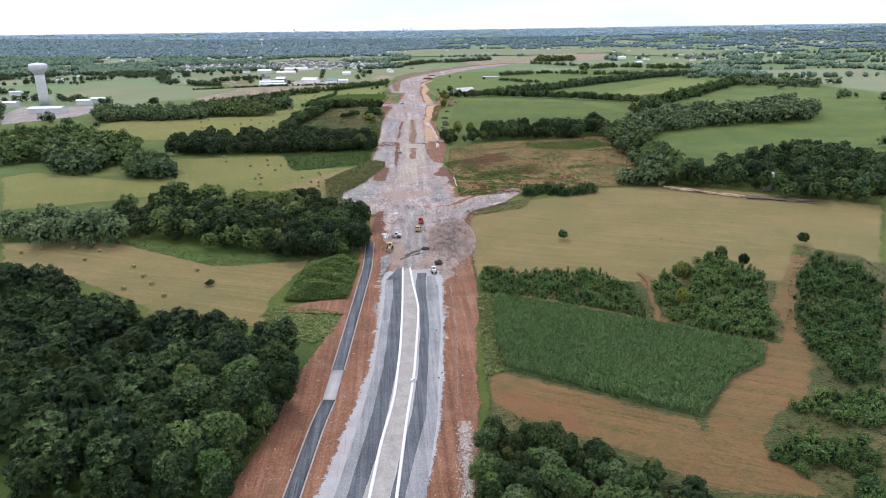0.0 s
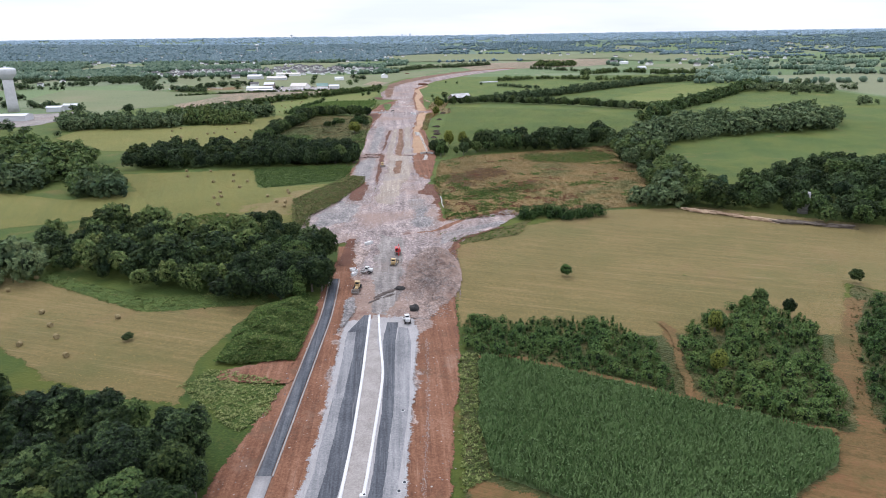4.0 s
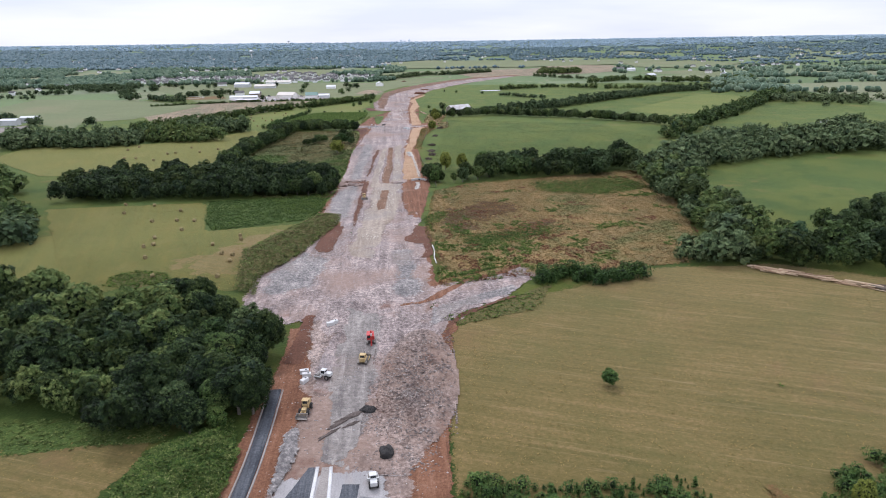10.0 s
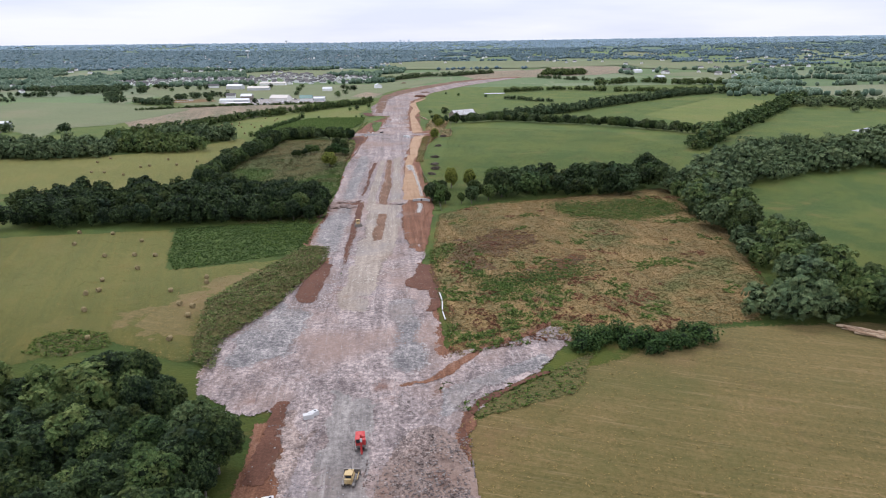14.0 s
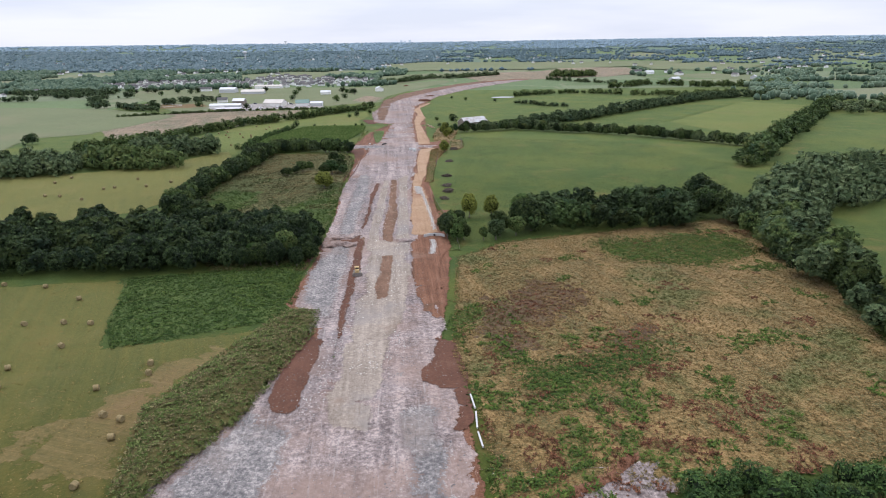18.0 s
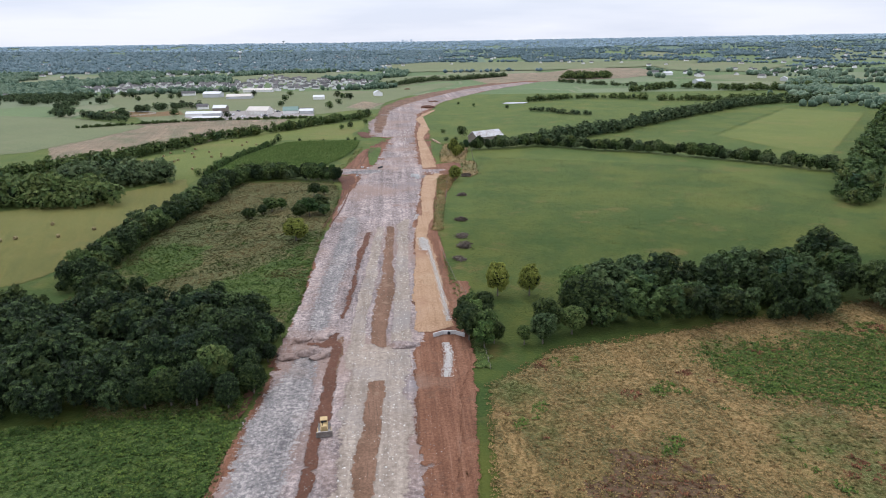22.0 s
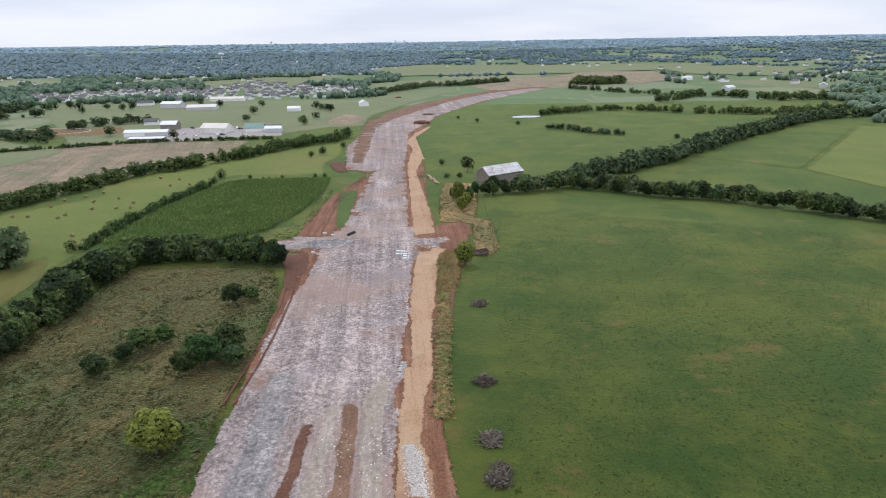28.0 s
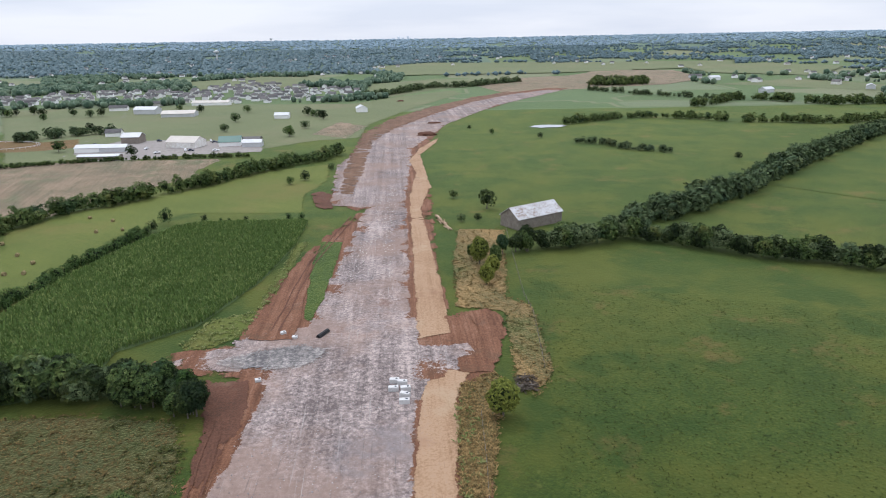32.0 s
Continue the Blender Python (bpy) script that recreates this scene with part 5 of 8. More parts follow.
def crown_shape(seed, radius, height, lobes, leaves, leaf, low=0.25, form="round"):
    """Corners and faces of a crown: many small leaf clumps over the shells of many lobes, round a dark core.
    form: round, tall or cone, the outline that the lobes fill."""
    r = np.random.RandomState(seed)
    half = height * (1 - low) / 2
    mid = height * low + half
    cen, rad = [np.array([0, 0, mid])], [np.array([radius * 0.62, radius * 0.62, half * 0.74])]
    if form == "cone":
        cen, rad = [np.array([0, 0, mid * 0.8])], [np.array([radius * 0.4, radius * 0.4, half * 0.8])]
    lean = r.randn(2) * 0.12 * radius
    for i in range(lobes):
        # spread evenly round and upwards
        a, u = i * 2.39996 + r.rand() * 0.9, -0.75 + 1.72 * (i + r.rand()) / lobes
        u = min(0.98, u)
        reach = math.sqrt(1 - u * u) if form != "cone" else (1 - u) * 0.52
        if form == "tall":
            reach *= 0.85
        out = radius * reach * (0.55 + 0.28 * r.rand())
        z = mid + half * u * (0.72 if form != "cone" else 0.9)
        cen.append(np.array([out * math.cos(a) + lean[0] * u, out * math.sin(a) + lean[1] * u, z]))
        size = radius * (0.20 + 0.20 * r.rand()) * (1.0 if lobes >= 15 else 1.45) * (0.75 if form == "cone" else 1.0)
        rad.append(np.array([size, size, size * (0.7 + 0.6 * r.rand())]))
    cen, rad = np.array(cen), np.array(rad)
    area = (rad ** 2).sum(1)
    area[0] *= 0.5
    which = r.choice(len(cen), leaves * 3, p=area / area.sum())
    d = r.randn(leaves * 3, 3) + np.array([0, 0, 0.35])
    d /= np.linalg.norm(d, axis=1)[:, None]
    pts = cen[which] + d * rad[which] * (0.84 + 0.32 * r.rand(leaves * 3, 1) ** 1.4)
    q = ((pts[:, None] - cen) / rad)
    deep = ((q ** 2).sum(2) < 0.66).any(1)
    ok = ~deep & (pts[:, 2] > height * low * 0.7)
    pts, d = pts[ok][:leaves], d[ok][:leaves]
    nrm = 0.75 * d + 0.5 * r.randn(len(d), 3) + np.array([0, 0, 0.4])
    nrm /= np.linalg.norm(nrm, axis=1)[:, None]
    t = np.cross(nrm, r.randn(len(d), 3))
    t /= np.linalg.norm(t, axis=1)[:, None]
    b = np.cross(nrm, t)
    s = leaf * (0.5 + 1.0 * r.rand(len(d), 1))
    c = [pts + s * (t * (0.5 + 0.3 * r.rand(len(d), 1))), pts + s * b * (0.35 + 0.4 * r.rand(len(d), 1)),
         pts - s * (t * (0.5 + 0.3 * r.rand(len(d), 1))), pts - s * b * (0.35 + 0.4 * r.rand(len(d), 1))]
    v = np.stack(c, 1).reshape(-1, 3)
    f = np.arange(len(v)).reshape(-1, 4)
    # inner shade given as dark solids: a rough ball for each lobe
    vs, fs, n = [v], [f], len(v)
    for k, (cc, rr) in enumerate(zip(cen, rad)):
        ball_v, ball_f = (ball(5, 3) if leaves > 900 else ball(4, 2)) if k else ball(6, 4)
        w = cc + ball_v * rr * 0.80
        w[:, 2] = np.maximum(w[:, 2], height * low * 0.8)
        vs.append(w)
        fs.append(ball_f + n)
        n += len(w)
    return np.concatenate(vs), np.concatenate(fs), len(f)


def dome_shape(seed, radius, height, sides=7, rows=4):
    """A far-off crown: a lumpy dome, wider than its base."""
    v, f = ball(sides, rows)
    v = v.copy()
    for q in v:
        q *= 1 + 0.5 * noise.noise(Vector(q) * 1.8 + Vector((seed * 3.1, 0, 0))) + 0.2 * noise.noise(Vector(q) * 4.1 + Vector((0, seed * 2.3, 0)))
    v = v * (radius, radius, height * 0.52)
    v[:, 2] = np.maximum(v[:, 2] + height * 0.5, 0)
    return v, f, len(f)


def ball(n, m):
    """A ball of quads."""
    th = np.linspace(0.05, math.pi - 0.05, m)
    ph = np.arange(n) * 2 * math.pi / n
    v = np.array([(math.sin(a) * math.cos(b), math.sin(a) * math.sin(b), math.cos(a)) for a in th for b in ph])
    f = [(i * n + j, i * n + (j + 1) % n, (i + 1) * n + (j + 1) % n, (i + 1) * n + j) for i in range(m - 1) for j in range(n)]
    return v, np.array(f)


def trunk_mesh(name, height, r0, seed):
    """A tapered trunk that leans a little, with four limbs."""
    rnd = random.Random(seed)
    bm = bmesh.new()

    def limb(a, b, ra, rb):
        a, b = Vector(a), Vector(b)
        m = (b - a).to_track_quat("Z", "Y").to_matrix().to_4x4()
        g = bmesh.ops.create_cone(bm, segments=6, radius1=ra, radius2=rb, depth=(b - a).length, matrix=Matrix.Translation((a + b) / 2) @ m)
        return g

    top = (rnd.uniform(-0.4, 0.4), rnd.uniform(-0.4, 0.4), height * 0.75)
    limb((0, 0, -0.3), top, r0, r0 * 0.35)
    for i in range(4):
        a = rnd.uniform(0, 6.28)
        z = height * rnd.uniform(0.25, 0.5)
        limb((0, 0, z), (math.cos(a) * height * 0.25, math.sin(a) * height * 0.25, z + height * 0.25), r0 * 0.4, r0 * 0.12)
    me = bpy.data.meshes.new(name)
    bm.to_mesh(me)
    bm.free()
    me.materials.append(M["bark"])
    return me


# near kinds: broad oak, tall ash, round shrub tree
TREE_H = 10.0
LEAF = ("leaf_a", "leaf_b", "leaf_a", "leaf_c", "leaf_s", "leaf_a", "leaf_b", "leaf_a")
FORM = ("round", "round", "tall", "round", "round", "tall", "tall", "round")
LEAF_FIELD = ("leaf_m", "leaf_b", "leaf_a", "leaf_m", "leaf_s", "leaf_b", "leaf_b", "leaf_m")
FINE = [crown_shape(10 + k, 3.4 + 0.45 * (k % 3), TREE_H, 26 + 3 * (k % 4), 2300, 0.50, 0.12, FORM[k]) for k in range(8)]
NEAR = [(leafy(FINE[k], M[LEAF[k]]), trunk_mesh("trunk", TREE_H, 0.28, k)) for k in range(8)]
PLAIN = [crown_shape(20 + k, 3.5 + 0.45 * (k % 3), TREE_H, 16, 560, 0.85, 0.10, FORM[k]) for k in range(8)]
DARK = [(leafy(FINE[k], M["leaf_d"]), NEAR[k][1]) for k in range(8)]
SHADE = [crown_shape(30 + k, 3.9 + 0.4 * (k % 3), TREE_H, 13, 300, 1.1, 0.08, FORM[k]) for k in range(5)]
MID = [crown_shape(40 + k, 4.1 + 0.4 * (k % 3), TREE_H, 8, 130, 1.7, 0.08, FORM[k]) for k in range(5)]
FAR = [dome_shape(60 + k, 4.4, TREE_H, 9, 5) for k in range(8)]
FAREST = [dome_shape(70 + k, 4.6, TREE_H, 5, 3) for k in range(8)]
SHRUB = [crown_shape(80 + k, 4.4, TREE_H, 14, 340, 0.85, 0.02) for k in range(4)]
CEDAR = [crown_shape(85 + k, 3.0, TREE_H, 16, 320, 0.75, 0.02, "cone") for k in range(3)]
FAR_TREE = [(leafy(SHADE[k], M[LEAF[k]]), NEAR[k][1]) for k in range(5)]


def spread_in(poly, gap, seed):
    """Places scattered in an outline, no two nearer than about the gap."""
    p = np.array(poly, float)
    r = np.random.RandomState(seed)
    lo, hi = p.min(0), p.max(0)
    nx, ny = int((hi[0] - lo[0]) / gap) + 2, int((hi[1] - lo[1]) / gap) + 2
    X, Y = np.meshgrid(np.arange(nx), np.arange(ny))
    X = lo[0] + (X + 0.5 * (Y % 2) + 0.7 * (r.rand(*X.shape) - 0.5)) * gap
    Y = lo[1] + (Y + 0.7 * (r.rand(*Y.shape) - 0.5)) * gap
    keep = inside(X.ravel(), Y.ravel(), poly)
    return np.stack([X.ravel()[keep], Y.ravel()[keep]], 1)


def spread_along(line, gap, width, seed):
    r = np.random.RandomState(seed)
    out = []
    for (ax, ay), (bx, by) in zip(line, line[1:]):
        L = math.hypot(bx - ax, by - ay)
        for _ in range(max(1, int(L * max(width, gap) / gap / gap * 1.35))):
            u, w = r.rand(), (r.rand() - 0.5) * width
            out.append((ax + (bx - ax) * u - (by - ay) / L * w, ay + (by - ay) * u + (bx - ax) / L * w))
    return np.array(out)


def joined(kinds, xy, heights, seed, squash=(0.85, 1.25)):
    """Corners and faces of many plants in one mesh."""
    r = np.random.RandomState(seed)
    vs, fs, ms, n = [], [], [], 0
    z = land(xy[:, 0], xy[:, 1])
    for (x, y), h, zz in zip(xy, heights, z):
        v, f, leaves = kinds[r.randint(len(kinds))]
        ms.append(np.arange(len(f)) >= leaves)
        a, s = r.rand() * 6.283, h / TREE_H
        w = s * (squash[0] + (squash[1] - squash[0]) * r.rand())
        c, d = math.cos(a) * w, math.sin(a) * w
        vs.append(np.stack([v[:, 0] * c - v[:, 1] * d + x, v[:, 0] * d + v[:, 1] * c + y, v[:, 2] * s + zz - 0.2], 1))
        fs.append(f + n)
        n += len(v)
    return np.concatenate(vs), np.concatenate(fs), np.concatenate(ms)


SINGLE = {"wood_front_l": ("the roadside wood", 52), "wood_front_r": ("the field track", 60), "clump_r_road": ("the pasture corner", 99), "wood_mid_l": ("the wood by the rock fill", 50), "wood_mid_l3": ("the wood by the rock fill", 36),
          "wood_band_l2": ("the wood behind the hay field", 58), "wood_band_l4": ("the wood behind the hay field", 42), "wood_r": ("the pasture corner", 62), "hedge_diag": ("the fallow field's edge", 0), "hedge_left": ("the scrub meadow hedge", 0),
          "hedge_corn_x": ("the corn hedge", 70), "hedge_pasture": ("the pasture hedge", 50), "wood_x2": ("the wood by the silo", 0)}
DARK_WOODS = ("wood_front_l", "wood_mid_l3", "wood_mid_l", "wood_band_l2", "wood_band_l4", "hedge_left")
wood_no = 0
for key, spec in WOODS.items():
    wood_no += 1
    r = np.random.RandomState(wood_no)
    if len(spec) == 3:
        high, gap, poly = spec
        xy = spread_in(poly, gap, wood_no)
    else:
        high, gap, width, line = spec
        xy = spread_along(line, gap, width, wood_no)
    hs = high * (0.55 + 0.75 * r.rand(len(xy)) ** 1.3)
    low = key.startswith(("shrub", "hedge_small", "hedge_corn_low"))
    if low:
        hs = high * (0.35 + 1.0 * r.rand(len(xy)) ** 1.5)
        if key in ("shrub_r2", "shrub_r3", "shrub_r4", "shrub_r5"):
            # grassy gaps between the bushes
            open_at = np.array([noise.noise(Vector((x / 9, y / 12, wood_no))) for x, y in xy]) < (-0.36 if key != "shrub_r2" else -0.46)
            xy, hs = xy[~open_at], hs[~open_at]
    if key.startswith("wood_band"):
        hs, xy = hs[xy[:, 0] < -53], xy[xy[:, 0] < -53]
    if key in SINGLE:
        # the trees nearest the road are things of their own, up to a depth into each wood; the rest stay one mass
        group, depth = SINGLE[key]
        near = np.abs(xy[:, 0] + 20) < depth
        for (x, y), h in zip(xy[near], hs[near]):
            k = r.randint(8)
            crown_me, trunk_me = (DARK if key in DARK_WOODS and r.rand() < (0.66 if key in ("wood_front_l", "wood_band_l2", "wood_band_l4") else 0.4) else NEAR)[k]
            tree = new("tree")
            a = new("crown", crown_me)
            b = new("trunk", trunk_me)
            a.parent = b.parent = tree
            s = h / TREE_H
            tree.matrix_basis = Matrix.LocRotScale((x, y, up(x, y)), Euler((0, 0, r.rand() * 6.28)), (s * r.uniform(0.85, 1.2), s * r.uniform(0.85, 1.2), s))
            tagged(tree, "tall slender broadleaf tree with a dense dark crown" if FORM[k] == "tall" else "broadleaf tree with a dense dark green crown", "tree", "trees of " + group)
        xy, hs = xy[~near], hs[~near]
        if not len(xy):
            continue
        kind_no = np.random.RandomState(wood_no + 90).randint(3, size=len(xy))
        for k, leaf in enumerate(("leaf_d", "leaf_d", "leaf_a") if key in ("wood_front_l", "wood_band_l2", "wood_band_l4") else ("leaf_d", "leaf_a", "leaf_b") if key in DARK_WOODS else ("leaf_b", "leaf_m", "leaf_a") if key.startswith("hedge") else ("leaf_a", "leaf_b", "leaf_s")):
            if (kind_no == k).any():
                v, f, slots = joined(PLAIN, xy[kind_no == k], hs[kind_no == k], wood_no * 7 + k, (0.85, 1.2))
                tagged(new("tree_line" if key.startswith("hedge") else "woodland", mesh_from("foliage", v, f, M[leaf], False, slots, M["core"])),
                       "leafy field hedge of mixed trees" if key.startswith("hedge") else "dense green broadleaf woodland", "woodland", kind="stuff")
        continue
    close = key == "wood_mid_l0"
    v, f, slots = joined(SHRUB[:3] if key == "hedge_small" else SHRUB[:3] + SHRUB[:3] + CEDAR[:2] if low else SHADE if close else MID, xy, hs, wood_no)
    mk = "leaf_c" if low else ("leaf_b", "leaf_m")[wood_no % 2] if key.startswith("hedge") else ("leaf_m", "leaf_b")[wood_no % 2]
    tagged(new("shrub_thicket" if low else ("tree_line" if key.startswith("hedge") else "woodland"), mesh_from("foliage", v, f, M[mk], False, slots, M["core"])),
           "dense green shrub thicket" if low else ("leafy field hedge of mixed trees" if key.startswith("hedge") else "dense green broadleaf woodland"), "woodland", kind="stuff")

AT = {
    "path_a": [(-34, 114), (-33, 152), (-32, 162)],
    "path_gap": [(-32, 162), (-32, 179)],
    "path_b": [(-32, 179), (-32, 202), (-32, 235), (-32, 266), (-34, 298)],
    "kerb_l": [(-17, 114), (-16, 141), (-14, 162), (-14, 192), (-15, 224), (-17, 265)],
    "kerb_r": [(-11, 114), (-10, 154), (-9, 174), (-9, 204), (-9, 224), (-12, 246), (-14, 265)],
    "bales_a": [(-193, 291), (-186, 295), (-171, 295), (-157, 291), (-153, 303), (-133, 271), (-124, 260), (-117, 251), (-107, 238), (-104, 266), (-126, 246), (-186, 271), (-159, 281)],
    "bales_b": [(-145, 492), (-126, 479), (-111, 457), (-132, 457), (-120, 458), (-111, 440), (-118, 426), (-114, 415), (-117, 412), (-110, 397), (-80, 401), (-75, 399), (-74, 392), (-80, 428), (-78, 422), (-154, 475), (-99, 377), (-74, 376), (-88, 414), (-162, 495)],
    "bales_c": [(-200, 890), (-218, 879), (-219, 895), (-179, 872), (-172, 873), (-192, 872), (-199, 851), (-173, 815), (-206, 914), (-189, 897), (-175, 953), (-162, 935), (-176, 886), (-199, 858), (-217, 856), (-209, 833), (-225, 856), (-190, 960), (-173, 932), (-211, 903)],
    "bales_d": [(-226, 636), (-234, 681), (-199, 650), (-194, 653), (-176, 655), (-189, 674), (-165, 665), (-217, 635), (-201, 628), (-237, 667)],
    "brush": [(10, 780), (6, 724), (4, 673), (3, 648), (4, 635)],
    "brush_b": [(4, 673), (4, 649), (5, 638), (2, 621)],
    "shrub_trees": [(-75, 727), (-69, 683), (-65, 690), (-90, 694), (-96, 679), (-86, 698), (-93, 688)],
    "yellow_trees": [(-68, 646), (3, 764)],
    "shrubs_b": [(-70, 731), (-73, 679), (-74, 688), (-99, 682), (-62, 684), (-66, 652)],
    "roadside": [(14, 583), (25, 583), (4, 566)],
    "lone": [(56, 298), (163, 288), (-93, 249)],
    "lone_b": [(13, 967), (-4, 992), (199, 1097), (36, 1243), (76, 1213), (17, 1276), (-85, 1081), (-97, 1049), (-104, 1037), (-1, 941), (7, 941)],
    "blocks_a": [(-23, 780), (-21, 779), (-23, 776), (-20, 776), (-20, 773), (-20, 770)],
    "blocks_b": [(-25, 336), (-24, 337), (-28, 307), (-27, 305), (-27, 302)],
    "inlets": [(-54, 808), (-58, 782), (-58, 811)],
    "pipes": [(-46, 810)],
    "red_machine": [(-11, 325)],
    "loader_a": [(-12, 313)],
    "compactor": [(-22, 304)],
    "loader_b": [(-24, 288)],
    "black_a": [(-8, 288)],
    "black_b": [(-2, 270)],
    "roller": [(-4, 259)],
    "dozer": [(-32, 502)],
    "pipe_line": [(7, 409), (8, 401), (8, 393), (9, 386)],
    "ditch_a": [(-4, 527), (-3, 540), (-4, 548)],
    "ditch_b": [(-3, 563), (-5, 585), (-8, 613), (-12, 645)],
    "ditch_c": [(5, 103), (5, 138), (5, 151)],
    "ditch_d": [(-12, 631), (-14, 647)],
    "culvert": [(-3, 554)],
    "logs_r": [(131, 377), (151, 365), (164, 358)],
    "logs_r2": [(165, 358), (180, 353), (195, 349)],
    "logs_b": [(-14, 954), (-7, 928)],
    "silo": [(195, 387)],
    "barn": [(18, 920), (32, 935), (49, 946)],
    "fence_a": [(-3, 709), (-2, 746), (-2, 764)],
    "fence_b": [(17, 840), (18, 825), (16, 787)],
    "fence_c": [(-5, 630), (0, 597), (4, 581)],
    "fence_d": [(8, 532), (7, 549), (6, 562)],
    "fence_e": [(19, 926), (17, 840)],
    "tower": [(-508, 876)],
    "warehouse": [(-445, 770)],
    "sheds": [(-635, 1027), (-453, 868), (-449, 897), (-535, 849)],
    "farm": [(-299, 1181), (-279, 1181), (-273, 1143), (-284, 1228), (-227, 1200), (-190, 1203), (-169, 1195), (-180, 1222), (-373, 1473), (-321, 1440), (-430, 1520), (-408, 1580), (-327, 1575), (-322, 1273), (-190, 1400)],
    "farm_r": [(482, 1957), (496, 1902), (464, 1624), (542, 1827), (633, 1652), (690, 1899), (694, 2750), (-106, 1455), (-148, 1908), (636, 1748)],
    "pond_a": [(76, 1284), (82, 1296), (94, 1300), (110, 1297), (114, 1288), (104, 1280), (86, 1278)],
    "pond_b": [(369, 783), (396, 802), (403, 788), (389, 769), (370, 767)],
    "gate_trees": [(4, 876), (10, 873), (5, 852), (14, 888), (1, 882), (8, 862)],
    "field_trees": [(-343, 1289), (-459, 1461), (-521, 1484), (-469, 1414), (-430, 1444), (-419, 1450), (-344, 1503), (-309, 1478), (-234, 1369), (-222, 1290), (-362, 1308), (-325, 1180), (-254, 1155), (-537, 1460), (-543, 1461), (-536, 1473), (-248, 1468), (-165, 1422), (-156, 1409), (-148, 1402), (-140, 1380), (-544, 1524), (-503, 1472), (-150, 1250), (-146, 1305)],
    "brush_c": [(10, 776)],
    "suburb": [(-721, 1737), (-664, 1836), (-453, 1828), (-378, 1994), (-167, 1829), (-112, 1660), (-186, 1601), (-295, 1587), (-485, 1620), (-623, 1580)],
    "rut_red": [(-61, 813), (-61, 831), (-62, 850), (-62, 882), (-58, 920), (-55, 954)],
    "rut_left": [(-58, 664), (-57, 682), (-57, 706), (-58, 731), (-62, 763)],
    "corn_bushes": [(-146, 947), (-128, 950), (-119, 947), (-115, 947), (-107, 948), (-86, 949), (-80, 950), (-146, 932), (-146, 925), (-150, 908), (-155, 892)],
    "cars": [(-215, 1227), (-209, 1219), (-190, 1227), (-256, 1187), (-238, 1165), (-214, 1174), (-219, 1175), (-193, 1172), (-263, 1232), (-248, 1226), (-245, 1216), (-312, 1215), (-164, 1671)],
    "ring": [(-406, 1214)],
    "bend_heaps": [(-23, 1242), (-17, 1328), (-66, 1580)],
    "lane_corn": [(18, 233), (22, 235), (28, 234), (42, 227), (57, 219), (73, 208), (81, 205), (91, 198), (104, 193)],
    "lane_gap": [(80, 258), (81, 249), (80, 240), (77, 230), (76, 219), (73, 209)],
    "thicket_trees": [(95, 249), (86, 223), (117, 266), (124, 260), (110, 262)],
}

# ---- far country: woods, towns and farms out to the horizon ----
# distance haze is mixed into these foliage colours, palest and bluest at the skyline
M["leaf_far"] = mat("hazed_far_foliage", [(0.02831, 0.05519, 0.03528), (0.04908, 0.0848, 0.05293), (0.08026, 0.1222, 0.07643), (0.118, 0.1577, 0.09801)], 0.05, 0.45, bump=0.8, bump_scale=0.6, island=0.35, sheen=0.25)
M["leaf_hill"] = mat("hazed_hill_foliage", [(0.084, 0.1269, 0.1378), (0.1152, 0.1684, 0.182), (0.156, 0.2147, 0.2288), (0.21, 0.2623, 0.2665)], 0.012, 0.3, bump=1.0, bump_scale=0.4, island=0.2, sheen=0.1)
M["leaf_skyline"] = mat("hazed_skyline_foliage", [(0.1882, 0.2697, 0.3286), (0.2233, 0.3073, 0.3638), (0.2634, 0.345, 0.3951)], 0.01, 0.2, bump=1.0, bump_scale=0.3, island=0.3, sheen=0.25)
OPEN = [ZONES[k] for k in ZONES if k.startswith(("ff_", "field_", "tan_field", "corn", "hay_", "scrub", "weeds_r"))] 
OPEN.append(AT["suburb"])
OPEN.append([(-130, 1000), (-90, 1300), (-40, 1480), (60, 1720), (250, 1800), (260, 1740), (110, 1560), (30, 1380), (0, 1150)])


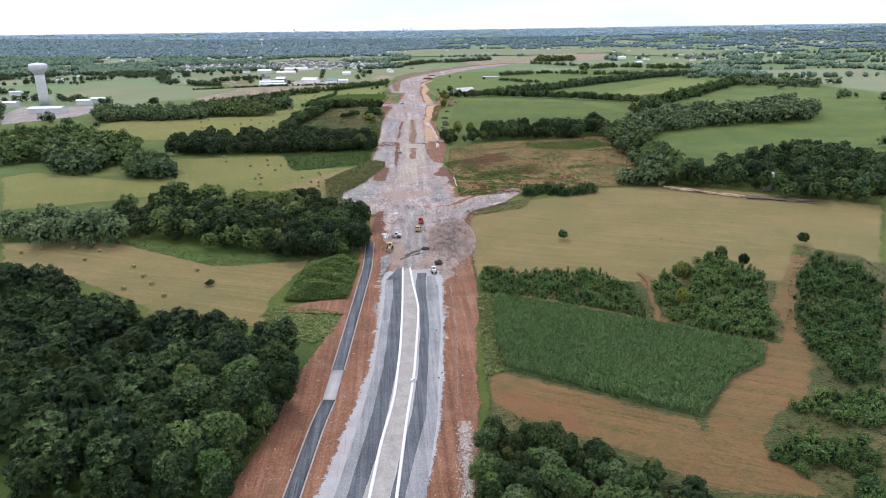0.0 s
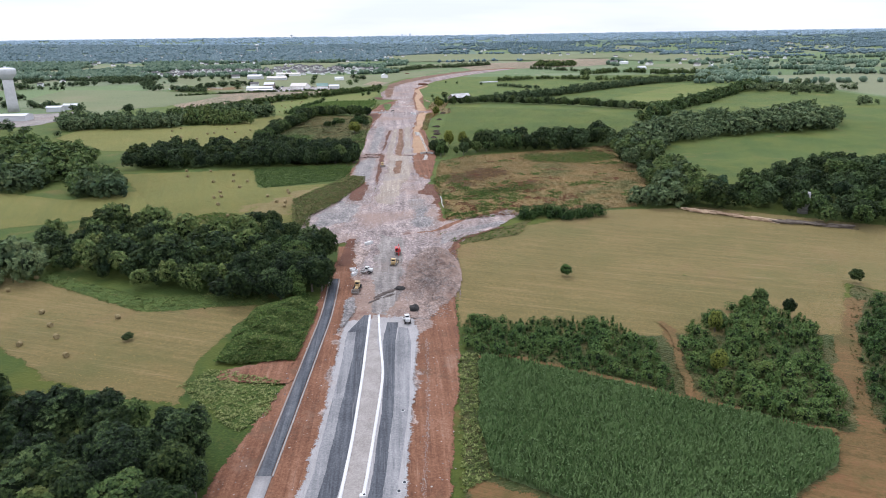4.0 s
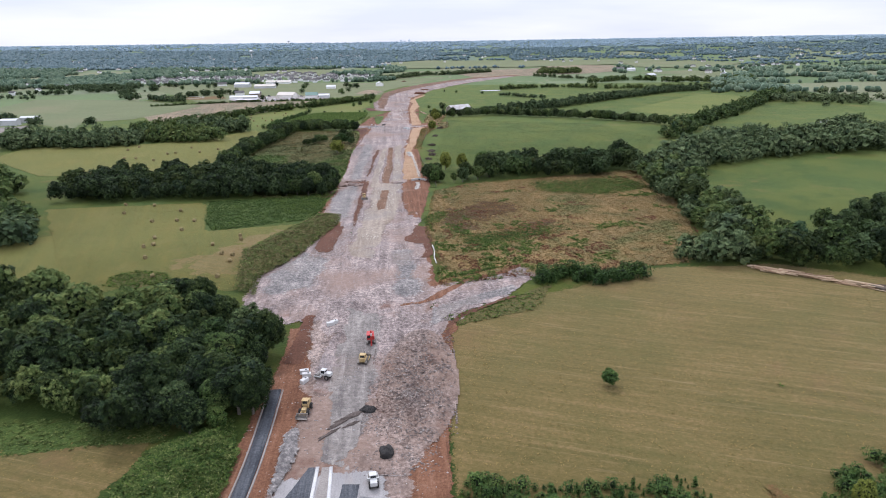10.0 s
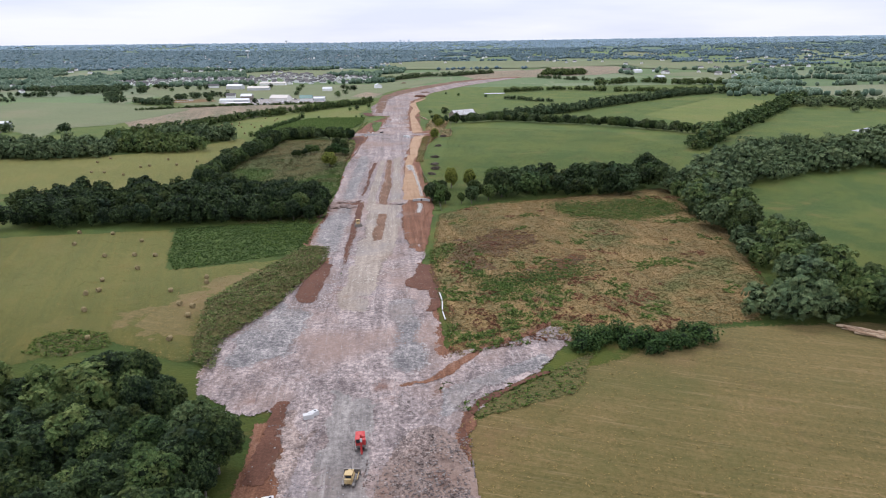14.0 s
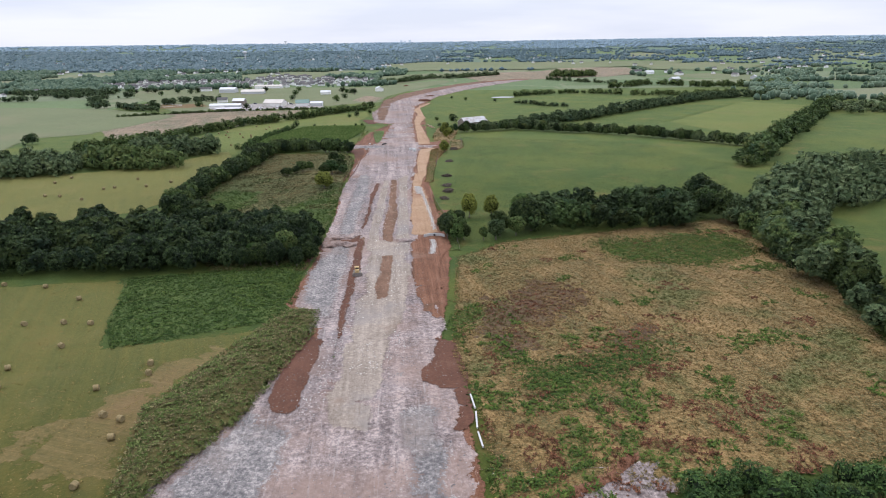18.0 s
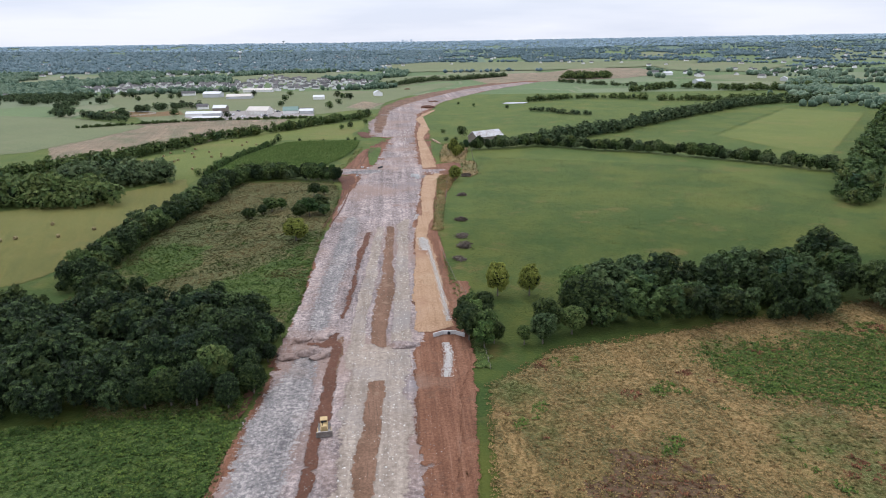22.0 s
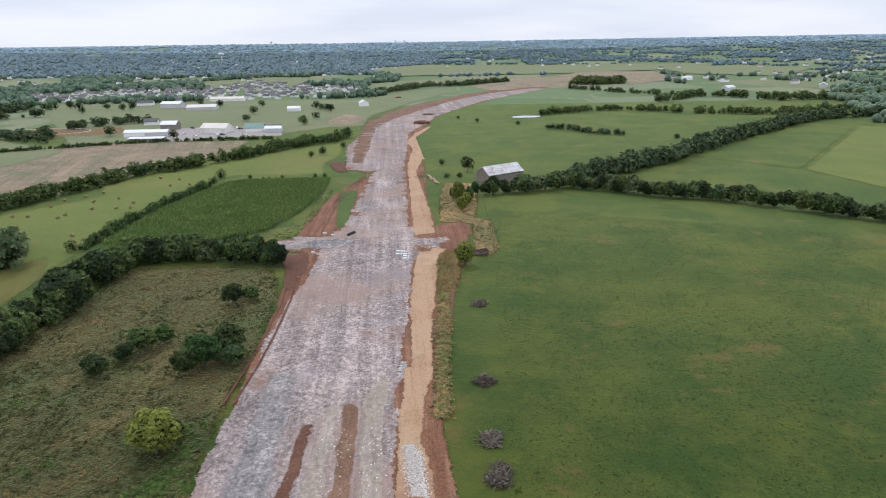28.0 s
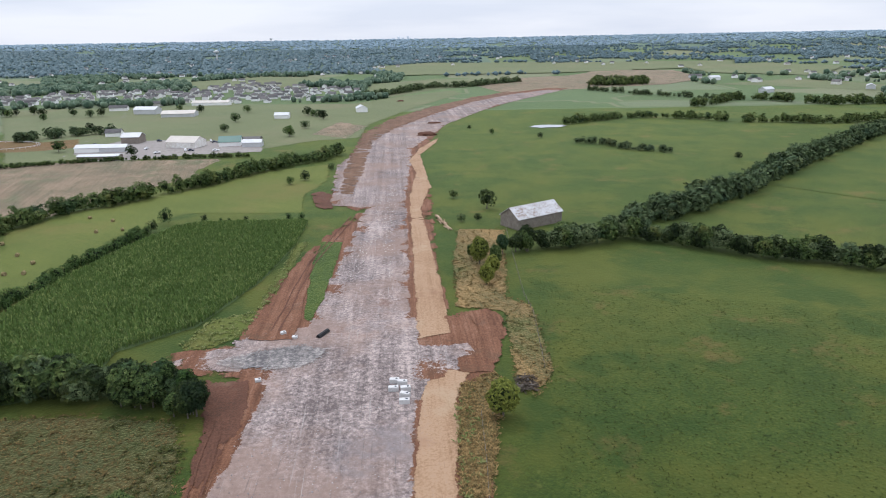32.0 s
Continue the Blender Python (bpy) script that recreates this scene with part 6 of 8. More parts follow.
def far_woods(seed, lo_x, hi_x, lo_y, hi_y, gap, wooded, leaf, label, tall=10, name="far_woodland", wide=(1.1, 1.8), hedges=0.0):
    """Far trees: woods where a slow pattern says so, and rows along the edges of the fields."""
    r = np.random.RandomState(seed)
    n = int((hi_x - lo_x) * (hi_y - lo_y) / gap ** 2)
    xy = np.stack([r.uniform(lo_x, hi_x, n), r.uniform(lo_y, hi_y, n)], 1)
    # only what any view can take in
    xy = xy[np.abs(xy[:, 0]) < 0.72 * xy[:, 1] + 120]
    grow = np.array([noise.noise(Vector((x / 210, y / 330, seed))) + 0.5 * noise.noise(Vector((x / 70, y / 110, seed + 5))) for x, y in xy])
    xy = xy[grow > wooded]
    if hedges:
        m = int((hi_x - lo_x) * (hi_y - lo_y) / 60)
        rows = np.stack([r.uniform(lo_x, hi_x, m), r.uniform(lo_y, hi_y, m)], 1)
        rows = rows[np.abs(rows[:, 0]) < 0.72 * rows[:, 1] + 120]
        edge = field_cells(rows[:, 0], rows[:, 1])[1]
        broken = np.array([noise.noise(Vector((x / 60, y / 60, seed + 9))) for x, y in rows])
        xy = np.concatenate([xy, rows[(edge < hedges) & (broken > -0.22)]])
    keep = np.ones(len(xy), bool)
    for poly in OPEN:
        keep &= ~inside(xy[:, 0], xy[:, 1], poly)
    xy = xy[keep]
    leafed = hi_y < 1600
    v, f, slots = joined(MID if leafed else FAR if hi_y < 2400 else FAREST, xy, tall * (0.6 + 0.8 * r.rand(len(xy))), seed, wide)
    me = mesh_from("foliage", v, f, leaf, False, slots, M["core"]) if leafed else mesh_from("foliage", v, f, leaf, True)
    tagged(new(name, me), label, "woodland", kind="stuff")


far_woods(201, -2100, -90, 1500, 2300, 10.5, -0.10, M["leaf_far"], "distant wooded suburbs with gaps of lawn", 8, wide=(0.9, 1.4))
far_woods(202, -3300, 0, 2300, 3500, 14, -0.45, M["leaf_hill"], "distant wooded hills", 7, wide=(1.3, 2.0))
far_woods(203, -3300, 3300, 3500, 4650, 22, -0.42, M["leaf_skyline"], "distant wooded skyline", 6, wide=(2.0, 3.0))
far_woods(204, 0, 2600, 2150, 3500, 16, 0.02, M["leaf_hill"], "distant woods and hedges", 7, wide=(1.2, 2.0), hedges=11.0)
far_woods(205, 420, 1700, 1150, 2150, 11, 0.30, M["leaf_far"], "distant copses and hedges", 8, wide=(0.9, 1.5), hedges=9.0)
far_woods(206, -1400, -330, 560, 1500, 10, 0.24, M["leaf_m"], "copses behind the hay fields", 8, wide=(0.9, 1.4), hedges=7.0)
far_woods(207, 330, 1100, 420, 1150, 10, 0.30, M["leaf_m"], "copses behind the pastures", 8, wide=(0.9, 1.4), hedges=7.0)

M["roof_grey"] = mat("grey_roof_shingles", [(0.067, 0.065, 0.065), (0.101, 0.097, 0.097), (0.139, 0.130, 0.126)], 0.05, 0.5, bump=0, island=0.5)
M["roof_green"] = mat("green_sheet_roof", [(0.07, 0.14, 0.115), (0.10, 0.19, 0.16)], 0.1, 1.0, rough=0.5, bump=0.01)
M["siding"] = mat("pale_siding", [(0.498, 0.442, 0.386), (0.663, 0.629, 0.575), (0.828, 0.818, 0.796)], 0.02, 0.5, bump=0, island=0.6)
M["metal_white"] = mat("white_sheet_metal", [(0.435, 0.443, 0.449), (0.519, 0.526, 0.532), (0.575, 0.575, 0.575)], 0.1, 1.0, rough=0.55, bump=0.01)
M["metal_rust"] = mat("weathered_tin_roof", [(0.230, 0.158, 0.122), (0.346, 0.317, 0.302), (0.446, 0.439, 0.439), (0.504, 0.504, 0.511)], 0.25, 1.5, rough=0.5, bump=0.02, spread=(0.36, 0.6))
M["brick"] = mat("red_brick_wall", [(0.24, 0.1, 0.07), (0.32, 0.15, 0.1)], 0.5, 3.0)
M["wood_grey"] = mat("weathered_boards", [(0.14, 0.12, 0.1), (0.22, 0.19, 0.16), (0.3, 0.27, 0.23)], 0.6, 4.0)
M["water"] = mat("pond_water", [(0.294, 0.301, 0.294), (0.35, 0.35, 0.336)], 0.05, 0.5, rough=0.12, bump=0)
M["glass_dark"] = mat("dark_glass", [(0.02, 0.025, 0.03), (0.04, 0.045, 0.05)], 0.5, 2.0, rough=0.15, bump=0)


def box(bm, size, at, turn=0, bevel=0.0):
    g = bmesh.ops.create_cube(bm, size=1, matrix=Matrix.Translation(at) @ Matrix.Rotation(turn, 4, "Z") @ Matrix.Diagonal((*size, 1)))
    if bevel:
        bmesh.ops.bevel(bm, geom=list({e for v in g["verts"] for e in v.link_edges}), offset=bevel, segments=2, affect="EDGES", profile=0.6)


def cyl(bm, r0, r1, depth, at, axis="Z", segments=20):
    turn = {"Z": Matrix(), "X": Matrix.Rotation(radians(90), 4, "Y"), "Y": Matrix.Rotation(radians(90), 4, "X")}[axis]
    bmesh.ops.create_cone(bm, cap_ends=True, segments=segments, radius1=r0, radius2=r1, depth=depth, matrix=Matrix.Translation(at) @ turn)


def gable(bm, w, d, z, rise, over=0.5, thick=0.25):
    """Two roof slopes with thickness, ridge along x."""
    x, y = w / 2 + over, d / 2 + over
    drop = rise * over / (d / 2)
    a = [bm.verts.new(c) for c in ((-x, -y, z - drop), (x, -y, z - drop), (x, 0, z + rise), (-x, 0, z + rise), (-x, y, z - drop), (x, y, z - drop))]
    b = [bm.verts.new(v.co + Vector((0, 0, thick))) for v in a]
    for q in ((0, 1, 2, 3), (3, 2, 5, 4)):
        bm.faces.new([a[i] for i in reversed(q)])
        bm.faces.new([b[i] for i in q])
    ring = (0, 1, 2, 5, 4, 3)
    for i, j in zip(ring, ring[1:] + ring[:1]):
        bm.faces.new((a[i], a[j], b[j], b[i]))


def gable_walls(bm, w, d, z, rise):
    box(bm, (w, d, z), (0, 0, z / 2))
    for s in (-1, 1):
        x = s * (w / 2 - 0.05)
        a = [bm.verts.new(c) for c in ((x, -d / 2, z), (x, d / 2, z), (x, 0, z + rise))]
        b = [bm.verts.new(v.co - Vector((s * 0.2, 0, 0))) for v in a]
        bm.faces.new(a), bm.faces.new(b[::-1])
        for i in range(3):
            bm.faces.new((a[i], b[i], b[(i + 1) % 3], a[(i + 1) % 3]))


def building(name, w, d, z, rise, wall, roof, label, category, place=None):
    ob = new(name)
    bm = bmesh.new()
    gable_walls(bm, w, d, z, rise)
    part("wall", bm, wall, ob)
    bm = bmesh.new()
    gable(bm, w, d, z, rise)
    part("roof", bm, roof, ob)
    if place:
        ob.matrix_basis = pose(place[0], place[1], up(*place[:2]) - 0.1, 0, 0, place[2])
    return tagged(ob, label, category)


rh = np.random.RandomState(5)
homes = [building("house", w, d, z, h, M["siding"], M["roof_grey"], "suburban house with pale siding and grey roof", "house") for w, d, z, h in ((12, 9, 4.0, 2.6), (10, 9, 5.0, 2.8), (14, 9, 3.2, 2.8))]
spots = list(np.random.RandomState(4).permutation(spread_in(AT["suburb"], 20, 9)))[:230]
for sx, sy, n, dx, dy in ((-1000, 2400, 14, 500, 300), (-150, 2900, 12, 350, 120), (-900, 1500, 12, 250, 200), (-450, 1950, 8, 120, 160), (760, 1950, 20, 240, 150), (-800, 2150, 40, 650, 250), (-500, 2750, 34, 600, 350), (900, 2600, 24, 600, 300)):
    spots += [(sx + rh.uniform(-dx, dx), sy + rh.uniform(-dy, dy)) for _ in range(n)]
for i, (x, y) in enumerate(spots):
    m = pose(x, y, up(x, y) - 0.1 + min(1.6, max(0, (y - 1800) / 200)), 0, 0, rh.choice((0, 90)) + rh.uniform(-15, 15)) @ Matrix.Scale(0.95, 4)
    if i < 3:
        homes[i].matrix_basis = m
    else:
        copy_thing(homes[i % 3], m)
for h in list(scene.objects):
    if h.name.startswith("house"):
        h["group"] = "houses of the suburb"

# width, depth, height to the eaves, rise of the roof, wall, roof, turn
FARM = ((21, 12, 4, 2, "siding", "metal_white", 4), (21, 11, 4, 2, "metal_white", "metal_white", 4), (31, 9, 3, 1, "wood_grey", "metal_white", 2), (16, 14, 6, 3, "wood_grey", "metal_white", 0), (27, 18, 5, 4, "siding", "metal_tan", -12),
        (18, 13, 4, 4, "siding", "roof_green", 8), (16, 9, 4, 2, "metal_white", "metal_white", 0), (22, 9, 3, 1.5, "wood_grey", "roof_grey", 0), (29, 15, 6, 3, "metal_white", "metal_white", -8), (38, 20, 4, 3, "metal_white", "metal_tan", 5),
        (22, 12, 4, 3, "siding", "roof_grey", 12), (26, 12, 4, 2, "siding", "roof_grey", 0), (52, 12, 4, 2.5, "siding", "metal_tan", -4), (14, 10, 4, 3, "siding", "roof_grey", 10), (16, 10, 4, 2.5, "siding", "metal_white", 0))
FARM_LOOK = {"metal_white": "long farm building with a white metal roof", "metal_tan": "broad hall with a pale tan roof", "roof_green": "farm building with a green sheet roof", "roof_grey": "farm building with a grey shingle roof"}
M["metal_tan"] = mat("pale_tan_roof", [(0.40, 0.36, 0.32), (0.48, 0.44, 0.39), (0.55, 0.51, 0.46)], 0.1, 1.0, rough=0.6, bump=0.01)
for (x, y), (w, d, z, h, wall, roof, turn) in zip(AT["farm"], FARM):
    building("farm_building", w, d, z, h, M[wall], M[roof], FARM_LOOK[roof], "farm building", (x, y, turn))
for i, (x, y) in enumerate(AT["farm_r"]):
    building("farm_building", 22 - i, 12, 5, 3, M["metal_white" if i % 2 == 0 else "siding"], M["metal_white" if i % 3 else "roof_grey"], "white farm building among distant trees", "farm building", (x, y, 15 * i))
for i, (x, y) in enumerate(AT["sheds"] + AT["warehouse"]):
    big = i == len(AT["sheds"])
    building("warehouse", 36 if big else 17, 16 if big else 9, 5.5, 1.5, M["metal_white"], M["metal_white"], "white metal warehouse with a low roof", "warehouse", (x, y, 3))

# old barn by the pasture corner
(bx, by), (mx2, my2), (ex, ey) = AT["barn"]
barn = building("barn", 27, 13, 5.5, 4.2, M["wood_grey"], M["metal_rust"], "old barn with a rusty tin roof beside a hedge", "barn", (32, 936, 34))
for dx in (-8, 0, 8):
    bm = bmesh.new()
    box(bm, (3.4, 0.12, 3.6), (dx, -6.55, 1.8))
    part("door", bm, M["wood_grey"], barn)

# water tower: fluted shaft, flared neck and bowl
tx, ty = AT["tower"][0]
tower = tagged(new("water_tower"), "tall white water tower with a broad bowl", "water tower")
tower.matrix_basis = pose(tx, ty, up(tx, ty))


def turned(profile, segments=32):
    bm = bmesh.new()
    rings = [[bm.verts.new((r * math.cos(2 * math.pi * i / segments), r * math.sin(2 * math.pi * i / segments), z)) for i in range(segments)] for r, z in profile]
    for a, b in zip(rings, rings[1:]):
        for i in range(segments):
            bm.faces.new((a[i], a[(i + 1) % segments], b[(i + 1) % segments], b[i]))
    bm.faces.new(rings[-1])
    bm.faces.new(rings[0][::-1])
    for f in bm.faces:
        f.smooth = len(f.verts) == 4
    return bm


part("shaft", turned(((6.3, -1), (6.0, 10), (5.7, 28), (5.7, 38))), M["concrete"], tower)
part("bowl", turned(((6.0, 38), (7, 40), (9.8, 43.2), (10.6, 44.6), (10.8, 48.8), (10.3, 50.2), (7.3, 51.2), (3, 51.7), (0.4, 51.9))), M["metal_white"], tower)
part("hatch", turned(((1.2, 51.5), (1.2, 53), (0.3, 53.2))), M["metal_white"], tower)
for name, x, y, h, r in (("water_tower", -748, 2939, 34, 9), ("water_tower", -890, 4300, 26, 8)):
    ob = tagged(new(name), "distant white water tower above the trees", "water tower")
    ob.matrix_basis = pose(x, y, up(x, y))
    part("shaft", turned(((r * 0.3, -1), (r * 0.28, h * 0.75)), 14), M["metal_white"], ob)
    part("bowl", turned(((r * 0.3, h * 0.72), (r, h * 0.82), (r, h * 0.95), (r * 0.5, h), (0.3, h + 1)), 16), M["metal_white"], ob)
# whitened blue-grey: skyline haze is put into the blocks' colour
M["tower_haze"] = mat("hazy_concrete_blocks", [(0.650, 0.699, 0.764), (0.812, 0.861, 0.926)], 0.02, 0.3, bump=0)
for i, (dx, h) in enumerate(((0, 26), (28, 40), (52, 30), (80, 44), (-60, 22), (120, 20))):
    bm = bmesh.new()
    box(bm, (14, 14, h * 0.45 + 16), (0, 0, h * 0.22 - 8), 0, 1.0)
    ob = new("office_tower")
    part("block", bm, M["tower_haze"], ob)
    x, y = -265 + dx, 4560
    ob.matrix_basis = pose(x, y, up(x, y))
    tagged(ob, "office tower on the far skyline", "building", "city skyline")

for key, label in (("pond_a", "pale still farm pond"), ("pond_b", "pale still farm pond among hedges")):
    zone("pond", AT[key], M["water"], label, "water", 0.8)
silo = tagged(new("silo"), "pale concrete stave silo among trees", "silo")
silo.matrix_basis = pose(185, 371, up(185, 371))
part("barrel", turned(((2.5, -0.5), (2.5, 10.2), (2.3, 10.3)), 28), M["gravel"], silo)
for k in range(6):
    bm = bmesh.new()
    cyl(bm, 2.54, 2.54, 0.1, (0, 0, 1.2 + 1.7 * k), segments=28)
    part("hoop", bm, M["metal_rust"], silo)

# ---- small growth and loose stone ----


def scatter(kinds, xy, size, seed, lift=0.0, wide=(0.8, 1.3), sink=None):
    """Corners and faces of many small copies of a few shapes, strewn over the land."""
    r = np.random.RandomState(seed)
    n = len(xy)
    z = land(xy[:, 0], xy[:, 1]) + top_of(xy) + lift + (bank_top(*sink, xy) if sink else 0)
    pick = r.randint(len(kinds), size=n)
    s = size[0] + (size[1] - size[0]) * r.rand(n) ** 1.6
    a = r.rand(n) * 6.283
    vs, fs, off = [], [], 0
    for k, (v, f) in enumerate(kinds):
        m = pick == k
        c, d, ss, w = np.cos(a[m])[:, None], np.sin(a[m])[:, None], s[m][:, None], (wide[0] + (wide[1] - wide[0]) * r.rand(m.sum()))[:, None]
        X = (v[:, 0] * c - v[:, 1] * d) * ss * w + xy[m, 0][:, None]
        Y = (v[:, 0] * d + v[:, 1] * c) * ss * w + xy[m, 1][:, None]
        Z = v[:, 2] * ss + z[m][:, None]
        vs.append(np.stack([X, Y, Z], -1).reshape(-1, 3))
        fs.append((f[None] + (np.arange(m.sum()) * len(v))[:, None, None] + off).reshape(-1, f.shape[1]))
        off += m.sum() * len(v)
    return np.concatenate(vs), np.concatenate(fs)


def tuft_shape(seed, blades, spread, high=0.45):
    r = np.random.RandomState(seed)
    v = []
    for _ in range(blades):
        a, lean = r.rand() * 6.283, 0.3 + spread * r.rand()
        o = np.array([r.randn() * 0.22, r.randn() * 0.22, 0])
        d = np.array([math.cos(a), math.sin(a), 0])
        p = np.array([-d[1], d[0], 0]) * (0.10 + 0.09 * r.rand())
        mid, tip = o + d * lean * 0.5 + (0, 0, high * (0.5 + 0.3 * r.rand())), o + d * lean + (0, 0, high * (0.6 + 0.5 * r.rand()))
        v += [o - p * 0.5, mid - p, tip, mid + p]
    return np.array(v), np.arange(4 * blades).reshape(-1, 4)


def rock_shape(seed):
    r = np.random.RandomState(seed)
    v = np.array([(1, 0, 0), (0, 1, 0), (-1, 0, 0), (0, -1, 0), (0.2, 0.1, 0.8), (0, 0, -0.4)], float) * (0.65 + 0.6 * r.rand(6, 1)) + 0.12 * r.randn(6, 3)
    f = np.array([(0, 1, 4), (1, 2, 4), (2, 3, 4), (3, 0, 4), (1, 0, 5), (2, 1, 5), (3, 2, 5), (0, 3, 5)])
    return v * (0.5, 0.5, 0.2), f


TUFTS = [tuft_shape(k, 7, 0.7, 0.55) for k in range(6)]
ROCKS = [rock_shape(k) for k in range(8)]


def strewn(poly, n, seed, holes=()):
    p = np.array(poly, float)
    r = np.random.RandomState(seed)
    xy = np.stack([r.uniform(p[:, 0].min(), p[:, 0].max(), n), r.uniform(p[:, 1].min(), p[:, 1].max(), n)], 1)
    keep = inside(xy[:, 0], xy[:, 1], poly)
    for h in holes:
        keep &= ~inside(xy[:, 0], xy[:, 1], h)
    return xy[keep]


def growth(key, n, size, surface, name, label, holes=()):
    xy = strewn(ZONES[key], n, sum(map(ord, key)), [ZONES[h] for h in holes])
    if key in ("weeds_r_g1", "weeds_r_g2", "weeds_r_red1", "weeds_r_red2"):
        xy = xy + np.random.RandomState(n).standard_t(2.5, xy.shape) * 2.2
    v, f = scatter(TUFTS, xy, size, n)
    tagged(new(name, mesh_from(name, v, f, M[surface])), label, "weeds", kind="stuff")


M["stalk"] = mat("dry_bank_stalks", [(0.090, 0.081, 0.034), (0.150, 0.124, 0.054), (0.240, 0.195, 0.096)], 0.05, 0.5, bump=0, island=0.6)
M["straw"] = mat("dry_stalks", [(0.1022, 0.07774, 0.027), (0.1837, 0.124, 0.046), (0.2952, 0.1949, 0.081)], 0.05, 0.5, bump=0, island=0.6, tint=(((0.04644, 0.06691, 0.014), 0.03, 0.52, 0.64),))
M["herb"] = mat("green_herbs", [(0.02444, 0.05039, 0.008096), (0.04765, 0.08713, 0.01316), (0.09041, 0.1269, 0.02226)], 0.08, 0.5, bump=0, island=0.6)
M["herb_pale"] = mat("pale_tall_grass", [(0.066, 0.093, 0.021), (0.118, 0.145, 0.039), (0.197, 0.211, 0.079)], 0.08, 0.5, bump=0, island=0.6)
M["dock"] = mat("rusty_dock", [(0.07244, 0.03496, 0.01557), (0.1386, 0.05428, 0.02785), (0.2058, 0.0874, 0.04507)], 0.08, 0.5, bump=0, island=0.6)
M["meadow"] = mat("rough_meadow", [(0.0215, 0.03423, 0.006613), (0.0463, 0.05095, 0.01029), (0.0934, 0.07086, 0.02131)], 0.05, 0.5, bump=0, island=0.6, tint=(((0.03141, 0.04856, 0.007349), 0.025, 0.48, 0.6),))
GREENS = ("weeds_r_g1", "weeds_r_g2", "weeds_r_g3", "weeds_r_red1", "weeds_r_red2")
growth("verge_r3", 1800, (0.4, 1.0), "straw", "dry_weeds", "dry weeds round the turnout")
growth("verge_r4", 1500, (0.4, 1.0), "straw", "dry_weeds", "dry pale grass along the fence")
growth("verge_r2", 1200, (0.3, 0.8), "straw", "dry_weeds", "dry pale grass along the fence")
growth("rough_r", 16000, (0.3, 0.9), "meadow", "rough_grass", "rough grass round the thickets", ("corn_r", "tracks_r", "hay_r"))
field = strewn(ZONES["weeds_r"], 50000, 41)
kind_at = np.array([(noise.noise(Vector((x / 13, y / 16, 3))) + 0.6 * noise.noise(Vector((x / 4, y / 5, 9))), noise.noise(Vector((x / 17, y / 14, 21))) + 0.6 * noise.noise(Vector((x / 4, y / 5, 30)))) for x, y in field])
mid = np.exp(-((field[:, 0] - 36) / 44) ** 2 - ((field[:, 1] - 385) / 48) ** 2)
green_at = kind_at[:, 0] > 0.46 - 0.40 * mid
rust_at = ~green_at & (kind_at[:, 1] > 0.56 - 0.58 * mid)
for mask, size, surface, label in ((green_at, (0.4, 1.25), "herb", "lush green weeds in patches"), (rust_at, (0.35, 1.1), "dock", "rusty brown dock stems in patches"), (~green_at & ~rust_at, (0.3, 0.8), "straw", "dry tan weed stalks")):
    v, f = scatter(TUFTS, field[mask], size, 42)
    tagged(new("field_weeds", mesh_from("field_weeds", v, f, M[surface])), label, "weeds", kind="stuff")
for key, n in (("weeds_r_g1", 4500), ("weeds_r_g2", 2500), ("weeds_r_g3", 900), ("weeds_r_g4", 700), ("weeds_l3", 6000), ("weeds_l8", 700), ("weeds_l1", 3000), ("weeds_l2", 1300), 
               ("grass_strip", 1200), ("verge_r", 900), ("verge_r2", 350), ("weeds_corn", 1200), ("weeds_cor", 500)):
    growth(key, int(n * 1.4), (0.4, 1.1), "herb_pale" if key in ("verge_r2", "verge_r", "weeds_l1", "weeds_l2", "weeds_corn") else "herb", "green_weeds", "lush green weeds")
for key, n in (("weeds_r_red1", 1500), ("weeds_r_red2", 900)):
    growth(key, n, (0.4, 1.0), "dock", "dock_weeds", "rusty brown dock stems")
growth("weedstrip_r", 900, (0.4, 1.1), "herb_pale", "rough_grass", "rough meadow grass")
meadow = strewn(ZONES["scrub_l"], 26000, 51)
lush = np.array([noise.noise(Vector((x / 15, y / 12, 5))) + 0.5 * noise.noise(Vector((x / 4, y / 5, 12))) for x, y in meadow])
lush += np.where(inside(meadow[:, 0], meadow[:, 1], ZONES["scrub_l_green"]) | inside(meadow[:, 0], meadow[:, 1], ZONES["scrub_l_g2"]), 0.75, 0.0) - np.clip((meadow[:, 1] - 600) / 320, -0.1, 0.42)
for mask, size, surface, label in ((lush > 0.36, (0.4, 1.15), "herb", "green weeds in the scrub meadow"), ((lush > -0.22) & (lush <= 0.36), (0.4, 1.0), "meadow", "rough olive meadow grass"), (lush <= -0.22, (0.35, 0.8), "straw", "dry tan meadow grass")):
    v, f = scatter(TUFTS, meadow[mask], size, 52)
    tagged(new("rough_grass", mesh_from("rough_grass", v, f, M[surface])), label, "weeds", kind="stuff")
for key, n, which, surface, label in (("mound_l1", 2300, 0, "herb_pale", "tall pale weeds on the spoil mound"), ("mound_l1", 2600, 0, "herb", "tall green weeds on the spoil mound"), ("mound_l2", 2600, 1, "herb_pale", "tall brown-green weeds on the spoil bank")):
    v, f = scatter(TUFTS, strewn(ZONES[key], n * 2, 77), (0.4, 1.1), 78, 0.1, (0.8, 1.3), BANKS[(0, 2)[which]])
    tagged(new("bank_weeds", mesh_from("bank_weeds", v, f, M[surface])), label, "weeds", kind="stuff")

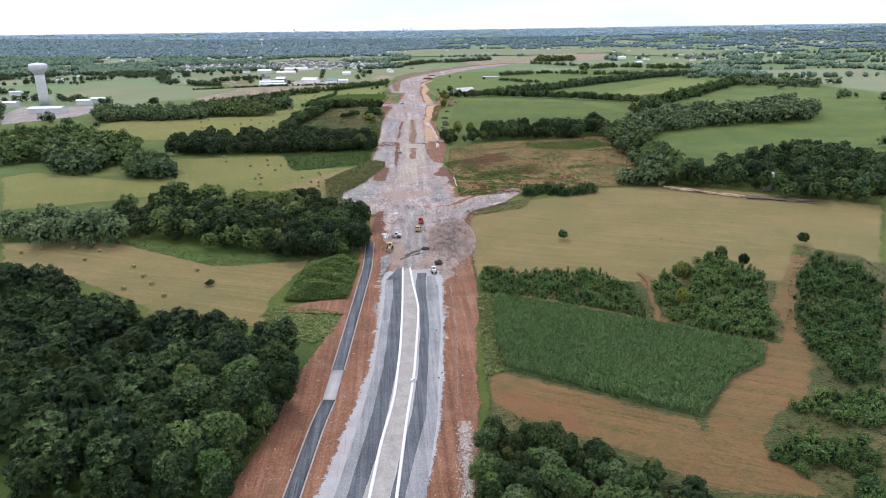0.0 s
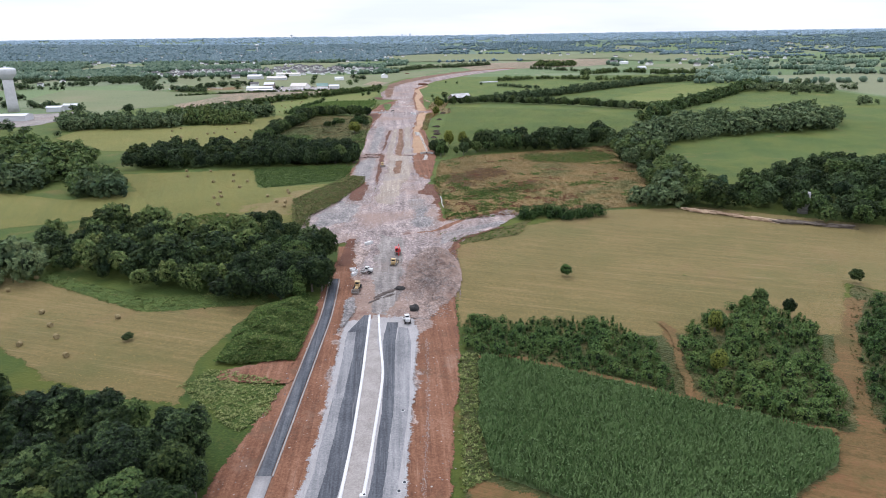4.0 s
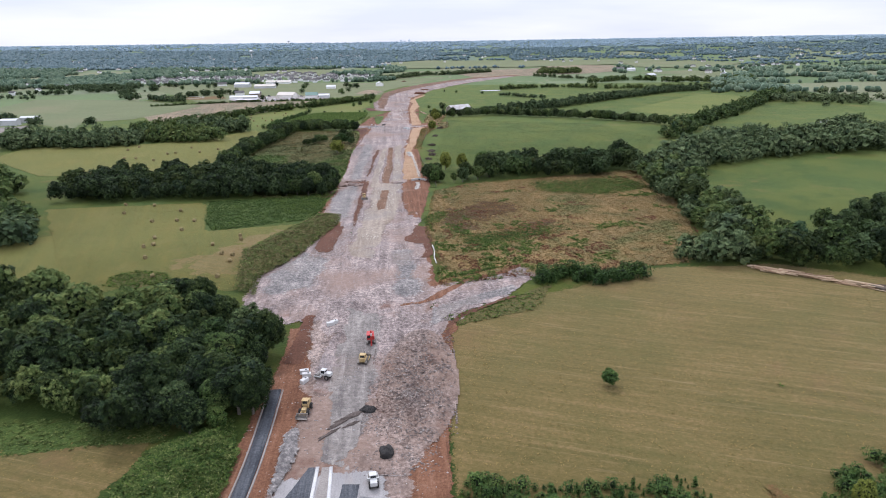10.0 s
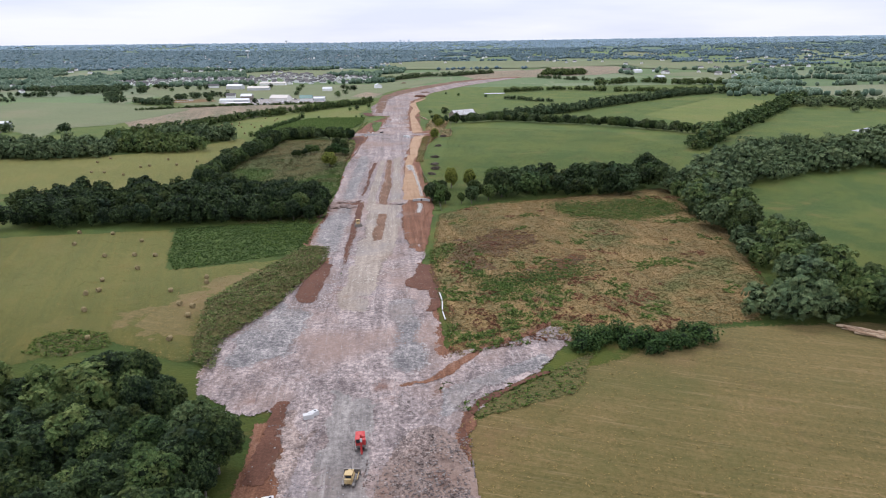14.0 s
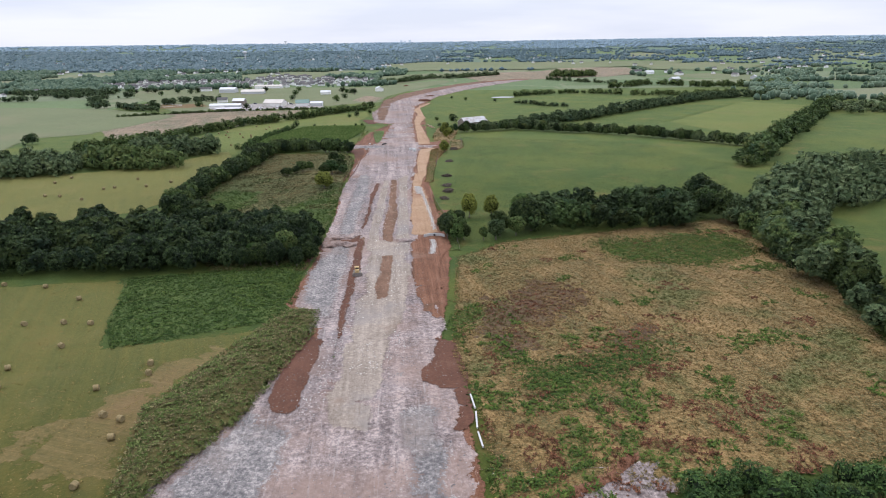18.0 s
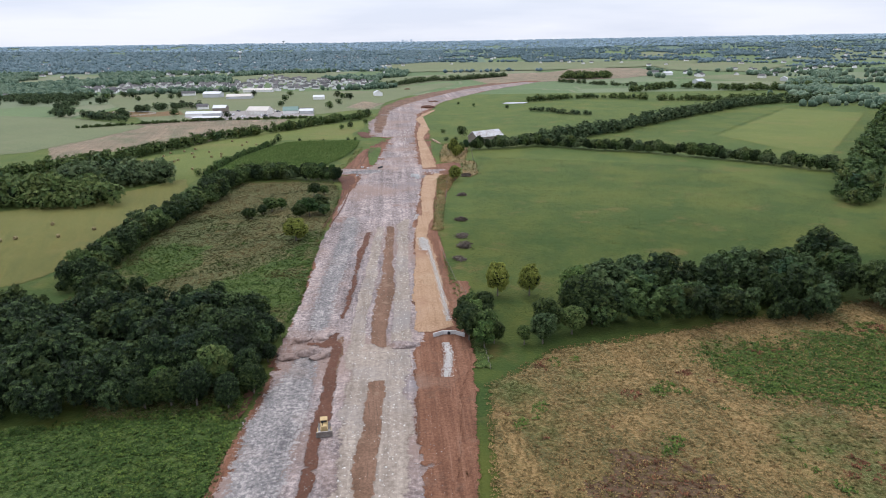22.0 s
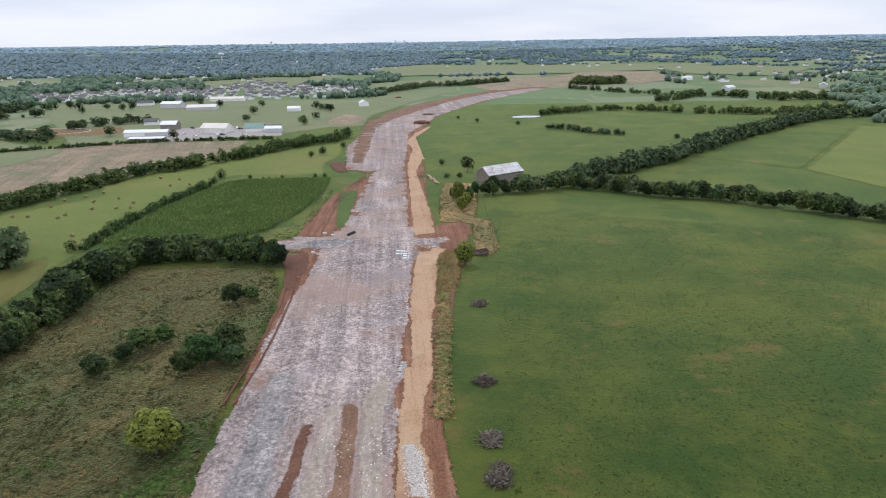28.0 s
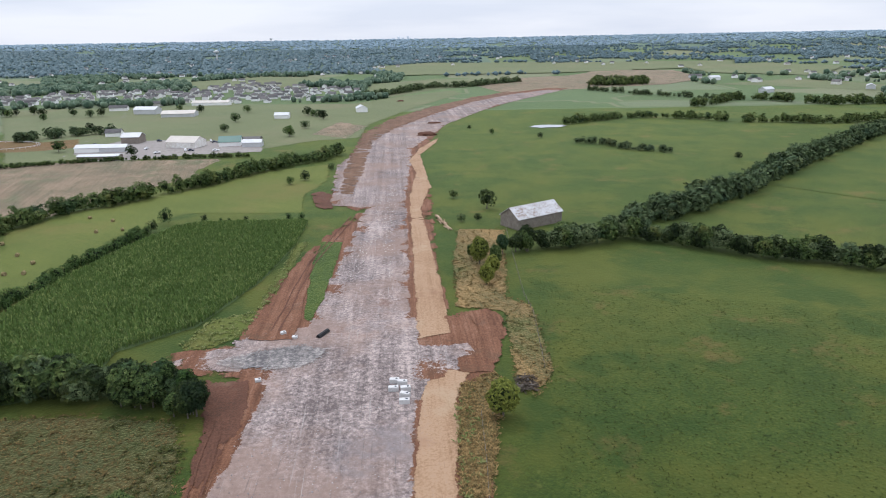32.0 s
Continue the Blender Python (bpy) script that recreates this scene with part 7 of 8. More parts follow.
v, f = scatter(TUFTS, strewn(ZONES["mound_l2"], 5500, 79), (0.35, 0.9), 80, 0.1, (0.8, 1.3), BANKS[2])
tagged(new("bank_weeds", mesh_from("bank_weeds", v, f, M["stalk"])), "dry tan stalks on the spoil bank", "weeds", kind="stuff")

# short grass of the mown and grazed fields
BLADES = [tuft_shape(120 + k, 3, 0.6, 0.3) for k in range(6)]
M["turf"] = mat("grazed_tufts", [(0.0204, 0.0312, 0.0032), (0.0425, 0.0546, 0.0064), (0.07565, 0.08112, 0.0112)], 0.05, 0.5, bump=0, island=0.8)
M["stubble"] = mat("hay_stubble", [(0.0972, 0.08505, 0.01951), (0.1553, 0.1191, 0.03328), (0.2295, 0.164, 0.05967)], 0.05, 0.5, bump=0, island=0.8)
for poly, n, surface, name, label in (([(4, 560), (60, 580), (150, 600), (190, 700), (160, 800), (20, 860), (10, 700)], 44000, "turf", "pasture_grass", "grazed green pasture tufts"),
                                      (ZONES["hay_r"], 18000, "stubble", "hay_stubble", "mown tan hay stubble"), (ZONES["hay_l2"], 16000, "stubble", "hay_stubble", "mown green hay stubble"),
                                      (ZONES["hay_l1"], 6000, "stubble", "hay_stubble", "mown tan hay stubble")):
    v, f = scatter(BLADES, strewn(poly, n, n), (0.25, 0.75), n + 1, 0.0)
    tagged(new(name, mesh_from(name, v, f, M[surface])), label, "grass", kind="stuff")

# standing corn in rows
M["corn"] = mat("corn_leaves", [(0.04144, 0.08408, 0.0204), (0.06588, 0.1201, 0.03188), (0.1116, 0.1704, 0.05865)], 0.04, 0.3, bump=0, island=0.7, sheen=0.1)
M["corn_pale"] = mat("tasselled_corn", [(0.093, 0.152, 0.035), (0.153, 0.215, 0.056), (0.255, 0.305, 0.101)], 0.04, 0.3, bump=0, island=0.7, sheen=0.1)
CORN = [tuft_shape(90 + k, 6, 0.55, 1.0) for k in range(5)]


def corn(poly, turn, row, gap, seed, surface="corn"):
    p = np.array(poly, float)
    c, s = math.cos(turn), math.sin(turn)
    mid = p.mean(0)
    q = (p - mid) @ np.array([[c, -s], [s, c]])
    X, Y = np.meshgrid(np.arange(q[:, 0].min(), q[:, 0].max(), row), np.arange(q[:, 1].min(), q[:, 1].max(), gap))
    r = np.random.RandomState(seed)
    g = np.stack([X.ravel() + 0.12 * r.randn(X.size), Y.ravel() + 0.25 * r.randn(X.size)], 1) @ np.array([[c, s], [-s, c]]) + mid
    g = g[inside(g[:, 0], g[:, 1], poly)]
    v, f = scatter(CORN, g, (2.0, 2.7), seed, 0, (0.45, 0.6))
    tagged(new("corn_crop", mesh_from("corn_crop", v, f, M[surface])), "tall green corn standing in rows", "corn", kind="stuff")


corn(ZONES["corn_r"], 0.35, 0.75, 0.65, 301)
corn(ZONES["corn_l"], -0.1, 0.95, 0.9, 302, "corn_pale")

# loose stone
M["stone"] = mat("limestone_pieces", [(0.1585, 0.1499, 0.1499), (0.2467, 0.235, 0.2289), (0.3525, 0.3378, 0.3232)], 0.05, 0.5, bump=0, island=0.8, tint=(((0.1763, 0.1291, 0.1114), 0.05, 0.55, 0.7),))
M["stone_pale"] = mat("pale_limestone_pieces", [(0.42, 0.40, 0.37), (0.54, 0.52, 0.48), (0.66, 0.63, 0.58)], 0.05, 0.5, bump=0, island=0.8)
for key, n, size in (("rock_a", 8000, (0.10, 0.50)), ("rock_b", 4500, (0.10, 0.42)), ("rock_c", 4200, (0.10, 0.42)), ("rock_d", 4200, (0.10, 0.42)), ("rock_e", 4200, (0.10, 0.42)), ("rock_f", 5400, (0.10, 0.42)), ("soil_a", 1500, (0.2, 0.6))):
    v, f = scatter(ROCKS, strewn(ZONES[key], n, n + 7, [ZONES["base_road"]] + [ZONES[k] for k in ("tan_b", "tan_l", "tan_r", "isle_a", "isle_b")]), size, n, 0.0)
    tagged(new("loose_stone", mesh_from("loose_stone", v, f, M["stone"])), "loose grey crushed stone", "stones", kind="stuff")
M["rubble"] = mat("muddy_rubble", [(0.1466, 0.1182, 0.1066), (0.215, 0.1818, 0.1634), (0.2932, 0.2545, 0.2323), (0.4496, 0.4, 0.3613)], 0.12, 0.6, bump=0, island=0.55, tint=(((0.1955, 0.1228, 0.09462), 0.12, 0.52, 0.62),))


def rubble_top(x, y):
    """Height of the heaped rubble over the rock fill."""
    edge = 1 - ((x - 4.5) / 11.5) ** 2 - ((y - 302) / 31) ** 2
    n1 = noise.noise(Vector((x / 4.6, y / 6.0, 4)))
    n2 = noise.noise(Vector((x / 1.7, y / 2.0, 9)))
    n3 = noise.noise(Vector((x / 0.8, y / 0.9, 2)))
    return (0.25 + 2.3 * max(0.0, n1 + 0.18) + 1.1 * abs(n2) + 0.4 * n3) * min(1.0, max(0.0, edge * 2.2))


RX, RY = np.meshgrid(np.arange(-7, 16.01, 0.55), np.arange(271, 333.01, 0.6))
lie = land(RX, RY) + top_of(np.stack([RX.ravel(), RY.ravel()], 1)).max()
high = np.array([rubble_top(x, y) for x, y in zip(RX.ravel(), RY.ravel())])
num = np.arange(RX.size).reshape(RX.shape)
cell = np.stack([num[:-1, :-1], num[:-1, 1:], num[1:, 1:], num[1:, :-1]], -1).reshape(-1, 4)
cell = cell[(high[cell] > 0.02).all(1)]
tagged(new("rubble_bed", mesh_from("rubble_bed", np.c_[RX.ravel(), RY.ravel(), lie.ravel() - 0.06 + high], cell, M["rock_brown"])), "lumpy heaped rock rubble with clay", "stones", kind="structure")
spread_r = np.random.RandomState(12)
lumps = np.stack([4 + 5.5 * spread_r.randn(150), 302 + 15 * spread_r.randn(150)], 1)
at = (lumps[spread_r.randint(150, size=8500)] + spread_r.randn(8500, 2) * (1.6, 2.2)).clip((-9, 262), (14.5, 345))
v, f = scatter(ROCKS, at, (0.15, 0.8), 13, np.array([rubble_top(x, y) for x, y in at]))
tagged(new("rubble", mesh_from("rubble", v, f, M["rubble"])), "broken grey rubble with clay", "stones", kind="stuff")


def along(line, n, width, seed):
    r = np.random.RandomState(seed)
    p = np.array(line, float)
    seg = np.hypot(*np.diff(p, axis=0).T)
    at = np.sort(r.rand(n)) * seg.sum()
    k = np.clip(np.searchsorted(np.cumsum(seg), at), 0, len(seg) - 1)
    u = (at - np.r_[0, np.cumsum(seg)][k]) / seg[k]
    d = np.diff(p, axis=0)[k] / seg[k][:, None]
    return p[k] + np.diff(p, axis=0)[k] * u[:, None] + np.stack([-d[:, 1], d[:, 0]], 1) * (r.randn(n) * width / 2.5)[:, None]


for key, n, w in (("ditch_a", 500, 1.6), ("ditch_b", 900, 1.2), ("ditch_c", 700, 2.6), ("ditch_d", 500, 2.4)):
    v, f = scatter(ROCKS, along(AT[key], n * 5, w, n), (0.12, 0.38), n, 0.02)
    tagged(new("riprap", mesh_from("riprap", v, f, M["stone_pale"])), "pale riprap stones lining a ditch", "stones", kind="stuff")
v, f = scatter(ROCKS, along([(2.7, 246), (3.6, 226), (4.0, 196), (3.7, 176), (3.2, 157)], 1500, 0.8, 5), (0.08, 0.24), 6, 0.0)
tagged(new("gravel_line", mesh_from("gravel_line", v, f, M["stone"])), "thin line of loose pale gravel along clay", "stones", kind="stuff")
for line, n in (([(-25, 470), (-27, 525), (-30, 600), (-31, 655)], 700), ([(-17, 470), (-17, 530), (-20, 600), (-22, 655)], 700), ([(-32, 400), (-30, 440), (-29, 470)], 400), ([(-24, 440), (-22, 420), (-14, 430), (-12, 450)], 250),
                ([(-45, 860), (-42, 930), (-45, 1000)], 500), ([(-30, 860), (-36, 930), (-40, 1020)], 500)):
    v, f = scatter(ROCKS, along(line, n, 4.5, n + 1), (0.15, 0.5), n, 0.0)
    tagged(new("stone_row", mesh_from("stone_row", v, f, M["stone_pale"])), "scattered row of pale broken stone", "stones", kind="stuff")


# ---- path, kerbs and other long things ----
def strip(name, line, width, high, material, label, category, lift=0.0, kind="structure", gap=3.0):
    """A long flat bar that follows a line over the land, with sides of its own."""
    p = np.array(line, float)
    pts = []
    for a, b in zip(p, p[1:]):
        n = max(1, int(np.hypot(*(b - a)) / gap))
        pts += [a + (b - a) * i / n for i in range(n)]
    pts = np.array(pts + [p[-1]])
    # round off the corners
    for _ in range(6):
        pts[1:-1] = 0.5 * pts[1:-1] + 0.25 * (pts[:-2] + pts[2:])
    d = np.gradient(pts, axis=0)
    d /= np.linalg.norm(d, axis=1)[:, None]
    side = np.stack([-d[:, 1], d[:, 0]], 1) * width / 2
    z = land(pts[:, 0], pts[:, 1]) + lift
    rows = []
    for q, zz in ((pts + side, z - 0.4), (pts + side, z + high), (pts - side, z + high), (pts - side, z - 0.4)):
        rows.append(np.c_[q, zz])
    v = np.stack(rows, 1).reshape(-1, 3)
    n = len(pts)
    f = [(4 * i + j, 4 * i + j + 1, 4 * i + j + 5, 4 * i + j + 4) for i in range(n - 1) for j in range(3)] + [(0, 1, 2, 3), (4 * n - 1, 4 * n - 2, 4 * n - 3, 4 * n - 4)]
    return tagged(new(name, mesh_from(name, v, f, material)), label, category, kind=kind)


TOP = LEVEL[-1]


def floor_at(x, y):
    """Height of the uppermost surface at a place."""
    return up(x, y) + float(top_of(np.array([[x, y]]))[0])


strip("path", AT["path_a"], 3.0, 0.05, M["asphalt"], "new black asphalt footpath on clay", "path", TOP)
strip("path", AT["path_b"], 3.0, 0.05, M["asphalt"], "new black asphalt footpath on clay", "path", TOP)
strip("path_bed", AT["path_gap"], 3.6, 0.03, M["gravel"], "gravel bed where the footpath is unfinished", "path", TOP)
for side in (-1, 1):
    for key in ("path_a", "path_b"):
        strip("path_edge", [(x + side * 1.9, y) for x, y in AT[key]], 0.4, 0.03, M["median"], "pale gravel edge of the footpath", "path", TOP - 0.1)
strip("kerb", AT["kerb_l"], 0.75, 0.16, M["concrete"], "new white concrete kerb and gutter", "kerb", TOP)
strip("kerb", AT["kerb_r"], 0.75, 0.16, M["concrete"], "new white concrete kerb and gutter", "kerb", TOP)

def ruts(line, gauge, width, material, label):
    """Two wheel lines worn along a way."""
    p = np.array(line, float)
    d = np.gradient(p, axis=0)
    nrm = np.stack([-d[:, 1], d[:, 0]], 1) / np.hypot(*d.T)[:, None]
    for side in (-gauge / 2, gauge / 2) if gauge else (0.0,):
        poly = np.concatenate([p + nrm * (side - width / 2), (p + nrm * (side + width / 2))[::-1]])
        zone("wheel_rut", [tuple(q) for q in poly], material, label, "track", 0.25, fade=width * 0.45)


for key, gauge, width, surface, label in (("rut_red", 2.4, 0.9, "soil_dark", "wheel rut in red clay"),
                                          ("rut_left", 2.6, 1.1, "soil_dark", "wheel rut in red clay"), 
                                          ("lane_corn", 0, 3.4, "track", "worn clay track along the corn"), ("lane_gap", 0, 3.8, "track", "worn clay track between thickets")):
    ruts(AT[key], gauge, width, M[surface], label)

# ---- bales, single trees, shrubs and brush ----
M["bale"] = mat("weathered_hay", [(0.16, 0.125, 0.06), (0.24, 0.19, 0.095), (0.32, 0.26, 0.14)], 0.5, 5.0, bump=0.06)
bm = bmesh.new()
cyl(bm, 0.8, 0.8, 1.45, (0, 0, 0.76), "X", 24)
bmesh.ops.bevel(bm, geom=[e for e in bm.edges if len(e.link_faces) == 2 and e.calc_face_angle(0) > 1], offset=0.1, segments=2, affect="EDGES")
for vert in bm.verts:
    vert.co += Vector((noise.noise(vert.co * 2.1), noise.noise(vert.co * 2.3 + Vector((5, 0, 0))), 0)) * 0.06
bale = new("hay_bale")
part("roll", bm, M["bale"], bale)
bm = bmesh.new()
for x in (-0.45, -0.15, 0.15, 0.45):
    cyl(bm, 0.81, 0.81, 0.05, (x, 0, 0.76), "X", 24)
part("twine_wrap", bm, M["straw"], bale)
tagged(bale, "round weathered hay bale lying on mown grass", "hay bale", "round hay bales")
rb = random.Random(4)
first = True
for key in ("bales_a", "bales_b", "bales_c", "bales_d"):
    for x, y in AT[key]:
        m = pose(x, y, floor_at(x, y) - 0.05, 0, 0, rb.uniform(0, 180))
        if first:
            bale.matrix_basis, first = m, False
        else:
            copy_thing(bale, m)

SHRUB_ME = [leafy(SHRUB[k], M[("leaf_c", "leaf_a", "leaf_c", "leaf_y")[k]]) for k in range(4)]
TREE_Y = leafy(FINE[2], M["leaf_y"])


def plant(name, x, y, high, crown_me, trunk_me, label, wide=1.0, turn=0.0, group=""):
    ob = new(name)
    for n, me in (("crown", crown_me), ("trunk", trunk_me)):
        if me:
            new(n, me).parent = ob
    s = high / TREE_H
    ob.matrix_basis = Matrix.LocRotScale((x, y, up(x, y) + 0.1), Euler((0, 0, turn)), (s * wide, s * wide, s))
    return tagged(ob, label, "tree" if name == "tree" else "shrub", group)


for i, (x, y) in enumerate(AT["shrub_trees"] + AT["shrubs_b"]):
    plant("tree", x, y, (8, 9.5, 9, 7.5, 6, 6, 5, 5.5, 8, 7, 5, 6, 4.5)[i], NEAR[(0, 3, 7, 1)[i % 4]][0], NEAR[i % 6][1], "small bushy tree in the scrub meadow", 1.3, i * 1.3, "scrub meadow trees")
for i, (x, y) in enumerate(AT["yellow_trees"]):
    plant("tree", x, y, (10, 9)[i], TREE_Y, NEAR[1][1], "yellow-green young tree in rough grass", (1.35, 1.1)[i], i * 2.0)
for i, (x, y) in enumerate(AT["roadside"] + AT["gate_trees"]):
    plant("tree", x, y, (12, 11, 9, 11, 9, 8, 9, 7, 8)[i], (NEAR[6][0], TREE_Y)[i in (0, 1, 3, 5, 8)], NEAR[i % 6][1], "leafy tree at the pasture edge", 0.85, i * 0.9)
for i, (x, y) in enumerate(AT["lone"]):
    plant("shrub", x, y, (5, 6, 2.4)[i], NEAR[(3, 0, 7)[i]][0], None, "round dark green shrub alone in mown hay", (1.35, 1.25, 1.9)[i], i)
for i, (x, y) in enumerate(AT["lone_b"]):
    plant("tree", x, y, (10, 5, 5, 5, 5, 4, 5, 6, 5, 4, 4)[i], FAR_TREE[i % 5][0], FAR_TREE[i % 5][1], "small tree standing in the pasture", 1.1, i * 0.7)
for i, (x, y) in enumerate(AT["field_trees"]):
    plant("tree", x, y, 8 + i % 3, FAR_TREE[i % 5][0], FAR_TREE[i % 5][1], "shade tree in the distant paddocks", 1.2, i * 0.7, "paddock trees")

for i, (x, y) in enumerate(AT["thicket_trees"]):
    plant("tree", x, y, (7, 7, 8, 7, 7)[i], (TREE_Y, TREE_Y, NEAR[1][0], NEAR[0][0], NEAR[3][0])[i], NEAR[1][1], "young tree rising from a shrub thicket", 0.85, i * 1.1, "thicket trees")
for i, (x, y) in enumerate(AT["corn_bushes"]):
    plant("shrub", x, y, (7.5, 3.8, 2.6, 2.4, 3.2, 4.0, 3.8, 6.0, 5.0, 4.5, 4.5)[i], SHRUB_ME[i % 3], None, "rounded dark green bush beside corn", 0.9, i, "bushes beside the corn")

M["twig"] = mat("dead_branches", [(0.0637, 0.05005, 0.03822), (0.1092, 0.08645, 0.06825), (0.1638, 0.1365, 0.1092)], 1.0, 6.0, bump=0.01, island=0.5)


def sticks(bm, n, reach, thick, high, seed):
    """A heap of crossed branches."""
    rs = random.Random(seed)
    for _ in range(n):
        a, r = rs.uniform(0, 6.28), reach * rs.random() ** 0.6 * 0.75
        c = Vector((r * math.cos(a), r * math.sin(a) * 0.8, rs.uniform(0.05, high) * (1 - r / reach * 0.8)))
        d = Vector((rs.uniform(-1, 1), rs.uniform(-1, 1), rs.uniform(-0.25, 0.35))).normalized()
        L = reach * rs.uniform(0.35, 0.8)
        m = Matrix.Translation(c) @ d.to_track_quat("Z", "Y").to_matrix().to_4x4()
        bmesh.ops.create_cone(bm, segments=5, radius1=thick * rs.uniform(0.5, 1.2), radius2=thick * 0.25, depth=L, matrix=m)


for i, (x, y) in enumerate(AT["brush"] + AT["brush_b"] + AT["brush_c"]):
    ob = new("brush_pile")
    bm = bmesh.new()
    sticks(bm, 90, 2.6, 0.09, 1.1, i)
    part("brushwood", bm, M["twig"], ob)
    for k in range(7):
        bm = bmesh.new()
        sticks(bm, 1, 2.4, 0.2, 0.9, i * 9 + k + 50)
        part("log", bm, M["bark"], ob)
    ob.matrix_basis = pose(x, y, up(x, y) + 0.05, 0, 0, i * 40) @ Matrix.Diagonal((1.5, 1.35, 1.5, 1))
    tagged(ob, "heap of dead grey-brown branches on pasture", "brush pile", "brush piles along the pasture")

# windrows of cut logs beside the hay field, and by the barn
M["log"] = mat("cut_logs", [(0.20, 0.13, 0.08), (0.32, 0.22, 0.14), (0.45, 0.34, 0.23)], 0.5, 4.0, bump=0.03, island=0.6)
for key, n, step, name in (("logs_r", 60, 2.6, "tan"), ("logs_r2", 60, 2.6, "grey"), ("logs_b", 26, 1.5, "tan")):
    pts = along(AT[key], n, step, n)
    ob = new("log_pile")
    mid = pts.mean(0)
    d = Vector((*(np.array(AT[key][-1], float) - AT[key][0]), 0)).normalized()
    rs = random.Random(n)
    for k, (x, y) in enumerate(pts):
        bm = bmesh.new()
        r = rs.uniform(0.18, 0.4)
        dd = (d + Vector((rs.uniform(-0.3, 0.3), rs.uniform(-0.3, 0.3), rs.uniform(-0.05, 0.05)))).normalized()
        bmesh.ops.create_cone(bm, cap_ends=True, segments=8, radius1=r, radius2=r * 0.8, depth=rs.uniform(4, 9),
                              matrix=Matrix.Translation((x - mid[0], y - mid[1], up(x, y) + r + rs.choice((0, 0.5)))) @ dd.to_track_quat("Z", "Y").to_matrix().to_4x4())
        part("log", bm, M["log"] if name == "tan" else M["twig"], ob)
    ob.matrix_basis = pose(mid[0], mid[1], 0.1)
    tagged(ob, f"long row of cut {name} logs at the field edge", "log pile")

# wire fences: posts and strands
M["post"] = mat("fence_post_wood", [(0.16, 0.14, 0.11), (0.26, 0.235, 0.2)], 0.8, 5.0, bump=0.02)
bm = bmesh.new()
cyl(bm, 0.08, 0.07, 1.6, (0, 0, 0.7), segments=8)
post_me = bpy.data.meshes.new("post")
bm.to_mesh(post_me)
bm.free()
post_me.materials.append(M["post"])
for key in ("fence_a", "fence_b", "fence_c", "fence_d", "fence_e"):
    p = np.array(AT[key], float)
    ob = tagged(new("wire_fence"), "wire farm fence on wooden posts along rough grass", "fence")
    ob.matrix_basis = pose(p[0, 0], p[0, 1], 0)
    ends = []
    for a, c in zip(p, p[1:]):
        n = max(1, round(float(np.hypot(*(c - a))) / 4))
        ends += [a + (c - a) * i / n for i in range(n)]
    ends.append(p[-1])
    for x, y in ends:
        post = new("post", post_me)
        post.parent = ob
        post.location = (x - p[0, 0], y - p[0, 1], up(x, y) + 0.1)
    for h in (0.45, 0.85, 1.25):
        bm = bmesh.new()
        for a, c in zip(ends, ends[1:]):
            A, B = Vector((*(a - p[0]), up(*a) + h + 0.1)), Vector((*(c - p[0]), up(*c) + h + 0.1))
            bmesh.ops.create_cone(bm, segments=3, radius1=0.012, radius2=0.012, depth=(B - A).length, matrix=Matrix.Translation((A + B) / 2) @ (B - A).to_track_quat("Z", "Y").to_matrix().to_4x4())
        part("wire", bm, M["post"], ob)

# ---- precast concrete, pipes and heaps on the roadbed ----
def precast(x, y, turn, label="white precast concrete drain box on gravel", size=(2.5, 1.25, 1.0)):
    ob = new("drain_box")
    L, W2, h = size
    bm = bmesh.new()
    for sx, sy, w, d in ((0, -W2 / 2 + 0.1, L, 0.2), (0, W2 / 2 - 0.1, L, 0.2), (-L / 2 + 0.1, 0, 0.2, W2 - 0.4), (L / 2 - 0.1, 0, 0.2, W2 - 0.4)):
        box(bm, (w, d, h), (sx, sy, h / 2), 0, 0.02)
    part("box_wall", bm, M["concrete"], ob)
    bm = bmesh.new()
    box(bm, (L * 0.97, W2 * 0.97, 0.16), (0, 0, h + 0.08), 0, 0.03)
    part("slab", bm, M["concrete"], ob)
    bm = bmesh.new()
    cyl(bm, 0.28, 0.28, 0.06, (L * 0.22, 0, h + 0.18), segments=16)
    part("manhole", bm, M["glass_dark"], ob)
    ob.matrix_basis = pose(x, y, floor_at(x, y) - 0.02, 0, 0, turn)
    return tagged(ob, label, "drain box", "precast drain boxes")


for i, (x, y) in enumerate(AT["blocks_a"] + AT["blocks_b"]):
    precast(x, y, (3, -5, 2, 8, -22, 1, 20, 40, 15, 10, 60)[i])
for i, (x, y) in enumerate(AT["inlets"]):
    precast(x, y, 20 * i, "small white concrete inlet set in gravel", (1.5, 1.2, 0.5))
precast(-9.2, 171.4, 5, "small white concrete inlet at the kerb", (1.4, 1.0, 0.6))
for x, y in ((-1.7, 173.3), (-0.7, 176.2), (-2.6, 205.0)):
    cover_ob = new("manhole_cover")
    bm = bmesh.new()
    cyl(bm, 0.38, 0.38, 0.1, (0, 0, 0.05), segments=18)
    part("disc", bm, M["glass_dark"], cover_ob)
    bm = bmesh.new()
    cyl(bm, 0.5, 0.5, 0.05, (0, 0, 0.0), segments=18)
    part("collar", bm, M["concrete"], cover_ob)
    cover_ob.matrix_basis = pose(x, y, floor_at(x, y) + 0.02)
    tagged(cover_ob, "small dark round manhole cover in gravel", "manhole cover", "manhole covers")
px, py = AT["pipes"][0]
bundle = tagged(new("pipe_bundle"), "bundle of black plastic drain pipes on gravel", "pipes")
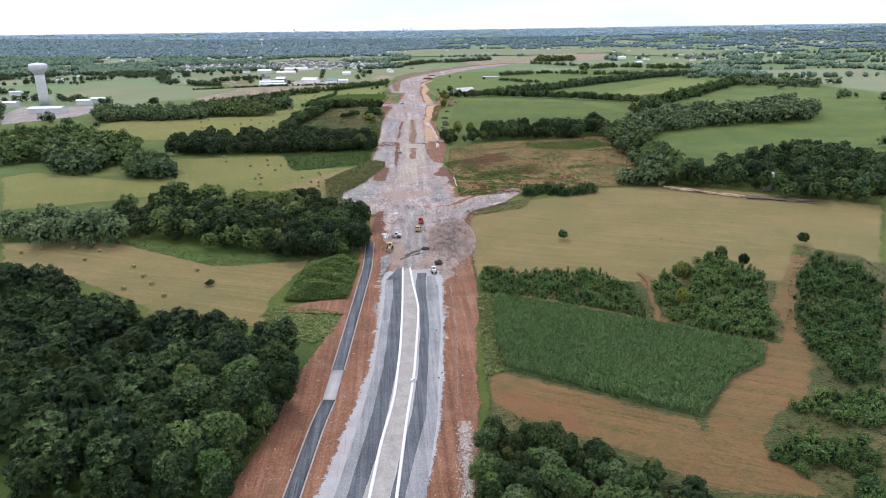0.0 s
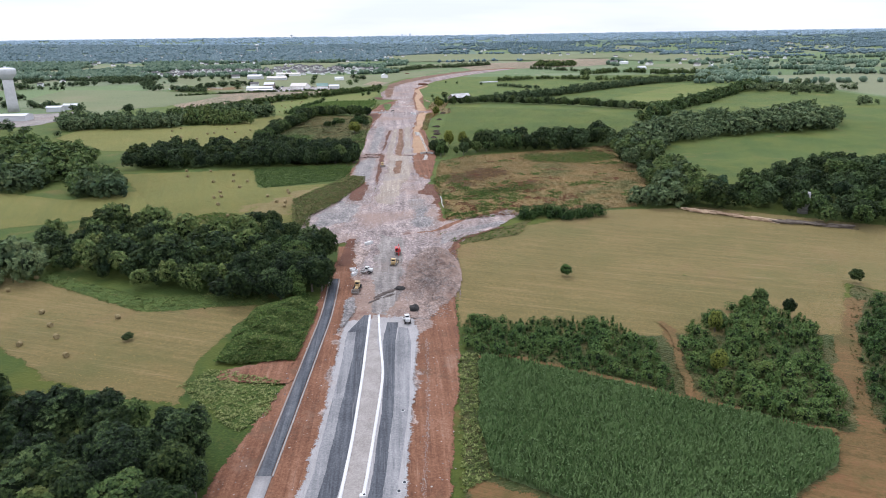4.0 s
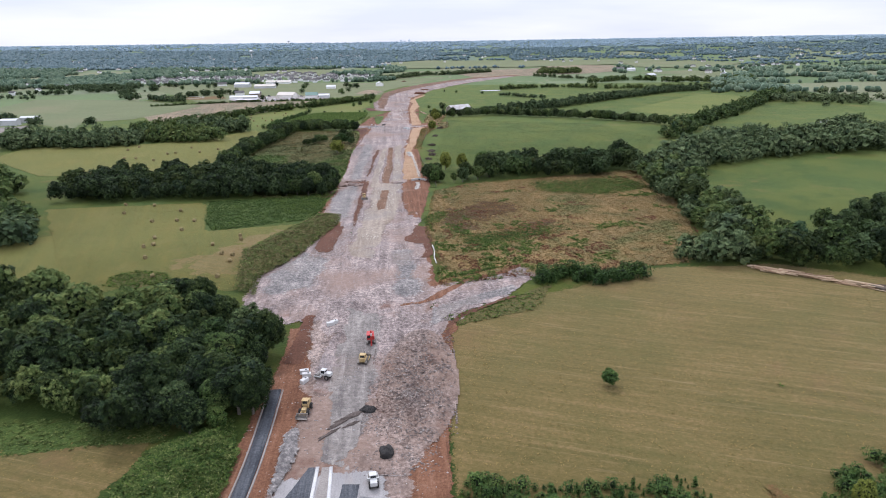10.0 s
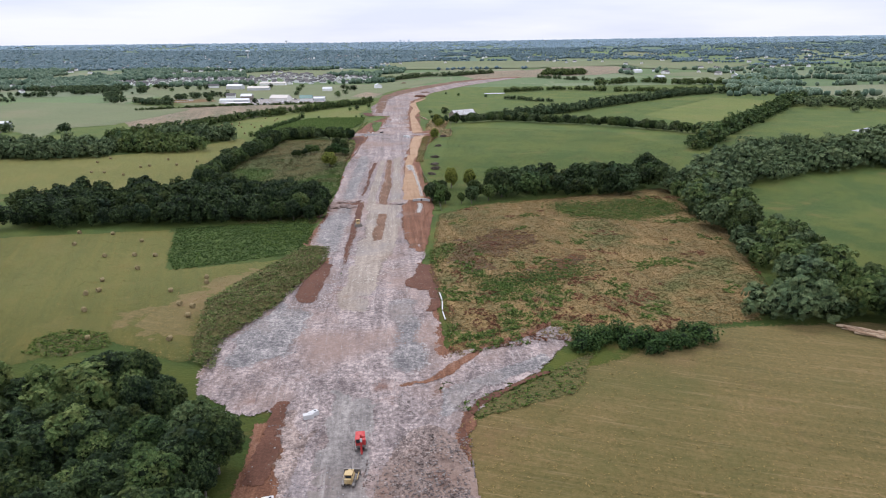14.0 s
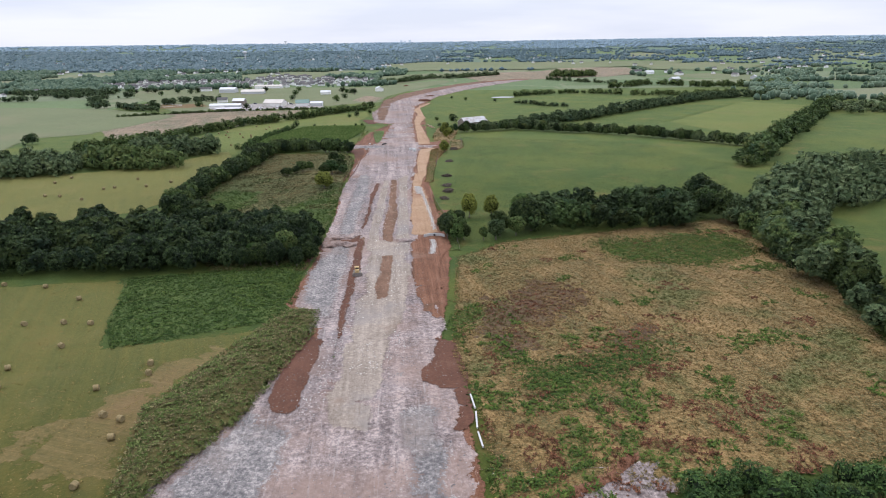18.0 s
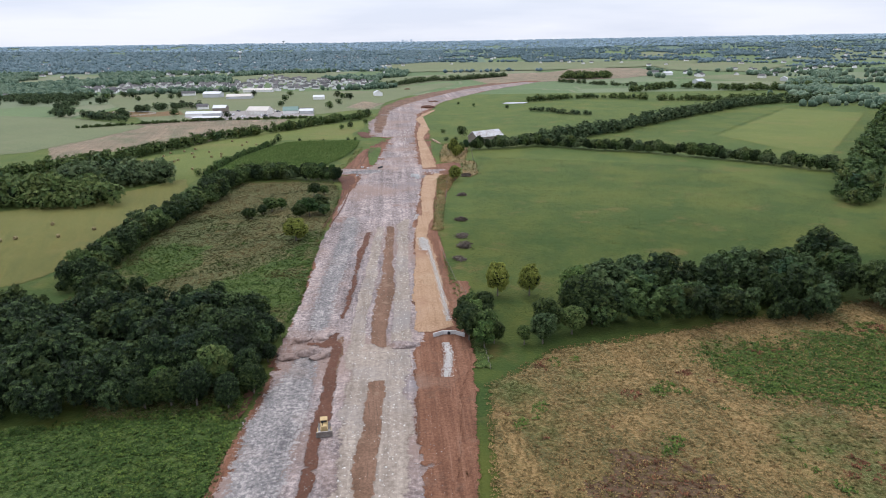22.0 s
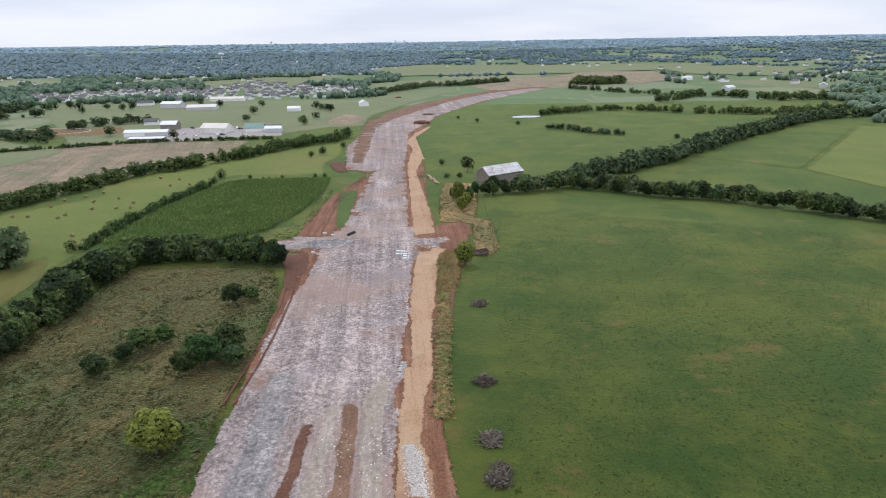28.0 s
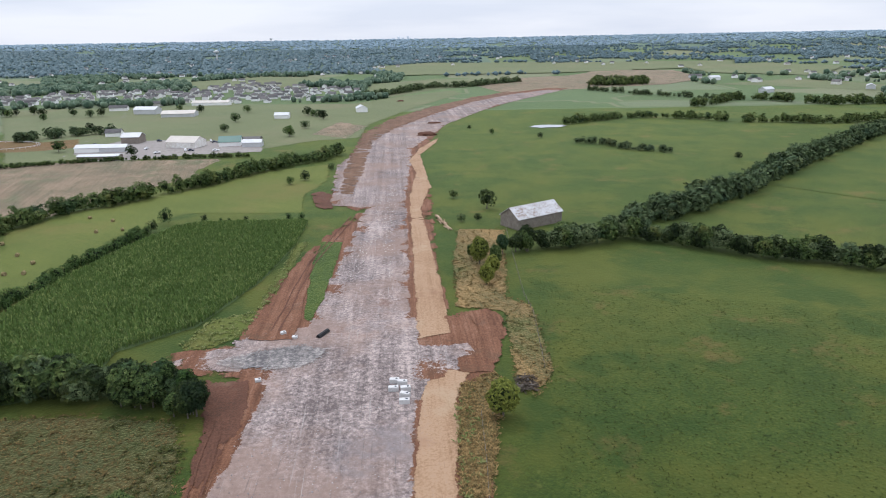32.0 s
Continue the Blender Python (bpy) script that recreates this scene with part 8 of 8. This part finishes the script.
M["black"] = mat("black_plastic", [(0.012, 0.012, 0.013), (0.03, 0.03, 0.032)], 1.0, 6.0, rough=0.5, bump=0)
for k, (dx, dz) in enumerate(((-0.5, 0.25), (0, 0.25), (0.5, 0.25), (-0.25, 0.68), (0.25, 0.68))):
    bm = bmesh.new()
    cyl(bm, 0.24, 0.24, 5.2, (dx, 0, dz), "Y", 14)
    part("pipe", bm, M["black"], bundle)
bundle.matrix_basis = pose(px, py, floor_at(px, py), 0, 0, -25)
wp = AT["pipe_line"]
run = tagged(new("white_pipe"), "white plastic pipe sections lying by the red bank", "pipe")
for a, c in zip(wp, wp[1:]):
    A, B = Vector((*a, up(*a) + 0.58)), Vector((*c, up(*c) + 0.58))
    bm = bmesh.new()
    bmesh.ops.create_cone(bm, cap_ends=True, segments=12, radius1=0.22, radius2=0.22, depth=(B - A).length - 1.6, matrix=Matrix.Translation((A + B) / 2) @ (B - A).to_track_quat("Z", "Y").to_matrix().to_4x4())
    part("pipe", bm, M["concrete"], run)


def heap(name, x, y, rx, ry, h, surface, label, seed, lumps=0.35, turn=0):
    """A heap with an uneven top."""
    v, f = ball(28, 12)
    v = v.copy()
    for q in v:
        n1 = noise.noise(Vector(q) * 1.6 + Vector((seed, 0, 0))) + 0.5 * noise.noise(Vector(q) * 4 + Vector((0, seed, 0)))
        q *= 1 + lumps * n1
    v = v * (rx, ry, h)
    v[:, 2] = np.maximum(v[:, 2], -0.2)
    ob = new(name, mesh_from(name, v, f, M[surface], False))
    ob.matrix_basis = pose(x, y, floor_at(x, y), 0, 0, turn)
    return tagged(ob, label, "heap")


M["tar"] = mat("black_millings", [(0.012, 0.012, 0.012), (0.03, 0.028, 0.027), (0.06, 0.055, 0.05)], 0.8, 4.0, bump=0.15)
M["dark_dirt"] = mat("dark_dirt", [(0.05, 0.04, 0.035), (0.10, 0.08, 0.07), (0.17, 0.14, 0.125)], 0.3, 3.0, bump=0.2)
(ax, ay), (cx, cy) = AT["black_a"][0], AT["black_b"][0]
heap("asphalt_heap", cx, cy, 1.9, 2.3, 1.5, "tar", "heap of black asphalt millings on gravel", 3)
heap("asphalt_heap", ax, ay, 2.0, 1.4, 1.0, "tar", "low heap of black asphalt millings", 5)
for k, (dx, dy, rx, ry, turn) in enumerate(((-4, -2.5, 4.2, 0.8, 38), (-6.5, -5.5, 3.6, 0.6, 44), (-8.5, -10, 3.0, 0.5, 50), (-3.5, -6, 2.2, 0.45, 35))):
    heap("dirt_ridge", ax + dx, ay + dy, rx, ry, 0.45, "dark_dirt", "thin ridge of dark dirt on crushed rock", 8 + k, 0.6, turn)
for k, (x, y, rx, ry, h) in enumerate(((-49, 540, 3.2, 2.2, 1.2), (-44, 542, 3.8, 2.0, 1.4), (-39.5, 540, 2.8, 2.0, 1.1), (-47, 550.5, 2.8, 1.6, 0.9), (-41, 552, 3.2, 1.5, 0.9))):
    heap("rock_heap", x, y, rx, ry, h, "rock", "low heap of broken rock at the end of the fill", 20 + k, 0.5, 12 * k)
heap("rock_ridge", -16, 547, 5.0, 2.4, 0.8, "rock", "low rock ridge across the shoulder", 9, 0.5)
hx, hy = AT["culvert"][0]
head = tagged(new("culvert_headwall"), "concrete culvert headwall with wing walls in clay", "culvert")
for sx, turn in ((0, 0), (-3.2, 35), (3.2, -35)):
    bm = bmesh.new()
    box(bm, (3.6, 0.35, 1.3), (sx, -0.9 if sx else 0, 0.65), radians(turn), 0.03)
    part("wing_wall" if sx else "headwall", bm, M["concrete"], head)
# a flat dark disc stands in for the unlit hollow of the pipe
bm = bmesh.new()
cyl(bm, 0.5, 0.5, 0.1, (0, -0.2, 0.55), "Y", 18)
part("pipe_mouth", bm, M["glass_dark"], head)
head.matrix_basis = pose(hx, hy, floor_at(hx, hy) - 0.1)

# ---- machines ----
M["yellow"] = mat("dusty_yellow_paint", [(0.33, 0.23, 0.10), (0.44, 0.32, 0.15), (0.50, 0.40, 0.24)], 0.6, 4.0, rough=0.6, bump=0.005)
M["red"] = mat("red_machine_paint", [(0.302, 0.025, 0.025), (0.418, 0.043, 0.040), (0.432, 0.101, 0.086)], 0.6, 4.0, rough=0.45, bump=0.005)
M["white_paint"] = mat("white_machine_paint", [(0.425, 0.425, 0.416), (0.578, 0.578, 0.561)], 0.6, 4.0, rough=0.5, bump=0.005)
M["steel"] = mat("worn_steel", [(0.14, 0.125, 0.11), (0.24, 0.22, 0.2), (0.33, 0.31, 0.29)], 0.8, 5.0, rough=0.45, metal=0.6, bump=0.01)
M["rubber"] = mat("black_rubber", [(0.015, 0.015, 0.016), (0.04, 0.038, 0.036)], 0.8, 5.0, rough=0.8, bump=0.01)


def bar(ob, name, surface, size, at, bevel=0.05, turn=0):
    bm = bmesh.new()
    box(bm, size, at, turn, bevel)
    return part(name, bm, M[surface], ob)


def crawler(ob, x, length, wide=0.55, high=0.95):
    """One track: rounded belt with ribs, and its rollers."""
    bm = bmesh.new()
    r = high / 2
    box(bm, (wide, length - high, high), (x, 0, r))
    for y in (-(length - high) / 2, (length - high) / 2):
        cyl(bm, r, r, wide, (x, y, r), "X", 18)
    for k in range(int(length / 0.3)):
        for z in (0.0, high):
            box(bm, (wide + 0.06, 0.09, 0.07), (x, -length / 2 + high / 2 + k * 0.3 * (length - high) / length, z + (0.03 if z else -0.0)))
    track = part("track", bm, M["steel"], ob)
    for k in range(4):
        bm = bmesh.new()
        cyl(bm, r * 0.5, r * 0.5, wide + 0.14, (x, -length / 2 + r + k * (length - high) / 3, r), "X", 14)
        part("roller", bm, M["rubber"], track)


def wheel(ob, x, y, r, w):
    bm = bmesh.new()
    cyl(bm, r, r, w, (x, y, r), "X", 24)
    bmesh.ops.bevel(bm, geom=[e for e in bm.edges if len(e.link_faces) == 2 and e.calc_face_angle(0) > 1], offset=r * 0.15, segments=2, affect="EDGES")
    wh = part("wheel", bm, M["rubber"], ob)
    bm = bmesh.new()
    cyl(bm, r * 0.5, r * 0.5, w + 0.08, (x, y, r), "X", 16)
    part("rim", bm, M["steel"], wh)


def cab(ob, paint, at, size=(1.5, 1.4, 1.5)):
    x, y, z = at
    w, d, h = size
    body = bar(ob, "cab", paint, (w, d, h * 0.35), (x, y, z + h * 0.17))
    bar(body, "window", "glass_dark", (w * 0.94, d * 0.94, h * 0.5), (x, y, z + h * 0.58), 0.03)
    for sx in (-1, 1):
        for sy in (-1, 1):
            bar(body, "pillar", paint, (0.12, 0.12, h * 0.55), (x + sx * (w / 2 - 0.06), y + sy * (d / 2 - 0.06), z + h * 0.6), 0.01)
    bar(body, "cab_roof", paint, (w * 1.12, d * 1.15, 0.16), (x, y, z + h * 0.92))


def bulldozer(label, place):
    ob = new("bulldozer")
    for x in (-1.1, 1.1):
        crawler(ob, x, 4.0)
    bar(ob, "body", "yellow", (1.7, 3.4, 0.7), (0, 0, 1.0))
    bar(ob, "engine_hood", "yellow", (1.25, 1.7, 0.75), (0, 0.85, 1.65), 0.08)
    cab(ob, "yellow", (0, -0.6, 1.3))
    bar(ob, "fuel_tank", "yellow", (1.5, 0.6, 0.8), (0, -1.7, 1.6), 0.08)
    blade = bar(ob, "blade", "steel", (3.7, 0.22, 1.25), (0, 2.75, 0.75), 0.04)
    bar(blade, "cutting_edge", "steel", (3.75, 0.1, 0.2), (0, 2.88, 0.12), 0.02)
    for x in (-1.5, 1.5):
        bar(ob, "push_arm", "yellow", (0.16, 2.8, 0.22), (x, 1.35, 0.65), 0.02)
    bm = bmesh.new()
    cyl(bm, 0.07, 0.07, 0.8, (0.3, 1.2, 2.4), segments=10)
    part("exhaust", bm, M["rubber"], ob)
    ob.matrix_basis = place
    return tagged(ob, label, "bulldozer")


def loader(label, place):
    ob = new("wheel_loader")
    for x in (-1.05, 1.05):
        for y in (-1.5, 1.5):
            wheel(ob, x, y, 0.8, 0.6)
    bar(ob, "rear_frame", "yellow", (1.5, 2.6, 1.0), (0, -1.4, 1.35), 0.1)
    bar(ob, "engine_hood", "yellow", (1.4, 1.7, 0.6), (0, -1.8, 2.1), 0.1)
    bar(ob, "front_frame", "yellow", (1.1, 1.4, 0.8), (0, 1.4, 1.2), 0.06)
    cab(ob, "yellow", (0, -0.3, 1.8))
    for x in (-0.55, 0.55):
        bar(ob, "lift_arm", "yellow", (0.18, 2.3, 0.3), (x, 2.5, 1.1), 0.03)
    bucket = bar(ob, "bucket", "steel", (2.9, 0.2, 1.2), (0, 3.4, 0.85), 0.03)
    bar(bucket, "bucket_floor", "steel", (2.9, 1.2, 0.12), (0, 3.95, 0.3), 0.02)
    for x in (-1.4, 1.4):
        bar(bucket, "bucket_side", "steel", (0.1, 1.1, 0.9), (x, 3.9, 0.75), 0.02)
    ob.matrix_basis = place
    return tagged(ob, label, "wheel loader")


def roller(label, place, paint):
    ob = new("road_roller")
    bm = bmesh.new()
    cyl(bm, 0.75, 0.75, 2.1, (0, 1.7, 0.75), "X", 28)
    part("drum", bm, M["steel"], ob)
    for x in (-0.8, 0.8):
        wheel(ob, x, -1.3, 0.72, 0.55)
        bar(ob, "drum_frame", paint, (0.14, 1.9, 0.35), (x * 1.45, 1.5, 0.85), 0.03)
    bar(ob, "cross_frame", paint, (2.5, 0.35, 0.5), (0, 0.5, 0.95), 0.05)
    bar(ob, "engine_hood", paint, (1.5, 1.9, 0.95), (0, -1.5, 1.55), 0.12)
    cab(ob, paint, (0, -0.1, 1.2), (1.4, 1.3, 1.6))
    ob.matrix_basis = place
    return tagged(ob, label, "road roller")


def drill(label, place):
    ob = new("rock_drill")
    for x in (-1.1, 1.1):
        crawler(ob, x, 3.8)
    bar(ob, "deck", "steel", (2.4, 3.4, 0.35), (0, 0, 1.15), 0.03)
    bar(ob, "engine_housing", "red", (2.2, 2.3, 1.5), (0, 0.9, 2.05), 0.15)
    cab(ob, "red", (-0.5, -0.9, 1.3), (1.3, 1.3, 1.8))
    bar(ob, "dust_box", "red", (0.8, 1.0, 1.3), (0.75, -0.9, 1.95), 0.1)
    bar(ob, "boom", "red", (0.4, 2.6, 0.45), (0.1, -2.4, 2.2), 0.06)
    mast = bar(ob, "mast", "red", (0.45, 0.4, 5.0), (0.1, -3.6, 2.9), 0.04)
    bar(mast, "drill_head", "white_paint", (0.5, 0.55, 0.8), (0.1, -3.85, 4.2), 0.05)
    ob.matrix_basis = place
    return tagged(ob, label, "rock drill")


def ground_pose(key, turn, k=0):
    x, y = AT[key][k]
    return pose(x, y, floor_at(x, y) + 0.01, 0, 0, turn)


drill("red crawler drill rig parked on crushed rock", ground_pose("red_machine", 8))
bulldozer("dusty yellow bulldozer working on rock fill", ground_pose("loader_a", -4))
roller("grey-white soil roller standing on rock fill", ground_pose("compactor", 70), "white_paint")
loader("yellow loader with its bucket down on rock fill", ground_pose("loader_b", 176))
roller("small white roller beside fresh asphalt", ground_pose("roller", 10), "white_paint")
bulldozer("yellow bulldozer pushing red clay", ground_pose("dozer", 190))

# parked vehicles of the farmyard and the suburb
M["car_white"] = mat("white_car_paint", [(0.62, 0.62, 0.62), (0.72, 0.72, 0.72)], 0.5, 2.0, rough=0.35, bump=0)
M["car_dark"] = mat("dark_car_paint", [(0.03, 0.04, 0.06), (0.06, 0.07, 0.10)], 0.5, 2.0, rough=0.35, bump=0)


def pickup(label, paint):
    ob = new("pickup_truck")
    bm = bmesh.new()
    box(bm, (1.9, 5.2, 0.75), (0, 0, 0.85), 0, 0.12)
    part("body", bm, M[paint], ob)
    bm = bmesh.new()
    box(bm, (1.7, 1.9, 0.75), (0, 0.5, 1.55), 0, 0.18)
    part("cab", bm, M[paint], ob)
    bm = bmesh.new()
    box(bm, (1.74, 1.5, 0.42), (0, 0.5, 1.6), 0, 0.1)
    part("window", bm, M["glass_dark"], ob)
    for sx in (-0.85, 0.85):
        for sy in (-1.6, 1.6):
            bm = bmesh.new()
            cyl(bm, 0.38, 0.38, 0.26, (sx, sy, 0.38), "X", 14)
            part("wheel", bm, M["rubber"], ob)
    return tagged(ob, label, "pickup truck", "parked farm vehicles")


cars = [pickup("white pickup truck parked in the farmyard", "car_white"), pickup("dark pickup truck parked in the farmyard", "car_dark")]
for i, (x, y) in enumerate(AT["cars"]):
    m = pose(x, y, floor_at(x, y), 0, 0, (20, 95, 60, 0, 130, 80)[i % 6])
    if i < 2:
        cars[i].matrix_basis = m
    else:
        copy_thing(cars[(0, 0, 1)[i % 3]], m)

# white rail fence round the riding ring
ring = tagged(new("ring_fence"), "white rail fence round a riding ring", "fence")
cx, cy = np.array(AT["ring"]).mean(0)
ring.matrix_basis = pose(cx, cy, up(cx, cy) + 0.4)
post_bm = bmesh.new()
box(post_bm, (0.3, 0.3, 1.5), (0, 0, 0.75), 0, 0.03)
post_me = bpy.data.meshes.new("post")
post_bm.to_mesh(post_me)
post_me.materials.append(M["car_white"])
for i in range(44):
    a, c = 2 * math.pi * i / 44, 2 * math.pi * (i + 1) / 44
    p, q = Vector((44 * math.cos(a), 26 * math.sin(a), 0)), Vector((44 * math.cos(c), 26 * math.sin(c), 0))
    post = new("post", post_me)
    post.location, post.parent = p, ring
    bm = bmesh.new()
    box(bm, (0.12, (q - p).length, 0.3), (0, 0, 0), 0, 0)
    rail = part("rail", bm, M["car_white"], ring)
    rail.matrix_basis = Matrix.Translation((p + q) / 2 + Vector((0, 0, 1.2))) @ Matrix.Rotation(math.atan2(-(q - p).x, (q - p).y), 4, "Z")

# heaps of dark soil on the bend
for i, (x, y) in enumerate(AT["bend_heaps"]):
    heap("dirt_heap", x, y, (9, 7, 5)[i], (5, 2.5, 3)[i], (3.0, 1.6, 1.8)[i], "soil_dark", "heap of dark red soil beside the bend", 60 + i)
